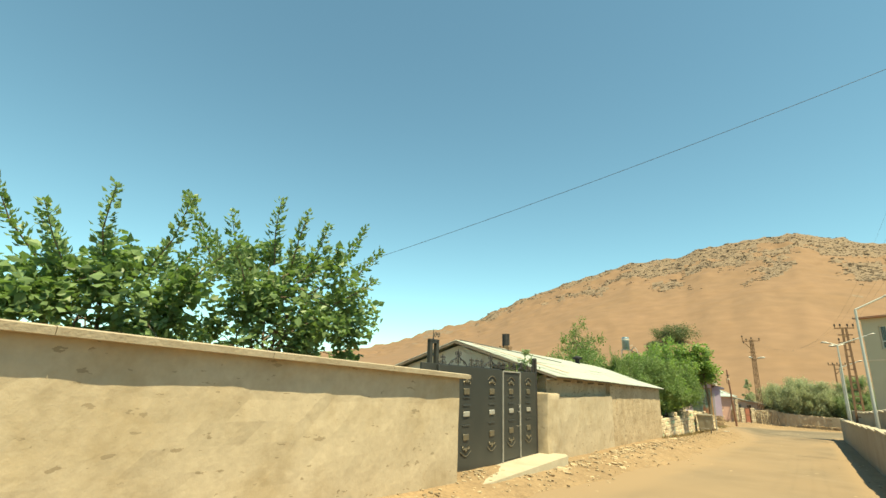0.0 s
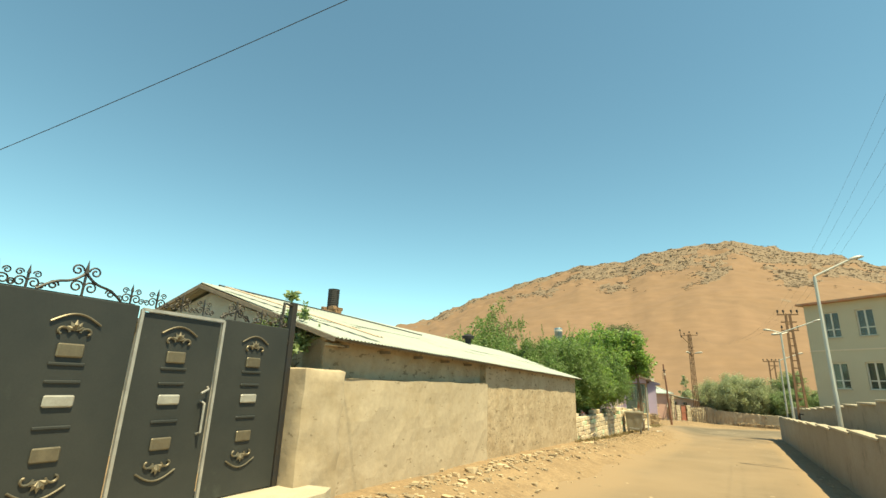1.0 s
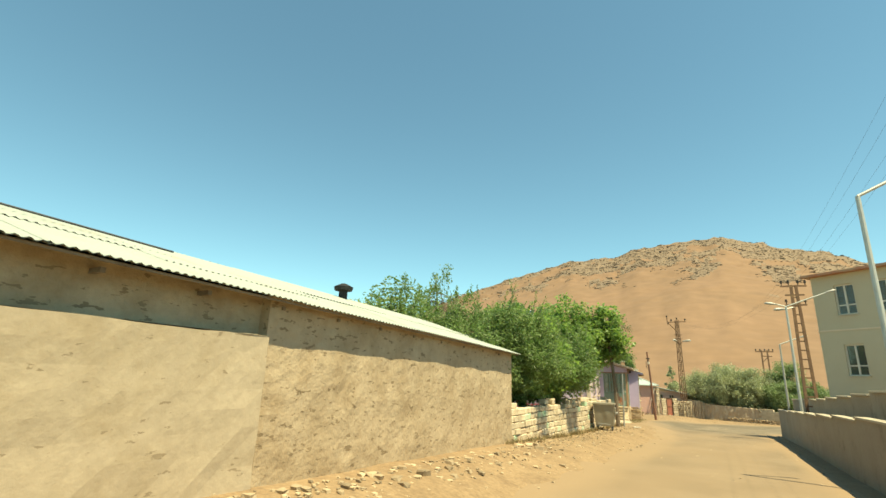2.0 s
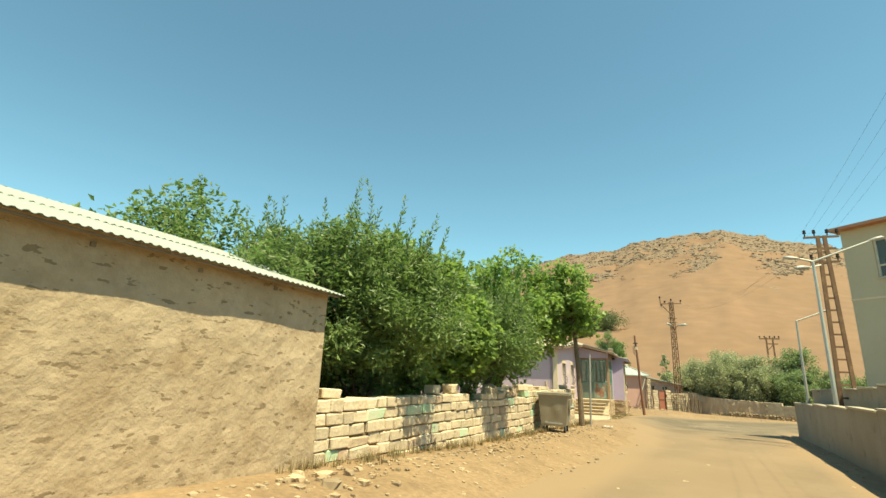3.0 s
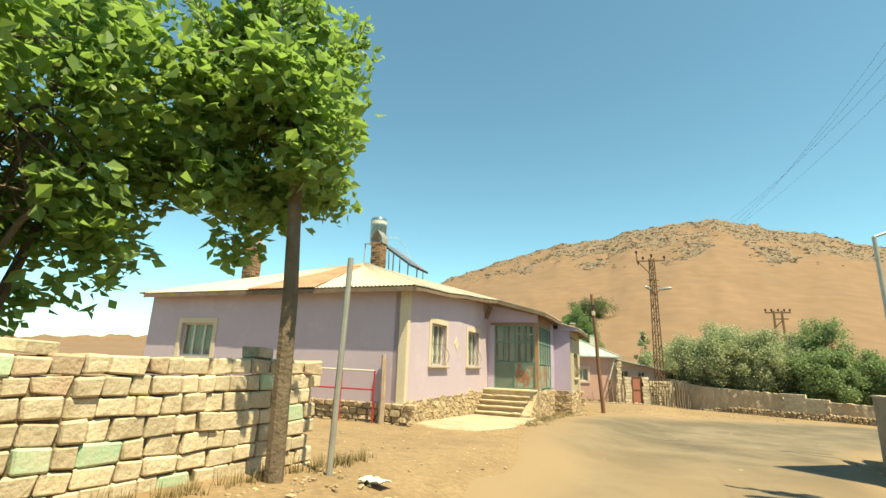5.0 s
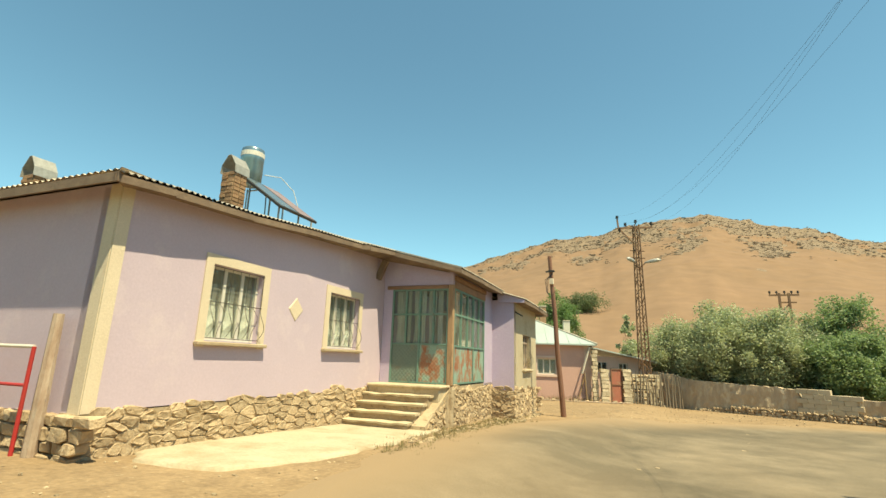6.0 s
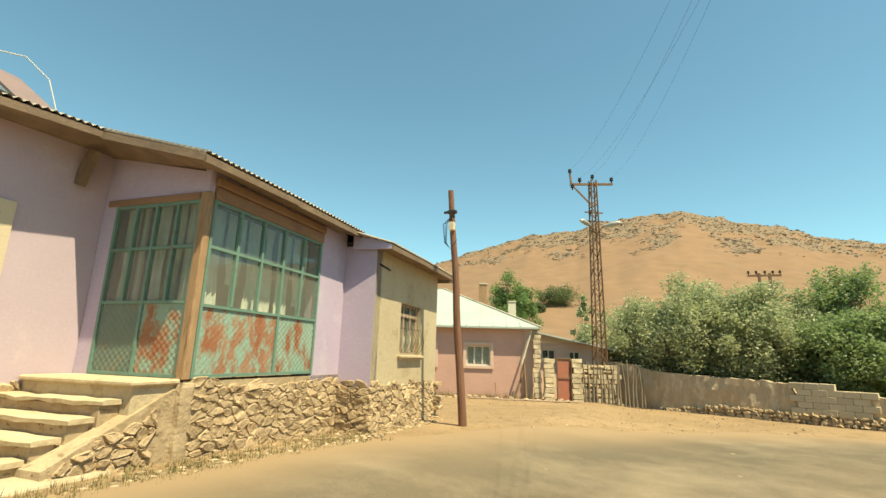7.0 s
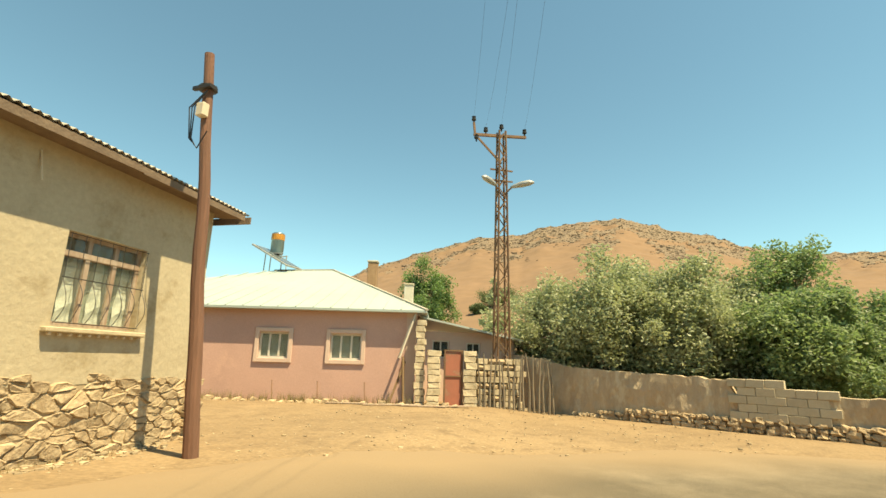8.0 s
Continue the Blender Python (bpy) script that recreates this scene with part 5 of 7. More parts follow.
part("wall_vent", Geo().box((-0.06, 2.2, 6.3), (-0.003, 2.6, 6.7), None, 0.01), STEEL, school, "small grey vent cover")
part("string_course", Geo().box((-0.02, -0.03, 4.75), (SL, -0.003, 4.83)), CREAM, school)
for s, e, z0, z1 in holes:
    win = new("window")
    win.parent, win.location = school, (s, 0.0, z0)
    w, h = e - s, z1 - z0
    f = 0.06
    g = Geo().box((0, 0.1, 0), (f, 0.16, h)).box((w - f, 0.1, 0), (w, 0.16, h)).box((f, 0.1, 0), (w - f, 0.16, f)).box((f, 0.1, h - f), (w - f, 0.16, h))
    g.box((w / 2 - 0.04, 0.095, f), (w / 2 + 0.04, 0.16, h - f)).box((w / 2 + 0.04, 0.1, h * 0.3), (w - f, 0.16, h * 0.3 + 0.06)).box((f, 0.1, h * 0.3), (w / 2 - 0.04, 0.16, h * 0.3 + 0.06))
    part("window_frame", g, WHITE, win)
    ob = part("pane", Geo().box((f, 0.125, f), (w - f, 0.13, h - f)), CLEAN_GLASS, win)
    ob.visible_shadow = False
    # Dark sheet behind the pane stands in for the unlit room.
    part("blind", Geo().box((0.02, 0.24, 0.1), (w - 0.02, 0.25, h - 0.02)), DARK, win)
    part("sill", Geo().box((-0.05, -0.06, -0.06), (w + 0.05, 0.09, -0.003)), CONCRETE, win)

# ---- pink house ----
ph = thing("pink_house", pose(-5.85, 61.65, 0, 0, 0, 20), "pink rendered single-storey house under a pale metal hip roof", "house")
PL, PD = 13.0, 15.0


def pwall(name, x, y, yaw, length, z0, z1, mat, holes=(), label=""):
    ob = part(name, wall_geo(length, z0, z1, 0.3, holes), mat, ph, label)
    ob.matrix_basis = pose(x, y, 0, 0, 0, yaw)
    return ob


PW = [(-5.0, -4.05, 0.2, 1.02), (-2.72, -1.72, 0.2, 1.02)]
pwall("front_wall", -PL, 0, -90, PL, -1.4, 1.8, PINK, [(a + PL, b + PL, c, d) for a, b, c, d in PW]).matrix_basis = pose(-PL, 0, 0, 0, 0, -90)
pwall("side_wall", 0, 0.302, 0, PD - 0.3, -1.4, 1.8, PINK)
part("back_wall", Geo().box((-PL, PD, -1.4), (0, PD + 0.3, 1.8)), PINK, ph)
part("end_wall", Geo().box((-PL, 0.31, -1.4), (-PL + 0.3, PD, 1.8)), PINK, ph)
# Added ceiling in the shade tone keeps the inside dark.
part("ceiling", Geo().box((-PL + 0.31, 0.31, 1.6), (-0.31, PD - 0.01, 1.7)), DARK, ph)
part("corner_trim", Geo().box((-0.3, -0.02, -1.2), (0.02, -0.003, 1.78)), PINK_TRIM, ph)
R = [(-PL - 0.3, -0.35, 1.8), (0.35, -0.35, 1.8), (0.35, PD + 0.5, 1.8), (-PL - 0.3, PD + 0.5, 1.8), (-PL + 5.5, 7.6, 4.35), (-4.6, 7.6, 4.45)]
g = Geo().add(R + [(x, y, z - 0.07) for x, y, z in R[:4]], [(0, 1, 5, 4), (1, 2, 5), (2, 3, 4, 5), (3, 0, 4), (0, 6, 7, 1), (1, 7, 8, 2), (2, 8, 9, 3), (3, 9, 6, 0), (9, 8, 7, 6)])
part("roof", g, ROOF_GREEN, ph, "pale green-white metal hip roof")
for i in range(23):
    x = -PL + 0.2 + i * 0.56
    t = min(1.0, (x + PL + 0.3) / 5.8, (0.35 - x) / 4.95)
    part("roof_seam", Geo().bar((x, -0.35, 1.815), (x, -0.35 + 7.95 * t, 1.815 + 2.6 * t), 0.03, 0.035), ROOF_GREEN, ph)
g = Geo().bar((0.35, -0.35, 1.82), (-4.6, 7.6, 4.47), 0.12, 0.05).bar((-PL + 5.5, 7.6, 4.37), (-4.6, 7.6, 4.47), 0.12, 0.05)
part("ridge_cap", g, ROOF_GREY, ph)
for a, b, c, d in PW:
    win = new("window")
    win.parent, win.location = ph, (a, 0, c)
    w, h = b - a, d - c
    g = Geo()
    g.box((0, 0.06, 0), (0.06, 0.12, h)).box((w - 0.06, 0.06, 0), (w, 0.12, h)).box((0.06, 0.06, 0), (w - 0.06, 0.12, 0.06)).box((0.06, 0.06, h - 0.06), (w - 0.06, 0.12, h))
    for k in (1, 2):
        g.box((w * k / 3 - 0.03, 0.055, 0.06), (w * k / 3 + 0.03, 0.12, h - 0.06))
    part("window_frame", g, WHITE, win, "white window frame")
    for k in range(3):
        ob = part("pane", Geo().box((w * k / 3 + 0.035, 0.085, 0.06), (w * (k + 1) / 3 - 0.035, 0.09, h - 0.06)), GLASS, win)
        ob.visible_shadow = False
    part("curtain", Geo().box((0.03, 0.2, 0.02), (w - 0.03, 0.21, h - 0.02)), CURTAIN_GREY, win)
    t = 0.13
    g = Geo().box((-t, -0.06, -t), (0, -0.003, h + t), None, 0.01).box((w, -0.06, -t), (w + t, -0.003, h + t), None, 0.01).box((0, -0.06, h), (w, -0.003, h + t), None, 0.01).box((0, -0.06, -t), (w, -0.003, 0), None, 0.01)
    part("surround", g, PINK_TRIM, win, "raised pale pink surround")
# lean-to beside it
g = wall_geo(3.4, -1.3, 1.25, 0.25, [(0.5, 1.1, 0.35, 0.95), (1.7, 2.2, 0.35, 0.9)])
ob = part("annex_wall", g, PINK_TRIM, ph, "pale pink annex wall")
ob.matrix_basis = pose(0.02, 1.2, 0, 0, 0, -90 + 8)
part("annex_side", Geo().box((3.2, 1.8, -1.3), (3.45, 6.5, 0.9)), WHITEWASH, ph)
g = Geo().add([(0.1, 0.7, 1.72), (3.9, 1.2, 0.98), (3.9, 7.0, 0.98), (0.1, 7.0, 1.72), (0.1, 0.7, 1.66), (3.9, 1.2, 0.92), (3.9, 7.0, 0.92), (0.1, 7.0, 1.66)], [(0, 1, 2, 3), (7, 6, 5, 4), (0, 4, 5, 1), (1, 5, 6, 2)])
part("annex_roof", g, ROOF_GREEN, ph, "pale metal lean-to roof")
for a_, b_, c_, d_ in ((0.5, 1.1, 0.35, 0.95), (1.7, 2.2, 0.35, 0.9)):
    win = new("window")
    win.parent, win.matrix_basis = ph, pose(0.02, 1.2, 0, 0, 0, -82) @ Matrix.Translation((0, a_, c_))
    w, h = b_ - a_, d_ - c_
    g = Geo().box((-0.12, 0, 0), (-0.06, 0.05, h)).box((-0.12, w - 0.05, 0), (-0.06, w, h)).box((-0.12, 0.05, 0), (-0.06, w - 0.05, 0.05)).box((-0.12, 0.05, h - 0.05), (-0.06, w - 0.05, h)).box((-0.115, w / 2 - 0.025, 0.05), (-0.06, w / 2 + 0.025, h - 0.05))
    part("window_frame", g, WHITE, win)
    part("pane", Geo().box((-0.1, 0.05, 0.05), (-0.095, w - 0.05, h - 0.05)), CLEAN_GLASS, win)
    # Dark sheet added behind the glass as the room's shade.
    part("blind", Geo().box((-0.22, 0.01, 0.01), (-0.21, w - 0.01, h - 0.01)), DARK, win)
for x, z0, z1, y, mat, s in ((-2.16, 2.6, 4.22, 4.36, BRICK, 0.2), (-0.65, 2.0, 3.4, 5.08, WHITEWASH, 0.2)):
    ch = thing("roof_chimney", ph.matrix_basis @ pose(x, y, 0), "slim plastered chimney with a ragged top" if mat is WHITEWASH else "slim brick chimney with a ragged top", "chimney")
    part("shaft", Geo().box((-s, -s, z0 - 0.5), (s, s, z1), None, 0.02), mat, ch)
    part("cap", Geo().box((-s - 0.03, -s - 0.03, z1 + 0.002), (s + 0.03, s + 0.03, z1 + 0.08), None, 0.02), CONCRETE, ch)
sh = solar_heater(ph.matrix_basis @ pose(-7.75, 8.3, 5.2, 0, 0, 0), "rooftop solar water heater with an orange banded tank", 0.32, 0.9)
part("band", Geo().tube([(0, 0, 0.84), (0, 0, 1.15)], 0.334, 20), ORANGE, sh, "orange label band")
g = Geo().box((-1.4, -0.6, -0.04), (1.1, 0.6, 0.04), None, 0.01)
ob = part("collector", g, STEEL, sh)
ob.matrix_basis = pose(0.35, -0.6, -0.2, 0, 28, -20)
part("collector_glass", Geo().box((-1.3, -0.52, 0.042), (1.0, 0.52, 0.05)), PANEL, ob)

# ---- far mud wall ----
FW_YAW = math.degrees(math.atan2(-0.349, 0.937))
fw = thing("orchard_wall", pose(-3.2, 63.9, 0, 0, 0, FW_YAW), "crumbling mud-brick orchard wall on a rubble footing", "wall", kind="structure")
FWTOP_S, FWTOP_Z = (0, 1.0, 2.0, 3.5, 5.0, 6.4, 6.5, 7.5, 8.2, 8.3, 9.5, 14, 30), (0.5, 0.42, 0.18, 0.1, 0.05, -0.02, -0.35, -0.35, -0.35, -0.28, -0.32, -0.35, -0.4)
g = Geo()
NX, NZ = 150, 8
for side, off in ((0, 0.0), (1, 0.45)):
    o = len(g.v)
    for j in range(NZ + 1):
        for i in range(NX + 1):
            s = 24.0 * i / NX
            top = lerp(s, FWTOP_S, FWTOP_Z) + 0.07 * noise.noise((s * 2.2, 1, 0)) + 0.04 * noise.noise((s * 6, 2, 0))
            z = -1.7 + (top + 1.7) * j / NZ
            d = 0.07 * noise.noise((s * 1.5, z * 1.5, 6)) + 0.04 * noise.noise((s * 5, z * 3, 8))
            g.v.append((s, off + (d if side == 0 else -d), z))
    for j in range(NZ):
        for i in range(NX):
            a = o + j * (NX + 1) + i
            q = (a, a + 1, a + NX + 2, a + NX + 1)
            g.f.append(q if side == 0 else q[::-1])
o = NZ * (NX + 1)
o2 = (NZ + 1) * (NX + 1) + o
for i in range(NX):
    g.f.append((o + i, o + i + 1, o2 + i + 1, o2 + i))
part("wall_body", g, MUDBRICK, fw)

# ---- poles ----
wp = thing("wooden_pole", Matrix.Translation((-4.81, 52.29, -1.2)), "leaning tarred wooden utility pole with a meter box", "utility pole")
top = Vector((-0.25, -0.42, 5.68))
P = lambda t: top * t
part("pole", Geo().tube([P(t / 12) + Vector((0.012 * math.sin(t), 0.012 * math.cos(t * 1.7), 0)) for t in range(13)], [0.098 - 0.0026 * t for t in range(13)], 12), POLE_WOOD, wp)
part("band", Geo().tube([P(0.9), P(0.91)], 0.125, 10), IRON, wp)
part("crossbar", Geo().bar(P(0.9) + Vector((-0.16, -0.1, 0)), P(0.9) + Vector((0.16, -0.1, 0)), 0.05), IRON, wp)
part("meter_box", Geo().box((-0.04, -0.2, 4.65), (0.13, -0.06, 4.9), Matrix.Translation(P(0.79) - Vector((0.03, 0, 4.5))) @ Matrix.Translation((0.04, -0.12, 4.77)) @ Matrix.Scale(0.78, 4) @ Matrix.Translation((-0.04, 0.12, -4.77)), 0.012), CREAM, wp, "cream meter box")
g = Geo()
for k in range(3):
    g.tube([P(0.89) + Vector((0.1, -0.1, 0)), P(0.85) + Vector((-0.1 - 0.05 * k, -0.12, 0)), P(0.77) + Vector((-0.14 - 0.02 * k, -0.12, 0)), P(0.74) + Vector((-0.02, -0.13, 0)), P(0.78) + Vector((0.14, -0.12, 0))], 0.009, 5)
part("loose_wires", g, CABLE, wp)


def lattice(h, w0, w1, bays):
    """A tapering four-legged lattice mast."""
    legs, braces = [], []
    W = lambda z: (w0 + (w1 - w0) * z / h) / 2
    for sx in (-1, 1):
        for sy in (-1, 1):
            legs.append(Geo().bar((sx * W(0), sy * W(0), 0), (sx * W(h), sy * W(h), h), 0.055))
    for k in range(bays):
        a, b = h * k / bays, h * (k + 1) / bays
        for s in (-1, 1):
            f = 1 if k % 2 else -1
            braces.append(Geo().bar((-W(a) * f, s * W(a), a), (W(b) * f, s * W(b), b), 0.03))
            braces.append(Geo().bar((s * W(a), -W(a) * f, a), (s * W(b), W(b) * f, b), 0.03))
    return legs, braces


tw = thing("lattice_mast", pose(-3.35, 63.0, -1.25, 0, 0, 33), "rusty steel lattice mast carrying power lines and two lamps", "utility pole")
legs, braces = lattice(9.7, 0.46, 0.24, 22)
for leg in legs:
    part("leg", leg, RUST, tw)
for brace in braces:
    part("brace", brace, RUST, tw)
g = Geo().bar((-1.05, 0, 9.45), (0.95, 0, 9.6), 0.09).bar((-0.95, 0, 9.4), (0, 0, 8.45), 0.06).bar((-1.0, 0, 9.45), (-1.05, 0, 9.95), 0.07)
part("crossarm", g, RUST, tw)


def insulator():
    return Geo().tube([(0, 0, 0), (0, 0, 0.1), (0, 0, 0.11), (0, 0, 0.17), (0, 0, 0.18), (0, 0, 0.25), (0, 0, 0.27)], [0.03, 0.03, 0.08, 0.08, 0.06, 0.075, 0.03], 10)


ins = insulator().mesh("insulator", BLACK)
for x, z in ((-1.05, 9.9), (-0.6, 9.52), (0.0, 9.72), (0.9, 9.65), (-0.95, 9.2)):
    ob = new("insulator", ins)
    ob.parent, ob.location = tw, (x, 0, z)
for z in (8.2, 7.8):
    part("crossarm", Geo().bar((-0.42, 0, z), (0.42, 0, z), 0.05), RUST, tw)


def lamp_head(parent, m, label="grey street lamp head"):
    prof = [(0, 0, 0), (0.1, 0, 0.01), (0.3, 0, 0.02), (0.5, 0, 0.02), (0.62, 0, 0.0)]
    g = Geo().tube(prof, [0.03, 0.05, 0.08, 0.075, 0.025], 10)
    ob = part("lamp_head", g, STEEL, parent, label, smooth=True)
    ob.matrix_basis = m
    return ob


for s in (-1, 1):
    part("lamp_arm", Geo().tube([(0, -0.1, 7.2), (s * 0.3, -0.25, 7.5)], 0.03, 6), RUST, tw)
    lamp_head(tw, pose(s * 0.26, -0.22, 7.5, 0, -6, -90 + s * 55) @ Matrix.Scale(1.35, 4))

lp = thing("lattice_pole", pose(3.95, 36.4, -1.2, 0, 0, 10), "rusty ladder-like steel power pole", "utility pole")
for s in (-1, 1):
    part("leg", Geo().bar((s * 0.27, 0, 0), (s * 0.1, 0, 8.0), 0.08, 0.12), RUST, lp)
for k in range(17):
    z = 0.5 + k * 0.43
    w = 0.27 - 0.17 * z / 8
    part("rung", Geo().bar((-w, 0, z), (w, 0, z), 0.05, 0.06), RUST, lp)
for z, w in ((7.95, 0.55), (7.5, 0.4), (7.0, 0.45)):
    part("crossarm", Geo().bar((-w, 0, z), (w, 0, z), 0.07), RUST, lp)
for x, z in ((-0.5, 8.0), (-0.2, 8.0), (0.2, 8.0), (0.5, 8.0), (-0.4, 7.05), (0.4, 7.05)):
    ob = new("insulator", ins)
    ob.parent, ob.location, ob.scale = lp, (x, 0, z), (0.7, 0.7, 0.9)
part("lamp_arm", Geo().tube([(-0.1, 0, 6.9), (-0.6, -0.2, 6.75)], 0.03, 6), STEEL, lp)
lamp_head(lp, pose(-0.5, -0.15, 6.78, 0, 6, 200))


def street_lamp(x, y, base, elbow, arm_yaw, arm, group="street lamps", double=False, up=0.45):
    sl = thing("street_lamp", Matrix.Translation((x, y, base)), "slim pale steel street lamp with a slanted arm", "street lamp", group)
    h = elbow - base
    part("pole", Geo().tube([(0, 0, 0), (0, 0, h * 0.5), (0, 0, h)], [0.075, 0.06, 0.045], 10), GALV, sl)
    d = Vector((math.cos(radians(arm_yaw)), math.sin(radians(arm_yaw)), 0))
    e = d * arm + Vector((0, 0, h + up))
    part("arm", Geo().tube([(0, 0, h), tuple(e)], 0.035, 8), GALV, sl)
    lamp_head(sl, Matrix.Translation(e - d * 0.05) @ pose(0, 0, 0, 0, -12, arm_yaw) @ Matrix.Scale(0.75, 4))
    if double:
        e = -d * 0.35 + Vector((0, 0, h + 0.12))
        part("arm", Geo().tube([(0, 0, h), tuple(e)], 0.035, 8), GALV, sl)
        lamp_head(sl, Matrix.Translation(e) @ pose(0, 0, 0, 0, -8, arm_yaw + 180) @ Matrix.Scale(0.8, 4))
    return sl


street_lamp(3.5, 20.4, -1.0, 5.85, 10, 1.0, up=0.5)
street_lamp(3.35, 34.75, -1.0, 5.5, 5, 1.6, double=True, up=0.6)
street_lamp(3.65, 43.8, -1.1, 4.45, 15, 1.15)

ft = thing("twin_pole", pose(4.9, 78.5, -1.2, 0, 0, 10), "distant rusty twin-leg power pole with a crossarm", "utility pole")
for s in (-1, 1):
    part("leg", Geo().bar((s * 0.35, 0, 0), (s * 0.3, 0, 7.6), 0.14), RUST, ft)
part("crossarm", Geo().bar((-0.95, 0, 7.45), (0.95, 0, 7.45), 0.12), RUST, ft)
part("crossarm", Geo().bar((-0.3, 0, 6.9), (0.75, 0, 6.9), 0.1), RUST, ft)
part("brace", Geo().bar((-0.3, 0, 6.2), (0.3, 0, 6.8), 0.08), RUST, ft)
for x in (-0.9, -0.45, 0.05, 0.5, 0.9):
    ob = new("insulator", ins)
    ob.parent, ob.location = ft, (x, 0, 7.5)

mp_ = thing("steel_post", pose(-3.9, 32.85, -0.4, 0, 0, 0), "slim leaning grey steel post by the tree", "post")
part("post", Geo().tube([(0, 0, 0), (0.05, 0.02, 2.6)], 0.035, 8), STEEL, mp_)


def span(name, a, b, sag, r=0.0022, label="thin black overhead cable"):
    a, b = Vector(a), Vector(b)
    pts = [a.lerp(b, i / 20) - Vector((0, 0, sag * 4 * (i / 20) * (1 - i / 20))) for i in range(21)]
    ob = part(name, Geo().tube(pts, r, 5), CABLE)
    return tagged(ob, label, "cable", "overhead cables")


twm, lpm = tw.matrix_basis, lp.matrix_basis
for a, b in (((-1.05, 0, 10.15), (0.2, 0, 8.25)), ((-0.6, 0, 9.78), (0.5, 0, 8.25)), ((0, 0, 9.98), (-0.2, 0, 8.25)), ((0.9, 0, 9.9), (-0.5, 0, 8.25))):
    span("power_line", twm @ Vector(a), lpm @ Vector(b), 1.7)
for k, x in enumerate((-0.5, -0.2, 0.2, 0.5)):
    span("power_line", lpm @ Vector((x, 0, 8.25)), (5.2 + x, 6.0, 9.3), 0.5)
span("service_cable", (-13.0, 2.2, 4.5), (7.0, 7.45, 10.15), 0.3, 0.006)

# ---- rubbish container ----
bn = thing("rubbish_container", pose(-3.95, 28.9, ground_z(-3.9, 28.8), 0, 0, 8) @ Matrix.Diagonal((0.8, 0.86, 1.0, 1.0)), "dented galvanised rubbish container on four castors", "rubbish container")
lo, hi, z0, z1 = 0.43, 0.52, 0.2, 1.02
g = Geo()
nu, nz_ = 12, 12
for j in range(nz_ + 1):
    t = j / nz_
    w, d = lo + (hi - lo) * t, 0.36 + 0.09 * t
    for n_, (ax, ay) in enumerate(((0, -1), (1, 0), (0, 1), (-1, 0))):
        for i in range(nu):
            e = 2 * i / nu - 1
            dent = 0.035 * noise.noise((e * 1.6 + 3 * n_, t * 2.2, 4.0)) * math.sin(math.pi * i / nu) * math.sin(math.pi * t)
            g.v.append((-ay * e * w + ax * (w + dent), ax * e * d + ay * (d + dent), z0 + (z1 - z0) * t))
ring = 4 * nu
g.f += [(j * ring + i, j * ring + (i + 1) % ring, (j + 1) * ring + (i + 1) % ring, (j + 1) * ring + i) for j in range(nz_) for i in range(ring)]
g.f.append(tuple(range(ring))[::-1])
part("body", g, BIN, bn)
g = Geo()
for a, b in (((-0.56, -0.49, 1.0), (0.56, -0.44, 1.04)), ((-0.56, 0.44, 1.0), (0.56, 0.49, 1.04)), ((-0.56, -0.44, 1.0), (-0.51, 0.44, 1.04)), ((0.51, -0.44, 1.0), (0.56, 0.44, 1.04))):
    g.box(a, b, None, 0.008)
part("rim", g, BIN, bn)
part("lid", Geo().box((-0.55, -0.48, 1.045), (0.55, 0.48, 1.075), None, 0.012), BIN, bn)
part("side_plate", Geo().box((0.5, -0.2, 0.62), (0.56, 0.3, 0.9), None, 0.01), BIN, bn)
part("trunnion", Geo().tube([(0.48, 0.05, 0.68), (0.66, 0.05, 0.68)], 0.045, 10), STEEL, bn)
part("strut", Geo().bar((0.5, 0.05, 0.66), (0.46, 0.05, 0.3), 0.04), STEEL, bn)
part("foot_bar", Geo().bar((-0.3, -0.4, 0.27), (0.3, -0.4, 0.25), 0.04), STEEL, bn)
for y in (-0.3, 0.3):
    part("base_rail", Geo().bar((-0.4, y, 0.2), (0.4, y, 0.2), 0.05), STEEL, bn)
for sx in (-1, 1):
    for sy in (-1, 1):
        c = part("castor", Geo().tube([(sx * 0.36 - 0.03, sy * 0.28, 0.08), (sx * 0.36 + 0.03, sy * 0.28, 0.08)], 0.08, 14), BLACK, bn)
        part("fork", Geo().box((sx * 0.36 - 0.045, sy * 0.28 - 0.03, 0.08), (sx * 0.36 - 0.034, sy * 0.28 + 0.03, 0.2)).box((sx * 0.36 + 0.034, sy * 0.28 - 0.03, 0.08), (sx * 0.36 + 0.045, sy * 0.28 + 0.03, 0.2)), STEEL, c)

# ---- red rail by the house ----
rr = thing("red_rail", house.matrix_basis @ pose(-2.66, -7.42, 0.0), "red painted tubular yard rail with a pale top bar", "railing")
part("top_bar", Geo().tube([(0, 0, 0.75), (-5.0, -0.05, 0.78)], 0.022, 8), WHITE, rr)
part("lower_bar", Geo().tube([(0, 0, 0.3), (-5.0, -0.05, 0.3)], 0.02, 8), RED, rr)
for k in range(6):
    part("post", Geo().tube([(-0.95 * k, -0.01 * k, -0.75), (-0.95 * k, -0.01 * k, 0.75)], 0.024, 8), RED, rr)
rp = thing("wooden_post", house.matrix_basis @ pose(-2.45, -7.35, -0.8), "weathered grey wooden post at the house corner", "post")
part("post", Geo().tube([(0, 0, 0), (0.01, 0.0, 1.0), (-0.03, 0.02, 1.95)], [0.085, 0.075, 0.06], 8), PALE_WOOD, rp)


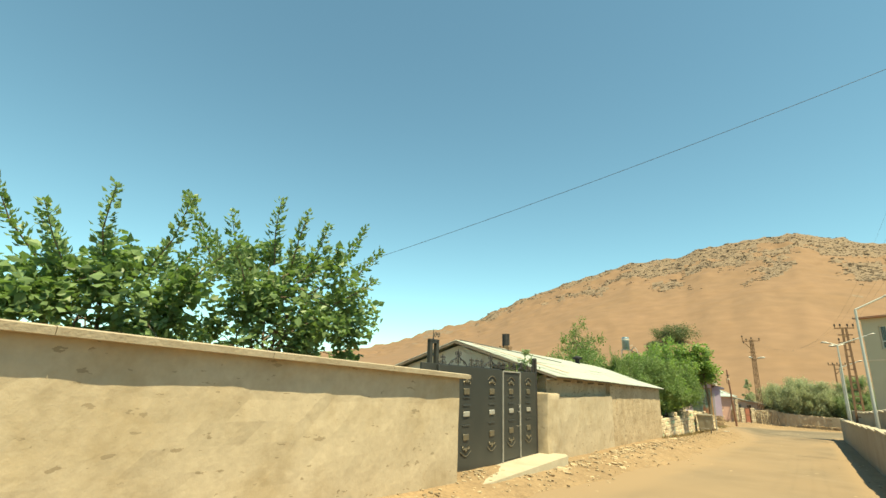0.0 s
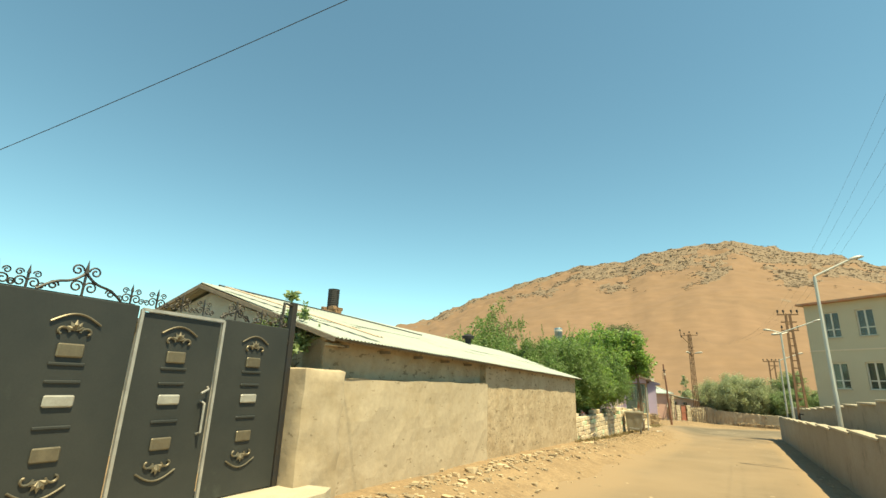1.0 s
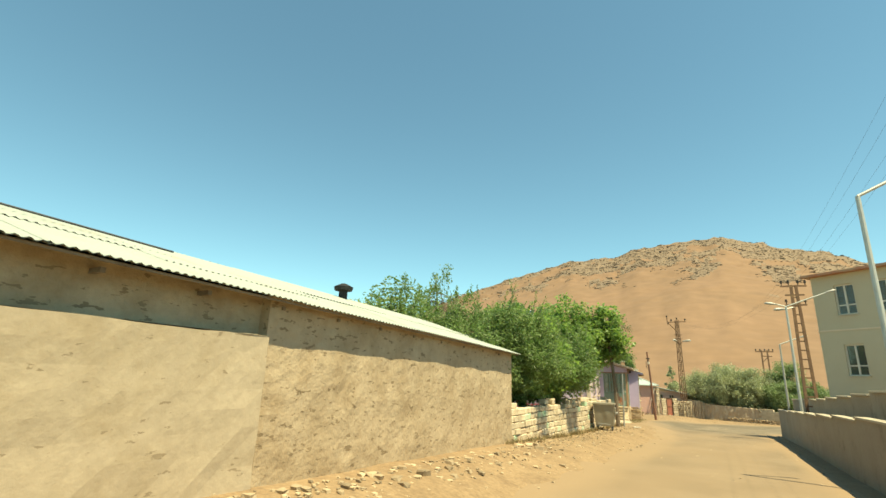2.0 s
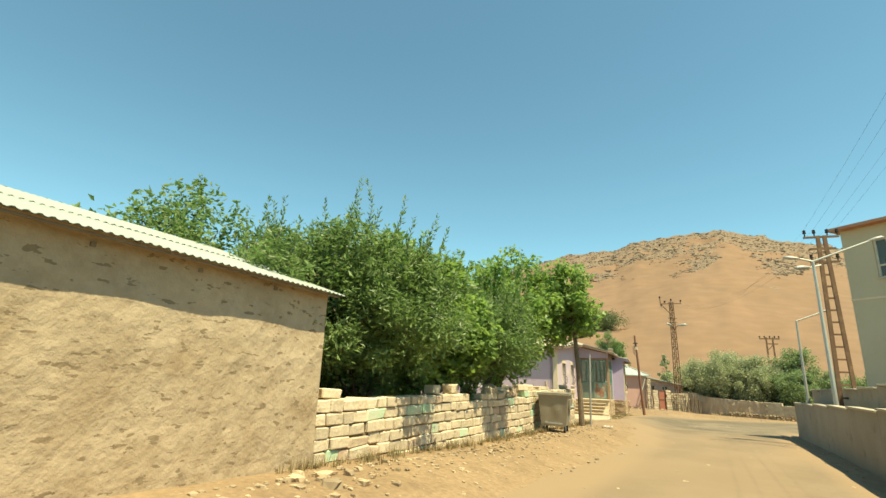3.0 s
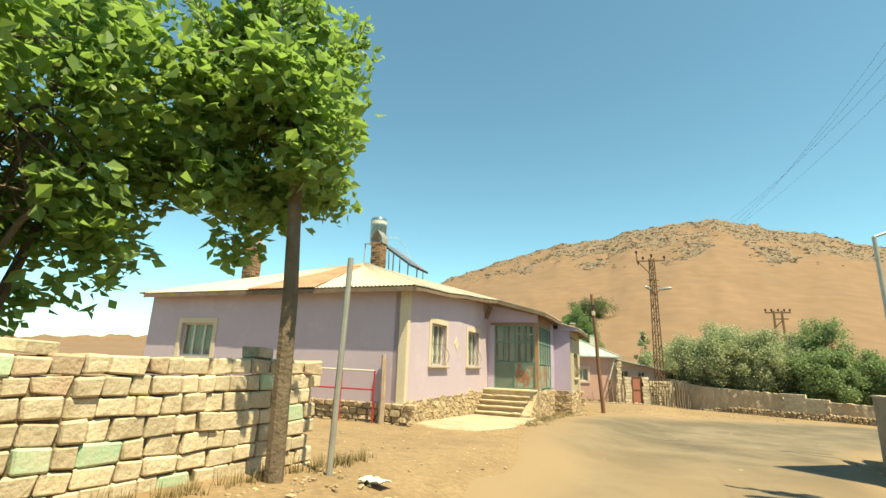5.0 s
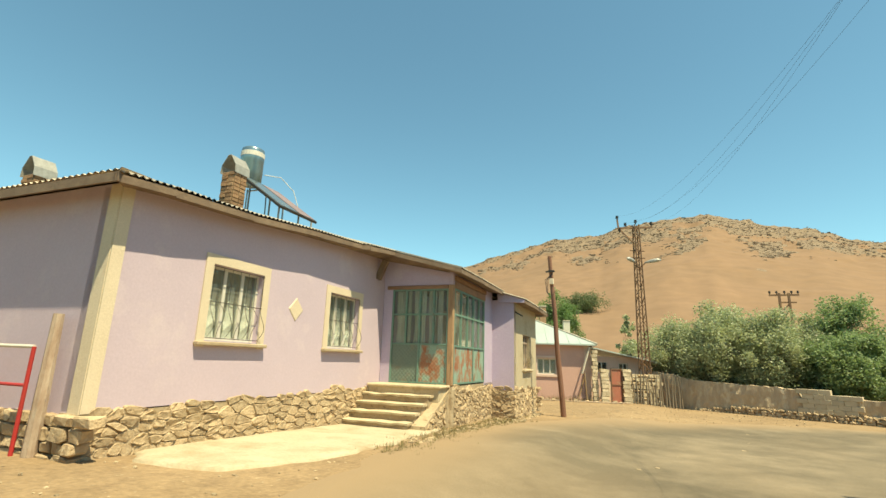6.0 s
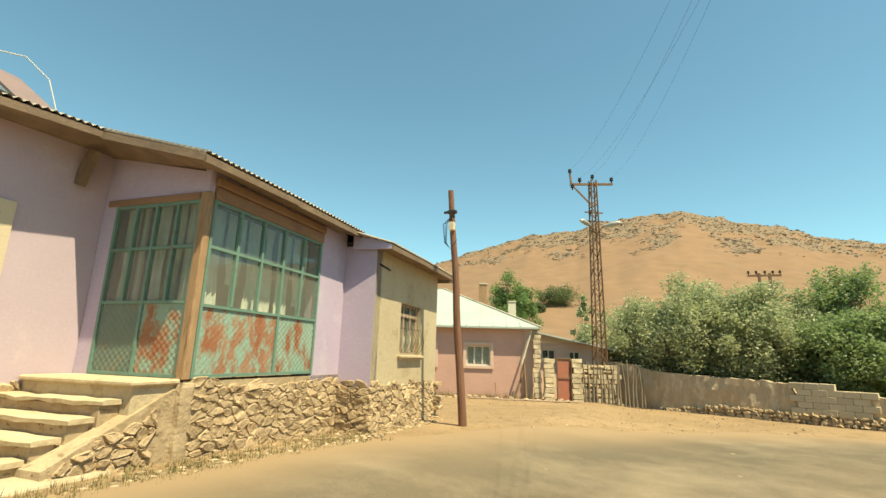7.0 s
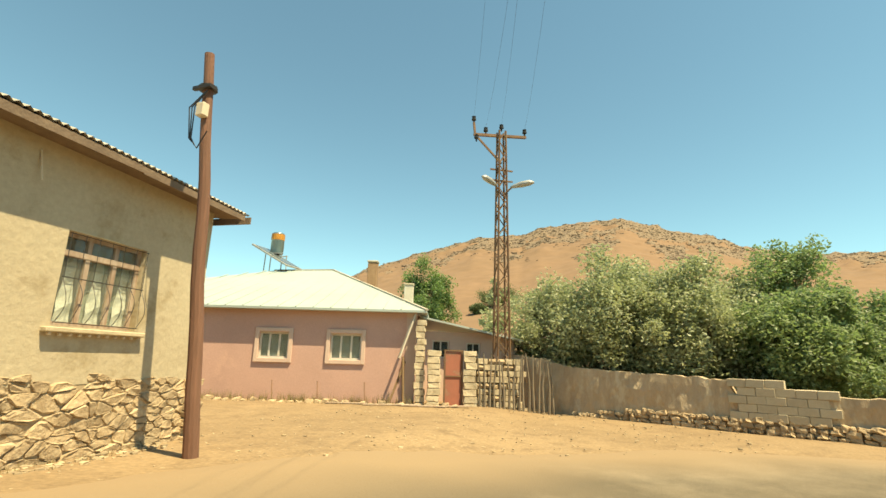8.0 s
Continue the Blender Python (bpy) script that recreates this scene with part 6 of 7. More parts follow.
# ---- trees ----
def add_leaf(g, p, a, b, s, wide):
    """One leaf folded along its rib, from p along a."""
    up = a.cross(b) * s * 0.12
    o = len(g.v)
    m = p + a * s * 0.45
    g.v += [tuple(p), tuple(m + b * s * wide + up), tuple(p + a * s), tuple(m - b * s * wide + up)]
    g.f += [(o, o + 1, o + 2), (o, o + 2, o + 3)]


def leaf_cloud(centres, n, size, rng, wide=0.3, droop=0.2):
    """Many small folded leaves set round twig ends."""
    g = Geo()
    for _ in range(n):
        c, r = centres[rng.randrange(len(centres))]
        d = Vector((rng.gauss(0, 1), rng.gauss(0, 1), rng.gauss(0, 1))).normalized()
        p = Vector(c) + d * r * (rng.random() ** 0.45)
        a = Vector((rng.gauss(0, 1), rng.gauss(0, 1), rng.gauss(0, 0.6) - droop)).normalized()
        b = a.cross(Vector((rng.gauss(0, 1), rng.gauss(0, 1), rng.gauss(0, 1) + 1.2))).normalized()
        add_leaf(g, p, a, b, size * (0.6 + 0.8 * rng.random()), wide)
    return g


def leafy_shoot(g, wood, p, q, r, size, rng, wide, thick=0.0):
    """A young shoot from p to q with leaves all along it; a thick one carries a sleeve of leaves."""
    bend = Vector((rng.gauss(0, 0.06), rng.gauss(0, 0.06), 0)) * (q - p).length
    mid = p.lerp(q, 0.5) + bend
    wood.tube([tuple(p), tuple(mid), tuple(q)], [r, r * 0.7, r * 0.25], 4, False)
    n = max(6, int((q - p).length / size * (6.5 if not thick else 14)))
    for k in range(n):
        t = (k + rng.random()) / n
        c = p.lerp(mid, t * 2) if t < 0.5 else mid.lerp(q, t * 2 - 1)
        axis_ = (q - p).normalized()
        d = Vector((rng.gauss(0, 1), rng.gauss(0, 1), rng.gauss(0, 1)))
        d = (d - axis_ * d.dot(axis_)).normalized()
        a = (d + axis_ * rng.uniform(0.5, 1.5)).normalized()
        b = a.cross(axis_ + Vector((rng.gauss(0, 0.3), rng.gauss(0, 0.3), 0))).normalized()
        add_leaf(g, c + d * thick * rng.random() * (1.1 - 0.6 * t), a, b, size * rng.uniform(0.65, 1.15) * (1 - 0.35 * t), wide)


def tree(name, x, y, z, height, radius, mat, label, seed, leaves=5000, size=0.11, trunk=0.11, fork=0.35, lean=(0, 0), shoot=0.0, clumps=70, low=0.25, squash=1.0, group="", limbs_n=7,
         tuft=(0.13, 0.27), off=(0, 0), wide=0.3, share=0.7, fingers=0, finger_len=(0.7, 1.3), stems=1):
    """A tapered trunk or several stems, forking limbs, twigs, a crown of single leaves, and leafy shoots that stand out of it."""
    rng = random.Random(seed)
    t = thing(name, Matrix.Translation((x, y, z)), label, "tree", group)
    wood, green_ = Geo(), Geo()
    fh = height * fork
    base = Vector((lean[0] * fh, lean[1] * fh, fh))
    wood.tube([(0, 0, -0.3), (lean[0] * fh * 0.4 + 0.03, lean[1] * fh * 0.4, fh * 0.5), tuple(base)], [trunk * 1.2, trunk, trunk * 0.8], 9)
    for k in range(stems - 1):
        a = 2.4 * k + seed
        e = Vector((math.cos(a), math.sin(a), 0))
        wood.tube([tuple(e * 0.15 - Vector((0, 0, 0.3))), tuple(e * 0.3 + Vector((0, 0, fh * 0.8))), tuple(e * radius * 0.45 + Vector((0, 0, height * 0.55)))], [trunk, trunk * 0.75, trunk * 0.4], 7)
    centres = []
    c0 = Vector((lean[0] * height + off[0], lean[1] * height + off[1], height * (low + 1) / 2))
    half = height * (1 - low) / 2
    limbs = []
    for k in range(limbs_n):
        a = 2 * math.pi * (k + rng.random() * 0.6) / limbs_n
        e = rng.uniform(0.25, 0.95)
        tip = c0 + 0.84 * Vector((math.cos(a) * radius * (1 - 0.55 * e), math.sin(a) * radius * squash * (1 - 0.55 * e), half * (e * 1.7 - 0.85)))
        mid = base.lerp(tip, 0.5) + Vector((rng.gauss(0, 0.1), rng.gauss(0, 0.1), 0.15 * height * 0.3))
        wood.tube([tuple(base - Vector((0, 0, 0.1))), tuple(mid), tuple(tip)], [trunk * 0.6, trunk * 0.35, trunk * 0.12], 6)
        limbs.append((mid, tip))
    for k in range(clumps):
        while True:
            d = Vector((rng.uniform(-1, 1), rng.uniform(-1, 1), rng.uniform(-1, 1)))
            if 0.25 < d.length < 1:
                break
        d = d.normalized() * (0.45 + 0.55 * rng.random())
        bulge = 1 + 0.28 * noise.noise((d.x * 2 + seed, d.y * 2, d.z * 2))
        p = c0 + Vector((d.x * radius * bulge, d.y * radius * squash * bulge, d.z * half * bulge))
        mid, tip = limbs[rng.randrange(len(limbs))]
        anchor = mid.lerp(tip, rng.random())
        wood.tube([tuple(anchor), tuple(anchor.lerp(p, 0.55) + Vector((0, 0, 0.08))), tuple(p)], [trunk * 0.16, trunk * 0.1, trunk * 0.04], 4, False)
        centres.append((p, radius * rng.uniform(*tuft)))
        if shoot and d.z > -0.1 and rng.random() < share:
            q = p + Vector((d.x * 0.25 + rng.gauss(0, 0.12), d.y * 0.25 + rng.gauss(0, 0.12), 1)) * shoot * rng.uniform(0.45, 1.1)
            leafy_shoot(green_, wood, p, q, trunk * 0.06, size * 1.25, rng, wide)
    for k in range(fingers):
        a = 2 * math.pi * (k + 0.5 * rng.random()) / fingers
        e = rng.uniform(0.25, 0.85)
        d = Vector((math.cos(a) * math.sqrt(1 - e * e), math.sin(a) * math.sqrt(1 - e * e) * squash, e))
        p = c0 + Vector((d.x * radius, d.y * radius, d.z * half)) * 0.7
        q = p + (d + Vector((0, 0, 0.35))).normalized() * rng.uniform(*finger_len)
        leafy_shoot(green_, wood, p, q, trunk * 0.16, size, rng, wide, 0.12)
    part("trunk", wood, BARK, t)
    cloud = leaf_cloud(centres, leaves, size, rng, wide)
    part("crown", cloud.add(green_.v, green_.f), mat, t)
    return t


PEAR = "round-leaved fruit tree behind the garden wall"
tree("garden_tree", -5.75, -1.15, 1.0, 3.75, 1.65, LEAF_E, PEAR, 21, 5600, 0.125, 0.08, 0.25, (0.02, 0.0), 0.0, 46, 0.22, wide=0.38, tuft=(0.16, 0.28), fingers=17, finger_len=(0.8, 1.5), stems=2)
tree("garden_tree", -5.9, -3.5, 1.1, 3.1, 1.45, LEAF_E, PEAR, 22, 5600, 0.125, 0.08, 0.25, (0, 0), 0.0, 42, 0.22, wide=0.38, tuft=(0.16, 0.28), fingers=11, finger_len=(0.7, 1.3), stems=2)
tree("garden_tree", -6.4, -6.0, 1.2, 2.6, 1.3, LEAF_E, PEAR, 23, 8000, 0.125, 0.08, 0.3, (0, 0), 0.0, 45, 0.15, wide=0.38, fingers=7, finger_len=(0.4, 0.8))
APPLE = "dense apple tree with upright shoots behind the block wall"
for k, (x, y, h, r, low, up) in enumerate(((-5.85, 20.85, 3.85, 1.75, 0.27, 0.95), (-5.65, 22.2, 3.7, 1.85, 0.31, 1.0), (-5.4, 25.8, 3.5, 1.8, 0.33, 1.1), (-5.9, 27.6, 3.7, 1.5, 0.38, 1.1))):
    tree("orchard_tree", x, y, ground_z(x, y), h, r, LEAF_A, APPLE, 46 + k, 44000 if k < 3 else 22000, 0.112, 0.08, 0.16, (0, 0), up, 230, low, group="orchard trees", wide=0.17, tuft=(0.13, 0.24), share=0.65)
tree("orchard_tree", -5.75, 24.0, ground_z(-5.75, 24.0), 4.45, 1.75, LEAF_B, "bright broad-leaved fruit tree among the apple trees", 45, 13000, 0.14, 0.08, 0.2, (0, 0), 0.0, 110, 0.2, group="orchard trees",
     wide=0.34, tuft=(0.17, 0.3), fingers=12, finger_len=(0.5, 0.9))
for k, (x, y, h, r) in enumerate(((-8.6, 19.8, 4.65, 1.8), (-8.7, 22.4, 4.0, 1.8), (-8.8, 25.0, 3.6, 1.7), (-8.6, 27.2, 3.0, 1.5))):
    tree("orchard_tree", x, y, ground_z(x, y), h, r, LEAF_A, "apple tree deeper in the orchard", 50 + k, 15000, 0.12, 0.08, 0.14, (0, 0), 0.8, 110, 0.04, group="orchard trees", wide=0.26, tuft=(0.2, 0.34), share=0.4)
tree("roadside_tree", -4.04, 32.2, ground_z(-4.04, 32.2), 5.95, 1.4, LEAF_B, "bright green broad-leaved tree at the roadside wall", 61, 9500, 0.155, 0.085, 0.62, (-0.055, 0.0), 0.0, 76, 0.42, group="roadside trees", off=(-0.45, -0.1), wide=0.36,
     tuft=(0.2, 0.34), fingers=9, finger_len=(0.4, 0.75))
tree("roadside_tree", -6.3, 30.0, ground_z(-5.5, 30.6), 5.7, 1.7, LEAF_B, "bright green broad-leaved tree behind the wall", 62, 11500, 0.155, 0.09, 0.2, (0.02, 0.0), 0.0, 95, 0.2, group="roadside trees", wide=0.36,
     tuft=(0.18, 0.3), fingers=14, finger_len=(0.5, 1.0), stems=4)
tree("tall_tree", -11.0, 27.5, 0.0, 7.0, 1.6, LEAF_A, "tall thin tree behind the orchard", 63, 2600, 0.12, 0.09, 0.4, (0, 0), 0.6, 60, 0.45)
far = ((-2.2, 66.0, 4.4, 1.7, LEAF_C), (0.2, 65.2, 4.8, 1.9, LEAF_C), (2.2, 64.6, 4.4, 1.8, LEAF_C), (1.0, 67.5, 4.9, 1.9, LEAF_C), (4.2, 66.8, 4.6, 1.7, LEAF_C), (5.7, 66.6, 5.6, 1.55, LEAF_D), (7.8, 65.2, 3.3, 1.6, LEAF_D),
       (9.6, 64.8, 3.2, 1.7, LEAF_D), (5.0, 63.8, 3.6, 1.5, LEAF_D), (12.0, 66.0, 3.9, 2.0, LEAF_D), (15.0, 67.0, 3.7, 2.2, LEAF_D))
for k, (x, y, h, r, m) in enumerate(far):
    tree("garden_tree", x, y - 0.4, -1.2, h * 1.06, r * 1.12, m, "leafy grey-green tree behind the mud wall" if m is LEAF_C else "dark green leafy tree behind the mud wall", 80 + k, 34000 if y < 65.5 else 20000, 0.12, 0.08, 0.14, (0, 0), 0.45, 150, 0.02, group="trees behind the mud wall", tuft=(0.2, 0.34), share=0.35)
tree("slim_tree", -4.8, 68.2, -1.2, 5.3, 0.62, LEAF_C, "slim poplar sapling beyond the mast", 101, 5000, 0.14, 0.06, 0.2, (0, 0), 0.4, 40, 0.12)
tree("yard_tree", -11.7, 77.0, -1.0, 7.6, 1.9, LEAF_E, "leafy tree behind the pink house", 102, 18000, 0.15, 0.1, 0.3, (0, 0), 0.4, 90, 0.3, tuft=(0.22, 0.36))
tree("shrub", -7.5, 1.8, 0.8, 2.2, 1.5, LEAF_E, "low leafy shrub behind the garden wall", 104, 8000, 0.11, 0.05, 0.2, (0, 0), 0.2, 60, 0.05)
tree("sapling", -4.45, 5.85, 0.4, 2.8, 0.42, LEAF_D, "thin young tree beside the gate pillar", 103, 1500, 0.08, 0.03, 0.5, (0.0, 0.0), 0.25, 26, 0.55)


# ---- rocks and scrub on the hill ----
rng = random.Random(5)
g = Geo()
count = 0
while count < 8000:
    az, s = rng.uniform(-34, 34), rng.uniform(0.48, 0.995)
    x, y = math.sin(radians(az)), math.cos(radians(az))
    if rockiness(az, s) + 0.3 * rng.random() < 0.2:
        continue
    r = 130 + (HILL_R - 130) * s
    z = hill_z(az, s)
    q = rng.uniform(0.35, 1.0) * (2.2 if rng.random() < 0.06 else 1.0)
    px, py = HILL_C[0] + r * x, HILL_C[1] + r * y
    g.stone((px - q * 1.6, py - q, z - q * 0.7), (px + q * 1.6, py + q, z + q * 0.55), rng, 0.3, 0.45)
    count += 1
tagged(part("hill_rocks", g, CRAG), "scattered dark rock outcrops on the hill", "rocks", kind="stuff")


def hill_bush(az, s, w, h, seed):
    r = 130 + (HILL_R - 130) * s
    x, y = HILL_C[0] + r * math.sin(radians(az)), HILL_C[1] + r * math.cos(radians(az))
    tree("hillside_bush", x, y, hill_z(az, s) - 0.5, h, w, LEAF_F, "round green bush alone on the dry slope", seed, 9000, 0.6, 0.2, 0.2, (0, 0), 0.0, 70, 0.0, tuft=(0.22, 0.36))


hill_bush(-11.9, 0.2, 10.5, 9.0, 120)
hill_bush(-14.0, 0.17, 4.0, 5.0, 121)


# ---- blocks of the orchard wall ----
def unit_stones(mat, n, seed, rough, keep, name):
    r = random.Random(seed)
    return [Geo().stone((-0.5, -0.5, -0.5), (0.5, 0.5, 0.5), r, rough, keep).mesh(name, mat) for _ in range(n)]


def piece(name, me, parent, loc, size, turn=(0, 0, 0)):
    ob = new(name, me)
    ob.parent = parent
    ob.matrix_basis = Matrix.LocRotScale(loc, Euler(turn), size)
    return ob


def unit_lumps(mat, n, seed, name, square=0.35, rough=0.16):
    """Rounded, uneven stones of a few dozen faces, about one unit across."""
    r = random.Random(seed)
    out = []
    for _ in range(n):
        g, at_, off = Geo(), {}, r.random() * 90
        for ax in range(3):
            for s in (-1, 1):
                for i in (-1, 0):
                    for j in (-1, 0):
                        ring = []
                        for di, dj in ((0, 0), (1, 0), (1, 1), (0, 1)):
                            p = [0, 0, 0]
                            p[ax], p[(ax + 1) % 3], p[(ax + 2) % 3] = s, i + di, j + dj
                            p = tuple(p)
                            if p not in at_:
                                v = Vector(p)
                                v = v.normalized().lerp(v, square) * (0.5 + rough * noise.noise(Vector(p) * 1.1 + Vector((off, 0, 0))) * 0.9)
                                at_[p] = len(g.v)
                                g.v.append(tuple(v))
                            ring.append(at_[p])
                        g.f.append(tuple(ring if s > 0 else ring[::-1]))
        out.append(g.mesh(name, mat))
    return out


def unit_blocks(mat, n, seed, jit=0.012):
    """Sawn blocks with worn edges and corners a little out of true."""
    r = random.Random(seed)
    out = []
    for _ in range(n):
        g = Geo().box((-0.15, -0.18, -0.1), (0.15, 0.18, 0.1), None, r.uniform(0.012, 0.024))
        for c in range(8):
            d = (0.0, r.gauss(0, jit), r.gauss(0, jit * 0.8))
            for k in range(3 * c, 3 * c + 3):
                g.v[k] = tuple(a + b for a, b in zip(g.v[k], d))
        out.append(g.mesh("block", mat))
    return out


lime = unit_blocks(LIME, 14, 1)
green = unit_blocks(LIME_GREEN, 4, 2)
red = unit_blocks(LIME_RED, 4, 3, 0.018)
rng = random.Random(17)
course_z = lambda c, y: 0.96 - 0.172 * c + 0.035 * noise.noise((y * 0.45, c * 0.3, 2)) + 0.014 * noise.noise((y * 1.9, c * 0.8, 5))
for course in range(9):
    y = -rng.random() * 0.2
    while y < BW_L:
        w = rng.choice((0.22, 0.28, 0.32, 0.38, 0.44) if y < 8.3 else (0.18, 0.22, 0.26, 0.32)) * rng.uniform(0.9, 1.1)
        if y < 5.3 < y + w + 0.12:                    # a straight joint where the wall was built on
            w = 5.3 - y
        yc = y + w / 2
        z1, z0 = course_z(course, yc), course_z(course + 1, yc)
        gone = course == 0 and (4.75 < yc < 5.35 or (6.5 < yc < 7.9 and rng.random() < 0.7))
        if z1 > ground_z(-4.4, 19.8 + y) - 0.05 and y + w > 0.05 and w > 0.08 and not gone:
            kind = rng.random()
            me = rng.choice(green) if kind < 0.075 else rng.choice(red) if kind < 0.16 else rng.choice(lime)
            tilt = (course_z(course, yc + 0.1) - course_z(course, yc - 0.1)) / 0.2
            piece("block", me, bw, (-0.15 + rng.gauss(0, 0.01), yc, (z0 + z1) / 2), (1, (w - 0.012) / 0.36, (z1 - z0 - 0.01) / 0.2), (tilt + rng.gauss(0, 0.008), rng.gauss(0, 0.012), rng.gauss(0, 0.02)))
        y += w
for y, w, h in ((0.35, 0.3, 0.14), (3.35, 0.22, 0.17), (4.05, 0.26, 0.2), (5.9, 0.3, 0.13), (6.35, 0.24, 0.12), (8.1, 0.4, 0.17), (8.75, 0.3, 0.15), (9.5, 0.26, 0.12), (10.4, 0.3, 0.11), (12.6, 0.24, 0.13)):
    piece("block", rng.choice(lime), bw, (-0.16 + rng.uniform(-0.05, 0.03), y, course_z(0, y) + h / 2 - 0.004), (rng.uniform(0.7, 0.95), w / 0.36, h / 0.2), (rng.gauss(0, 0.05), rng.gauss(0, 0.06), rng.uniform(-0.5, 0.5)))

heap = unit_lumps(LIME, 5, 41, "loose_stone", 0.55, 0.24) + unit_lumps(LIME_RED, 5, 42, "loose_stone", 0.55, 0.24)
for k in range(64):
    y, q = rng.gauss(7.2, 0.7), rng.uniform(0.07, 0.2)
    lift = max(0.0, 0.26 - 0.2 * abs(y - 7.2)) * rng.random()
    piece("loose_stone", rng.choice(heap), bw, (-0.2 + rng.uniform(-0.12, 0.08), y, (0.82 if 6.5 < y < 7.9 else 1.0) + lift), (q, q * 1.3, q * 0.9), (rng.gauss(0, 0.5), rng.gauss(0, 0.5), rng.uniform(-3, 3)))

# ---- rubble of the house plinth ----
rub = unit_lumps(RUBBLE, 18, 6, "stone", 0.62, 0.26)


def clip(poly, p, q):
    """Keep the part of a flat polygon that lies nearer to p than to q."""
    mx, my, dx, dy = (p[0] + q[0]) / 2, (p[1] + q[1]) / 2, q[0] - p[0], q[1] - p[1]
    side = lambda v: (v[0] - mx) * dx + (v[1] - my) * dy
    out = []
    for a, b in zip(poly, poly[1:] + poly[:1]):
        sa, sb = side(a), side(b)
        if sa <= 0:
            out.append(a)
        if sa * sb < 0:
            t = sa / (sa - sb)
            out.append((a[0] + (b[0] - a[0]) * t, a[1] + (b[1] - a[1]) * t))
    return out


def rubble_face(parent, m, length, ztopf, zbotf, rng, size=0.17, flat=1.5, gap=0.013, name="stone", mat=None):
    """Fitted rubble: uneven stones packed over a face along +y, each one proud of the mortar by its own amount."""
    pts = []
    z1, z0 = max(ztopf(length * k / 8) for k in range(9)), min(zbotf(length * k / 8) for k in range(9))
    rows = int((z1 - z0) / (size / flat)) + 2
    for r in range(-1, rows + 1):
        step = size * rng.uniform(0.85, 1.5)
        y = -step * rng.random()
        while y < length + step:
            if rng.random() > 0.16:
                pts.append((y + rng.gauss(0, 0.26) * step, (z0 + r * size / flat + rng.gauss(0, 0.26) * size / flat) * flat))
            y += step
    for p in pts:
        if not (-0.02 < p[0] < length + 0.02):
            continue
        z = p[1] / flat
        top, bot = ztopf(p[0]), zbotf(p[0])
        if z > top - 0.015 or z < bot - 0.02:
            continue
        poly = [(p[0] - 0.5, p[1] - 0.5), (p[0] + 0.5, p[1] - 0.5), (p[0] + 0.5, p[1] + 0.5), (p[0] - 0.5, p[1] + 0.5)]
        for q in pts:
            if q is not p and abs(q[0] - p[0]) < 0.8 and abs(q[1] - p[1]) < 0.8:
                poly = clip(poly, p, q)
        if len(poly) < 3:
            continue
        poly = [(min(length + 0.02, max(-0.02, a)), min(b / flat, top + 0.03)) for a, b in poly]
        cut = []
        for (a, b), (c, d) in zip(poly, poly[1:] + poly[:1]):          # the corners are worn off
            e = rng.uniform(0.16, 0.3)
            cut += [(a + (c - a) * e, b + (d - b) * e), (c - (c - a) * e, d - (d - b) * e)]
        poly = cut
        cy, cz = sum(a for a, b in poly) / len(poly), sum(b for a, b in poly) / len(poly)
        rad = max(0.03, sum(math.hypot(a - cy, b - cz) for a, b in poly) / len(poly))
        k0 = max(0.3, 1 - gap / rad)
        proud = rng.uniform(0.012, 0.034)
        g, n = Geo(), len(poly)
        tilt = (rng.gauss(0, 0.05), rng.gauss(0, 0.06))
        for k, d in ((1.05, -0.06), (0.97, 0.7), (0.84, 1.0)):
            for a, b in poly:
                y, zz = (a - cy) * k0 * k, (b - cz) * k0 * k
                jit = 0.03 * noise.noise((a * 13, b * 13, k * 3 + cy))
                g.v.append((d * proud + (jit + tilt[0] * y + tilt[1] * zz if d > 0 else -0.03), y * (1 + jit * 4), zz * (1 + jit * 4)))
        for r in range(2):
            g.f += [(r * n + i, r * n + (i + 1) % n, (r + 1) * n + (i + 1) % n, (r + 1) * n + i) for i in range(n)]
        g.f.append(tuple(range(2 * n, 3 * n)))
        ob = new(name, g.mesh(name, mat or RUBBLE))
        ob.parent, ob.matrix_basis = parent, m @ Matrix.Translation((0, cy, cz))


HM = house.matrix_basis
gl = lambda v, u: ground_z(*(HM @ Vector((v, u, 0)))[:2]) - 0.05
rng = random.Random(23)
rubble_face(plinth, Matrix.Translation((FV + 0.015, -7.24, 0)), 6.62, lambda y: 0.03 + 0.012 * y + 0.035 * math.sin(y * 5) + 0.02 * math.sin(y * 11), lambda y: gl(FV, y - 7.24), rng, 0.205, 2.0, 0.006)
rubble_face(plinth, Matrix.Translation((0.002, 0.02, 0)), 3.55, lambda y: 0.15 - 0.03 * y + 0.02 * math.sin(y * 6), lambda y: gl(0.3, y), rng, 0.19, 2.0, 0.006)
rubble_face(plinth, Matrix.Translation((0.702, 3.61, 0)), 3.66, lambda y: 0.0 - 0.025 * y + 0.03 * math.sin(y * 7), lambda y: gl(0.8, y + 3.6), rng, 0.205, 2.0, 0.006)
rubble_face(plinth, pose(-0.02, 3.606, 0, 0, 0, -90), 0.74, lambda y: 0.03, lambda y: gl(0.4, 3.5), rng, 0.205, 2.0, 0.006)
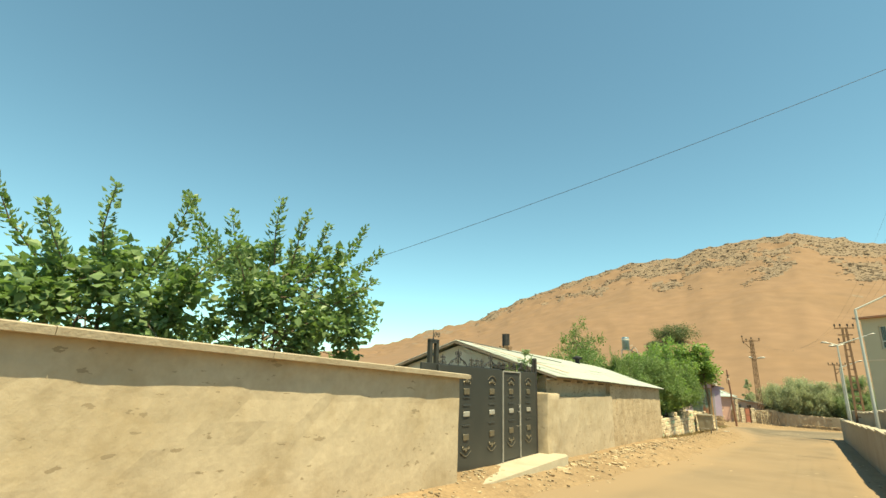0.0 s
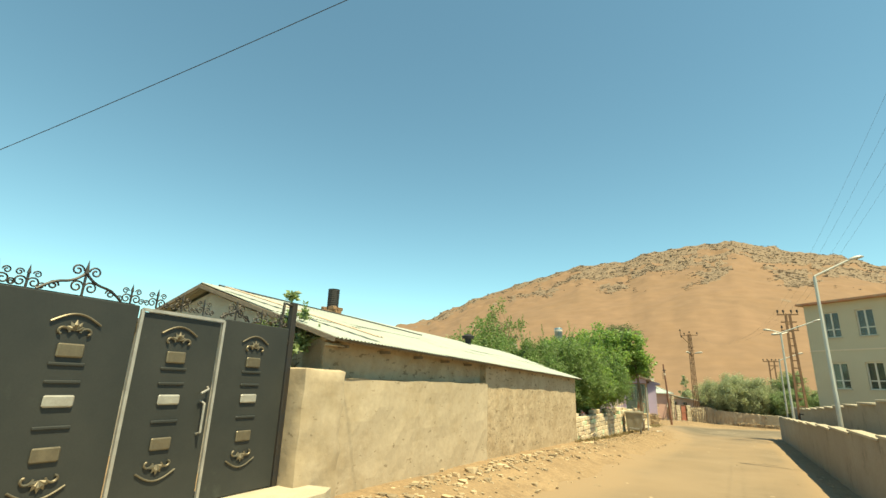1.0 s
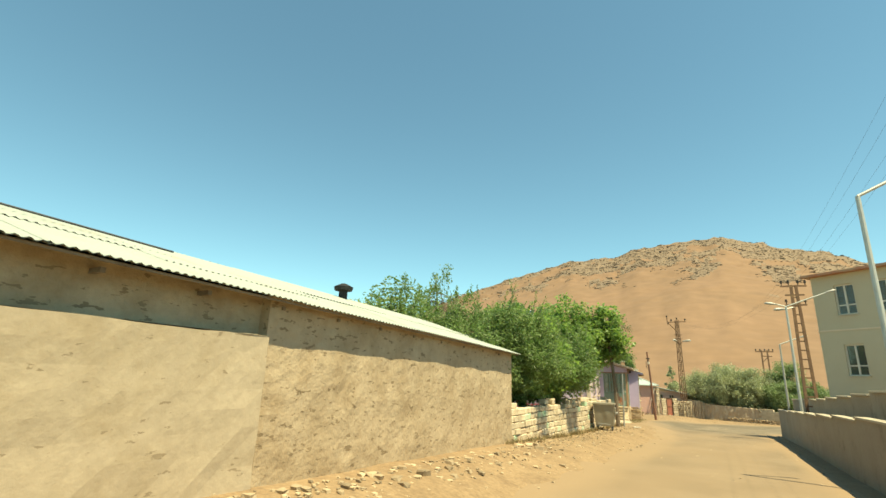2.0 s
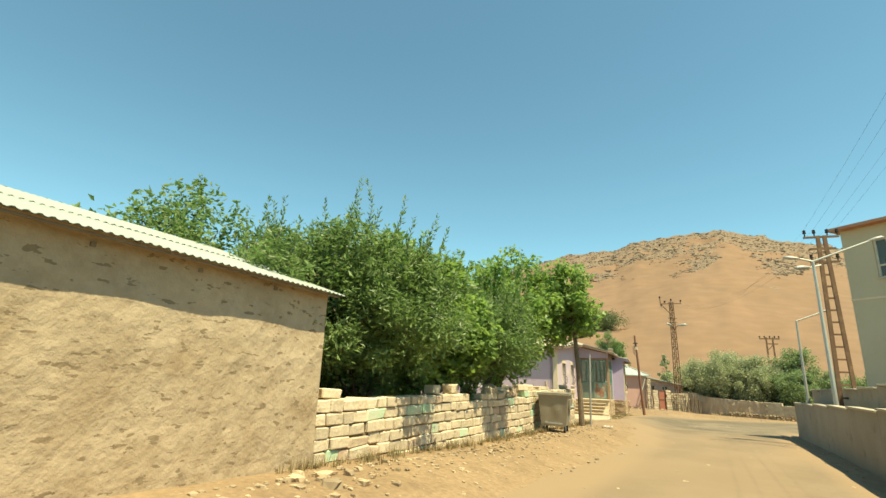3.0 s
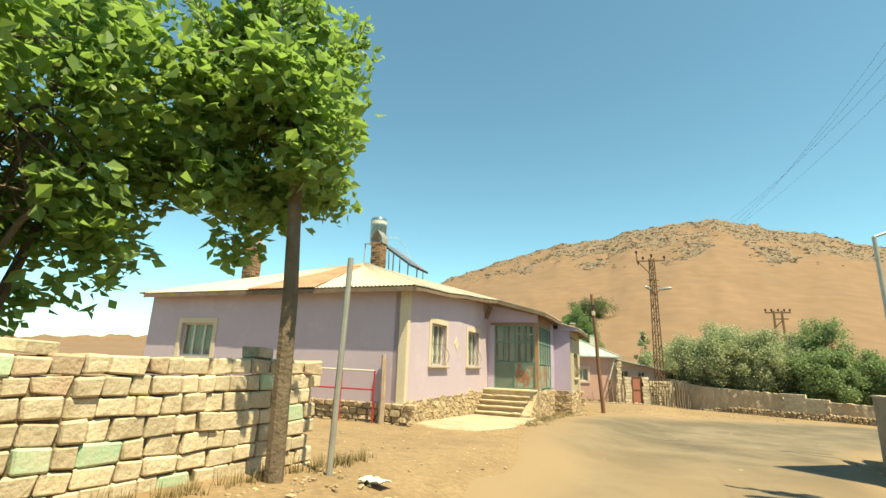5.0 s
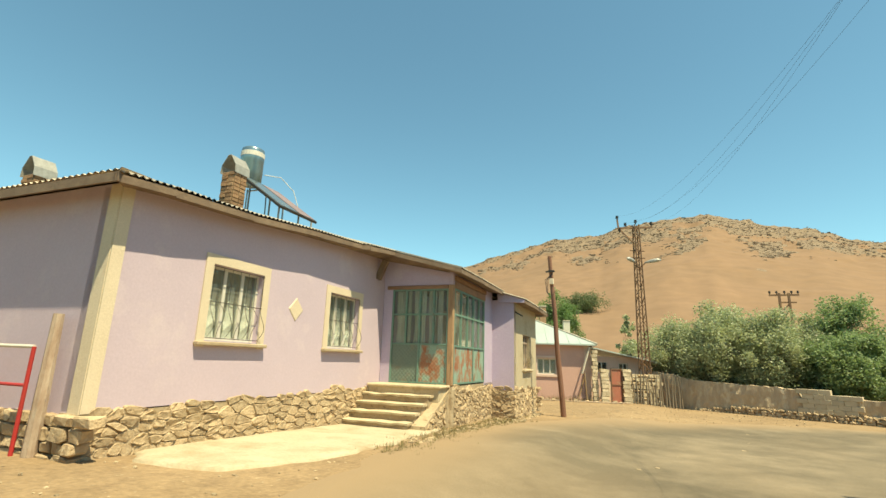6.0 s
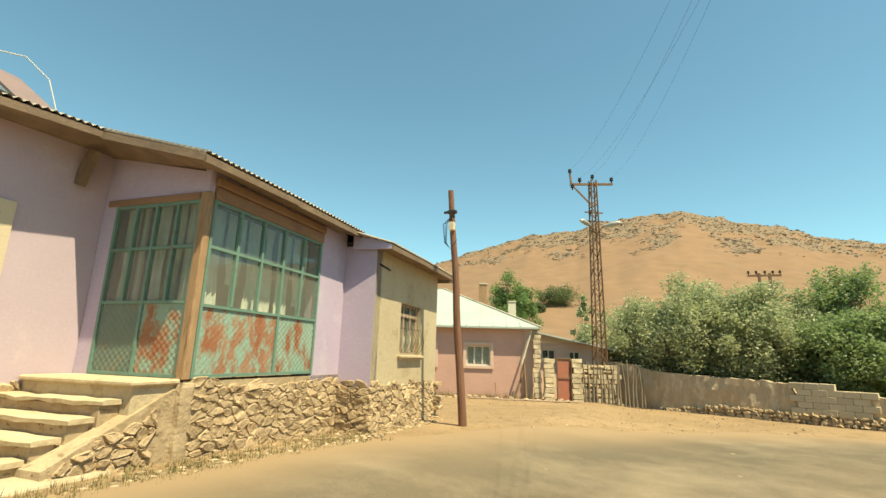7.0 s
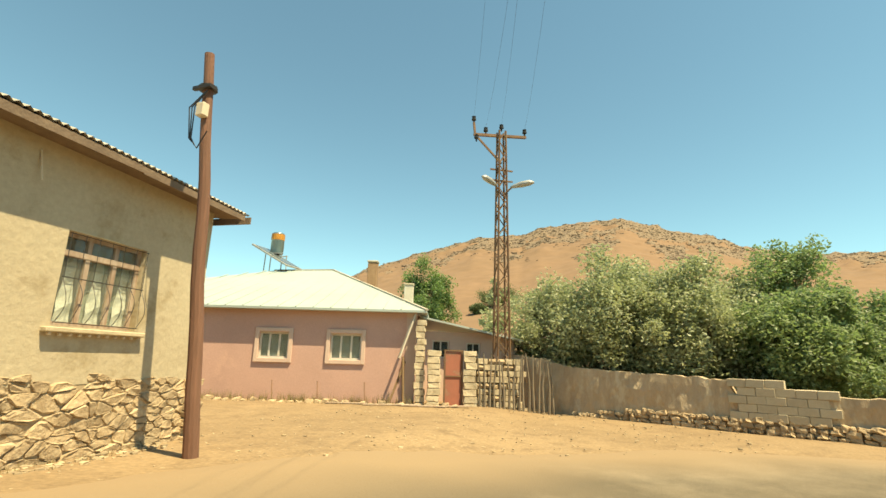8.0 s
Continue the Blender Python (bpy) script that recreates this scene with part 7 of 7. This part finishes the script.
cheek = part("step_cheek", Geo().add([(x, y, z) for x in (-0.45, -0.03) for y, z in ((-1.45, -1.3), (-1.45, -0.62), (-0.1, 0.05), (-0.03, 0.05), (-0.03, -1.3))],
                                     [(4, 3, 2, 1, 0), (5, 6, 7, 8, 9), (0, 1, 6, 5), (1, 2, 7, 6), (2, 3, 8, 7), (3, 4, 9, 8)]), MUD_ROUGH, house, "mud plastered rubble cheek of the steps")
rubble_face(cheek, Matrix.Translation((-0.028, -1.45, 0)), 1.15, lambda y: -0.66 + 0.48 * y, lambda y: gl(0.2, y - 1.45), rng, 0.14, 1.6, 0.012)
rest = part("end_rubble", Geo(), RUBBLE, house)
g = Geo()
z = 0.0
while z > -0.85:
    h = rng.uniform(0.1, 0.17)
    x = FV - 9.2
    while x < FV + 0.1:
        w = rng.uniform(0.14, 0.36)
        g.stone((x, -7.33 + rng.uniform(-0.02, 0.03), z - h), (x + w, -7.1, z), rng, 0.2, 0.6)
        x += w
    z -= h * 0.95
z = -0.1
while z > -1.1:
    h = rng.uniform(0.1, 0.18)
    x = -3.0
    while x < 0.72:
        w = rng.uniform(0.16, 0.36)
        g.stone((x, 7.1, z - h), (x + w, 7.34 + rng.uniform(-0.02, 0.03), z), rng, 0.2, 0.6)
        x += w
    z -= h * 0.95
rest.data = g.mesh("end_rubble", RUBBLE)
tagged(rest, "rubble stones of the end plinths", kind="stuff")

# ---- blocks and footing of the mud wall ----
blk = [Geo().box((-0.5, -0.5, -0.5), (0.5, 0.5, 0.5), None, 0.03).mesh("block", BLOCK)]
rng = random.Random(29)
for r in range(5):
    s = 6.42 + (0.2 if r % 2 else 0.0)
    z = -0.95 + r * 0.195
    while s < 8.3:
        if not (r == 4 and s > 7.25):
            piece("block", blk[0], fw, (s + 0.2, 0.06 + rng.uniform(-0.012, 0.012), z + 0.095), (0.394, 0.3, 0.19), (rng.gauss(0, 0.01), rng.gauss(0, 0.01), rng.gauss(0, 0.015)))
        s += 0.4
ft_st = unit_lumps(RUBBLE, 8, 9, "stone", 0.5, 0.24)
for r in range(3):
    s = 2.2 + 0.8 * r
    while s < 15.5:
        w = rng.uniform(0.1, 0.3)
        piece("stone", rng.choice(ft_st), fw, (s + w / 2, 0.02 + rng.uniform(-0.03, 0.02), -1.2 + r * 0.12 + rng.uniform(-0.02, 0.02)), (w * 1.05, 0.3, rng.uniform(0.1, 0.17)), (0, rng.gauss(0, 0.14), rng.gauss(0, 0.2)))
        s += w

# ---- beside the pink house ----
PMx = ph.matrix_basis
ash = unit_stones(LIME, 4, 12, 0.06, 0.88, "block")


def block_pier(m, w, d, z0, z1, label, seed):
    rng = random.Random(seed)
    t = thing("block_pier", m, label, "pier", "gate piers")
    part("core", Geo().box((-w / 2 + 0.04, -d / 2 + 0.04, z0), (w / 2 - 0.04, d / 2 - 0.04, z1)), JOINT, t)
    z = z0
    while z < z1:
        h = rng.uniform(0.16, 0.22)
        piece("block", rng.choice(ash), t, (rng.uniform(-0.03, 0.03), 0, z + h / 2), (w * rng.uniform(0.88, 1.05), d, h - 0.015), (0, rng.gauss(0, 0.03), rng.gauss(0, 0.05)))
        z += h
    return t


for x, y, w, z1 in ((0.18, -0.25, 0.3, 1.5), (0.62, -0.45, 0.42, 0.55), (1.75, -0.2, 0.42, 0.45)):
    block_pier(PMx @ pose(x, y, 0), w, 0.4, -1.35, z1, "rough white stone block pier beside the pink house", int(x * 100))
rg = thing("rusty_gate", PMx @ pose(0.95, -0.35, -1.2, 0, 0, 12), "faded rusty sheet-metal yard gate", "gate")
part("leaf", Geo().box((0, -0.02, 0.1), (0.55, 0.02, 1.75), None, 0.008), GATE_RED, rg)
part("frame", Geo().bar((0, -0.03, 0.05), (0, -0.03, 1.8), 0.05).bar((0.55, -0.03, 0.05), (0.55, -0.03, 1.8), 0.05).bar((0, -0.03, 1.78), (0.55, -0.03, 1.78), 0.05).bar((0, -0.03, 1.0), (0.55, -0.03, 1.0), 0.04), RUST, rg)
nb = thing("block_fence", PMx @ pose(1.95, -0.15, 0, 0, 0, 5), "patched stone block fence beside the mast", "wall")
part("core", Geo().box((0, 0.06, -1.4), (1.3, 0.24, 0.35)), JOINT, nb)
rng = random.Random(31)
for r in range(9):
    x = 0.0
    while x < 1.3:
        w = rng.uniform(0.2, 0.4)
        piece("block", rng.choice(ash + rub[:2]), nb, (x + w / 2, 0.1, -1.2 + r * 0.185), (w - 0.02, 0.3, 0.17), (0, rng.gauss(0, 0.03), rng.gauss(0, 0.04)))
        x += w
for k in range(17):
    x = 1.9 + k * 0.15
    t = thing("fence_stake", PMx @ pose(x, -0.35 + 0.05 * math.sin(k * 2), -1.35), "rough grey wooden fence stake", "stake", "fence stakes")
    part("stake", Geo().tube([(0, 0, 0), (0.03 * math.sin(k * 3), 0.02, 0.9), (0.09 * math.sin(k * 5), 0, 1.75 + 0.15 * math.sin(k * 7))], [0.04, 0.035, 0.02], 6), SHED_WOOD, t)
t = thing("leaning_board", PMx @ pose(-0.05, -0.08, 0), "pale weathered board leaning on the house corner", "board")
part("board", Geo().bar((0.02, -0.1, 1.68), (-0.42, -0.3, 0.3), 0.12, 0.05), WHITEWASH, t)
part("prop", Geo().bar((-0.3, -0.3, 0.35), (-0.22, -0.45, -1.2), 0.06), WOOD, t)
t = thing("leaning_pole", PMx @ pose(-0.75, -0.3, -1.15), "grey pole leaning on the pink wall", "pole")
part("pole", Geo().tube([(0, -0.2, 0), (0.45, 0.2, 1.35)], 0.035, 6), WOOD, t)
for x in (-4.3, -2.9, -1.45):
    t = thing("garden_stick", PMx @ pose(x, -0.35, -1.15), "thin reddish stick by the pink wall", "stick", "garden sticks")
    part("stick", Geo().tube([(0, 0, 0), (-0.06, 0.05, 0.7)], 0.018, 5), WOOD_RED, t)
g = Geo()
rng = random.Random(33)
for k in range(46):
    x = -11 + k * 0.27
    g.stone((x, -0.95, -1.3), (x + rng.uniform(0.15, 0.3), -0.7, -1.3 + rng.uniform(0.3, 0.42)), rng, 0.25, 0.55)
g.v = [tuple(PMx @ Vector(p)) for p in g.v]
tagged(part("edging_stones", g, RUBBLE), "loose edging stones before the pink house", "stones", kind="stuff")

# ---- loose stones, litter and dry grass ----
rng = random.Random(37)
g = Geo()
for k in range(4200):
    y = rng.uniform(-5, 63)
    band = rng.random()
    if band < 0.62:
        x = -3.55 - 0.035 * max(0, min(13, y - 6)) + abs(rng.gauss(0, 0.55))
    else:
        x = rng.uniform(-4.0, 2.9)
    s = rng.uniform(0.01, 0.04) * (1.8 if rng.random() < 0.06 else 1.0)
    if 4 < y < 20 and band < 0.5:
        s *= rng.choice((1, 1.4, 2.2))
    if y > 33:
        x = rng.uniform(-7, 3)
        s *= 0.75
    z = ground_z(x, y) + (0.035 if x > -2.3 else 0.0)
    g.stone((x - s, y - s * 0.8, z - s * 0.4), (x + s, y + s * 0.8, z + s * 0.6), rng, 0.3, 0.5)
for k in range(900):
    u = rng.uniform(-3.0, 7.0)
    p = HM @ Vector((0.12 + (0.95 - 0.1 * max(0, -u)) * rng.random() ** 0.7, u, 0))
    s = rng.uniform(0.012, 0.045)
    z = ground_z(p.x, p.y)
    g.stone((p.x - s, p.y - s, z - s * 0.4), (p.x + s, p.y + s * 1.3, z + s * 0.7), rng, 0.3, 0.5)
tagged(part("pebbles", g, GRAVEL), "scattered pebbles and rubble along the verge", "pebbles", kind="stuff")
g = Geo()


def tuft(x, y, z, h, n):
    for _ in range(n):
        a = rng.uniform(0, 2 * math.pi)
        d = Vector((math.cos(a), math.sin(a), 0))
        p = Vector((x, y, z)) + d * rng.random() * 0.08
        tip = p + d * h * 0.4 * rng.random() + Vector((0, 0, h * rng.uniform(0.5, 1)))
        s = d.cross(Vector((0, 0, 1))) * 0.006
        o = len(g.v)
        g.v += [tuple(p - s), tuple(p + s), tuple(tip)]
        g.f.append((o, o + 1, o + 2))


for _ in range(260):
    y = rng.uniform(19, 34)
    x = -4.28 + abs(rng.gauss(0, 0.12))
    tuft(x, y, ground_z(x, y), rng.uniform(0.08, 0.22), 12)
for _ in range(240):
    p = PMx @ Vector((rng.uniform(-11, 0), rng.uniform(-0.7, -0.1), 0))
    tuft(p.x, p.y, ground_z(p.x, p.y), rng.uniform(0.1, 0.4), 12)
for _ in range(420):
    p = HM @ Vector((rng.uniform(0.05, 0.75) if rng.random() < 0.8 else rng.uniform(0.7, 1.1), rng.uniform(-2.6, 6.0), 0))
    tuft(p.x, p.y, ground_z(p.x, p.y), rng.uniform(0.03, 0.11), 8)
tagged(part("dry_grass", g, DRYGRASS), "dry straw-coloured grass tufts at the wall feet", "grass", kind="stuff")

rng = random.Random(51)
g = Geo()
nx, ny = 8, 5
for j in range(ny + 1):
    for i in range(nx + 1):
        g.v.append((-0.16 + 0.32 * i / nx, -0.09 + 0.18 * j / ny, 0.012 + 0.035 * rng.random()))
g.f += [(j * (nx + 1) + i, j * (nx + 1) + i + 1, (j + 1) * (nx + 1) + i + 1, (j + 1) * (nx + 1) + i) for j in range(ny) for i in range(nx)]
g.add([(x, y, z - 0.014) for x, y, z in g.v], [f[::-1] for f in g.f])
rag = part("crumpled_bag", g, WHITE)
rag.location = (-3.3, 32.9, ground_z(-3.3, 32.9) + 0.02)
tagged(rag, "crumpled white plastic bag lying on the verge", "litter")

# ---- boards and weeds ----
for k, (x, y, L, yaw) in enumerate(((-0.55, -1.0, 1.7, 12), (0.35, -1.15, 1.3, -6), (1.2, -0.95, 1.1, 20), (-1.9, -0.9, 1.2, 3))):
    p = PMx @ Vector((x, y, 0))
    t = thing("fallen_board", pose(p.x, p.y, ground_z(p.x, p.y) + 0.02, 0, 0, 20 + yaw), "weathered grey board lying on the ground", "board", "fallen boards")
    part("board", Geo().box((-L / 2, -0.06, 0), (L / 2, 0.06, 0.035), None, 0.006), PALE_WOOD, t)
g = Geo()
rng = random.Random(81)
for _ in range(330):
    u = rng.uniform(-4.5, 3.0)
    p = HM @ Vector((0.35 + 0.28 * max(0, u * 0.4) + 0.34 * rng.gauss(0, 1) + (0.35 if u < -1.5 else 0.2), u, 0))
    tuft(p.x, p.y, ground_z(p.x, p.y), rng.uniform(0.03, 0.12), 9)
tagged(part("weeds", g, WEEDS), "low dusty green weeds along the road edge", "weeds", kind="stuff")
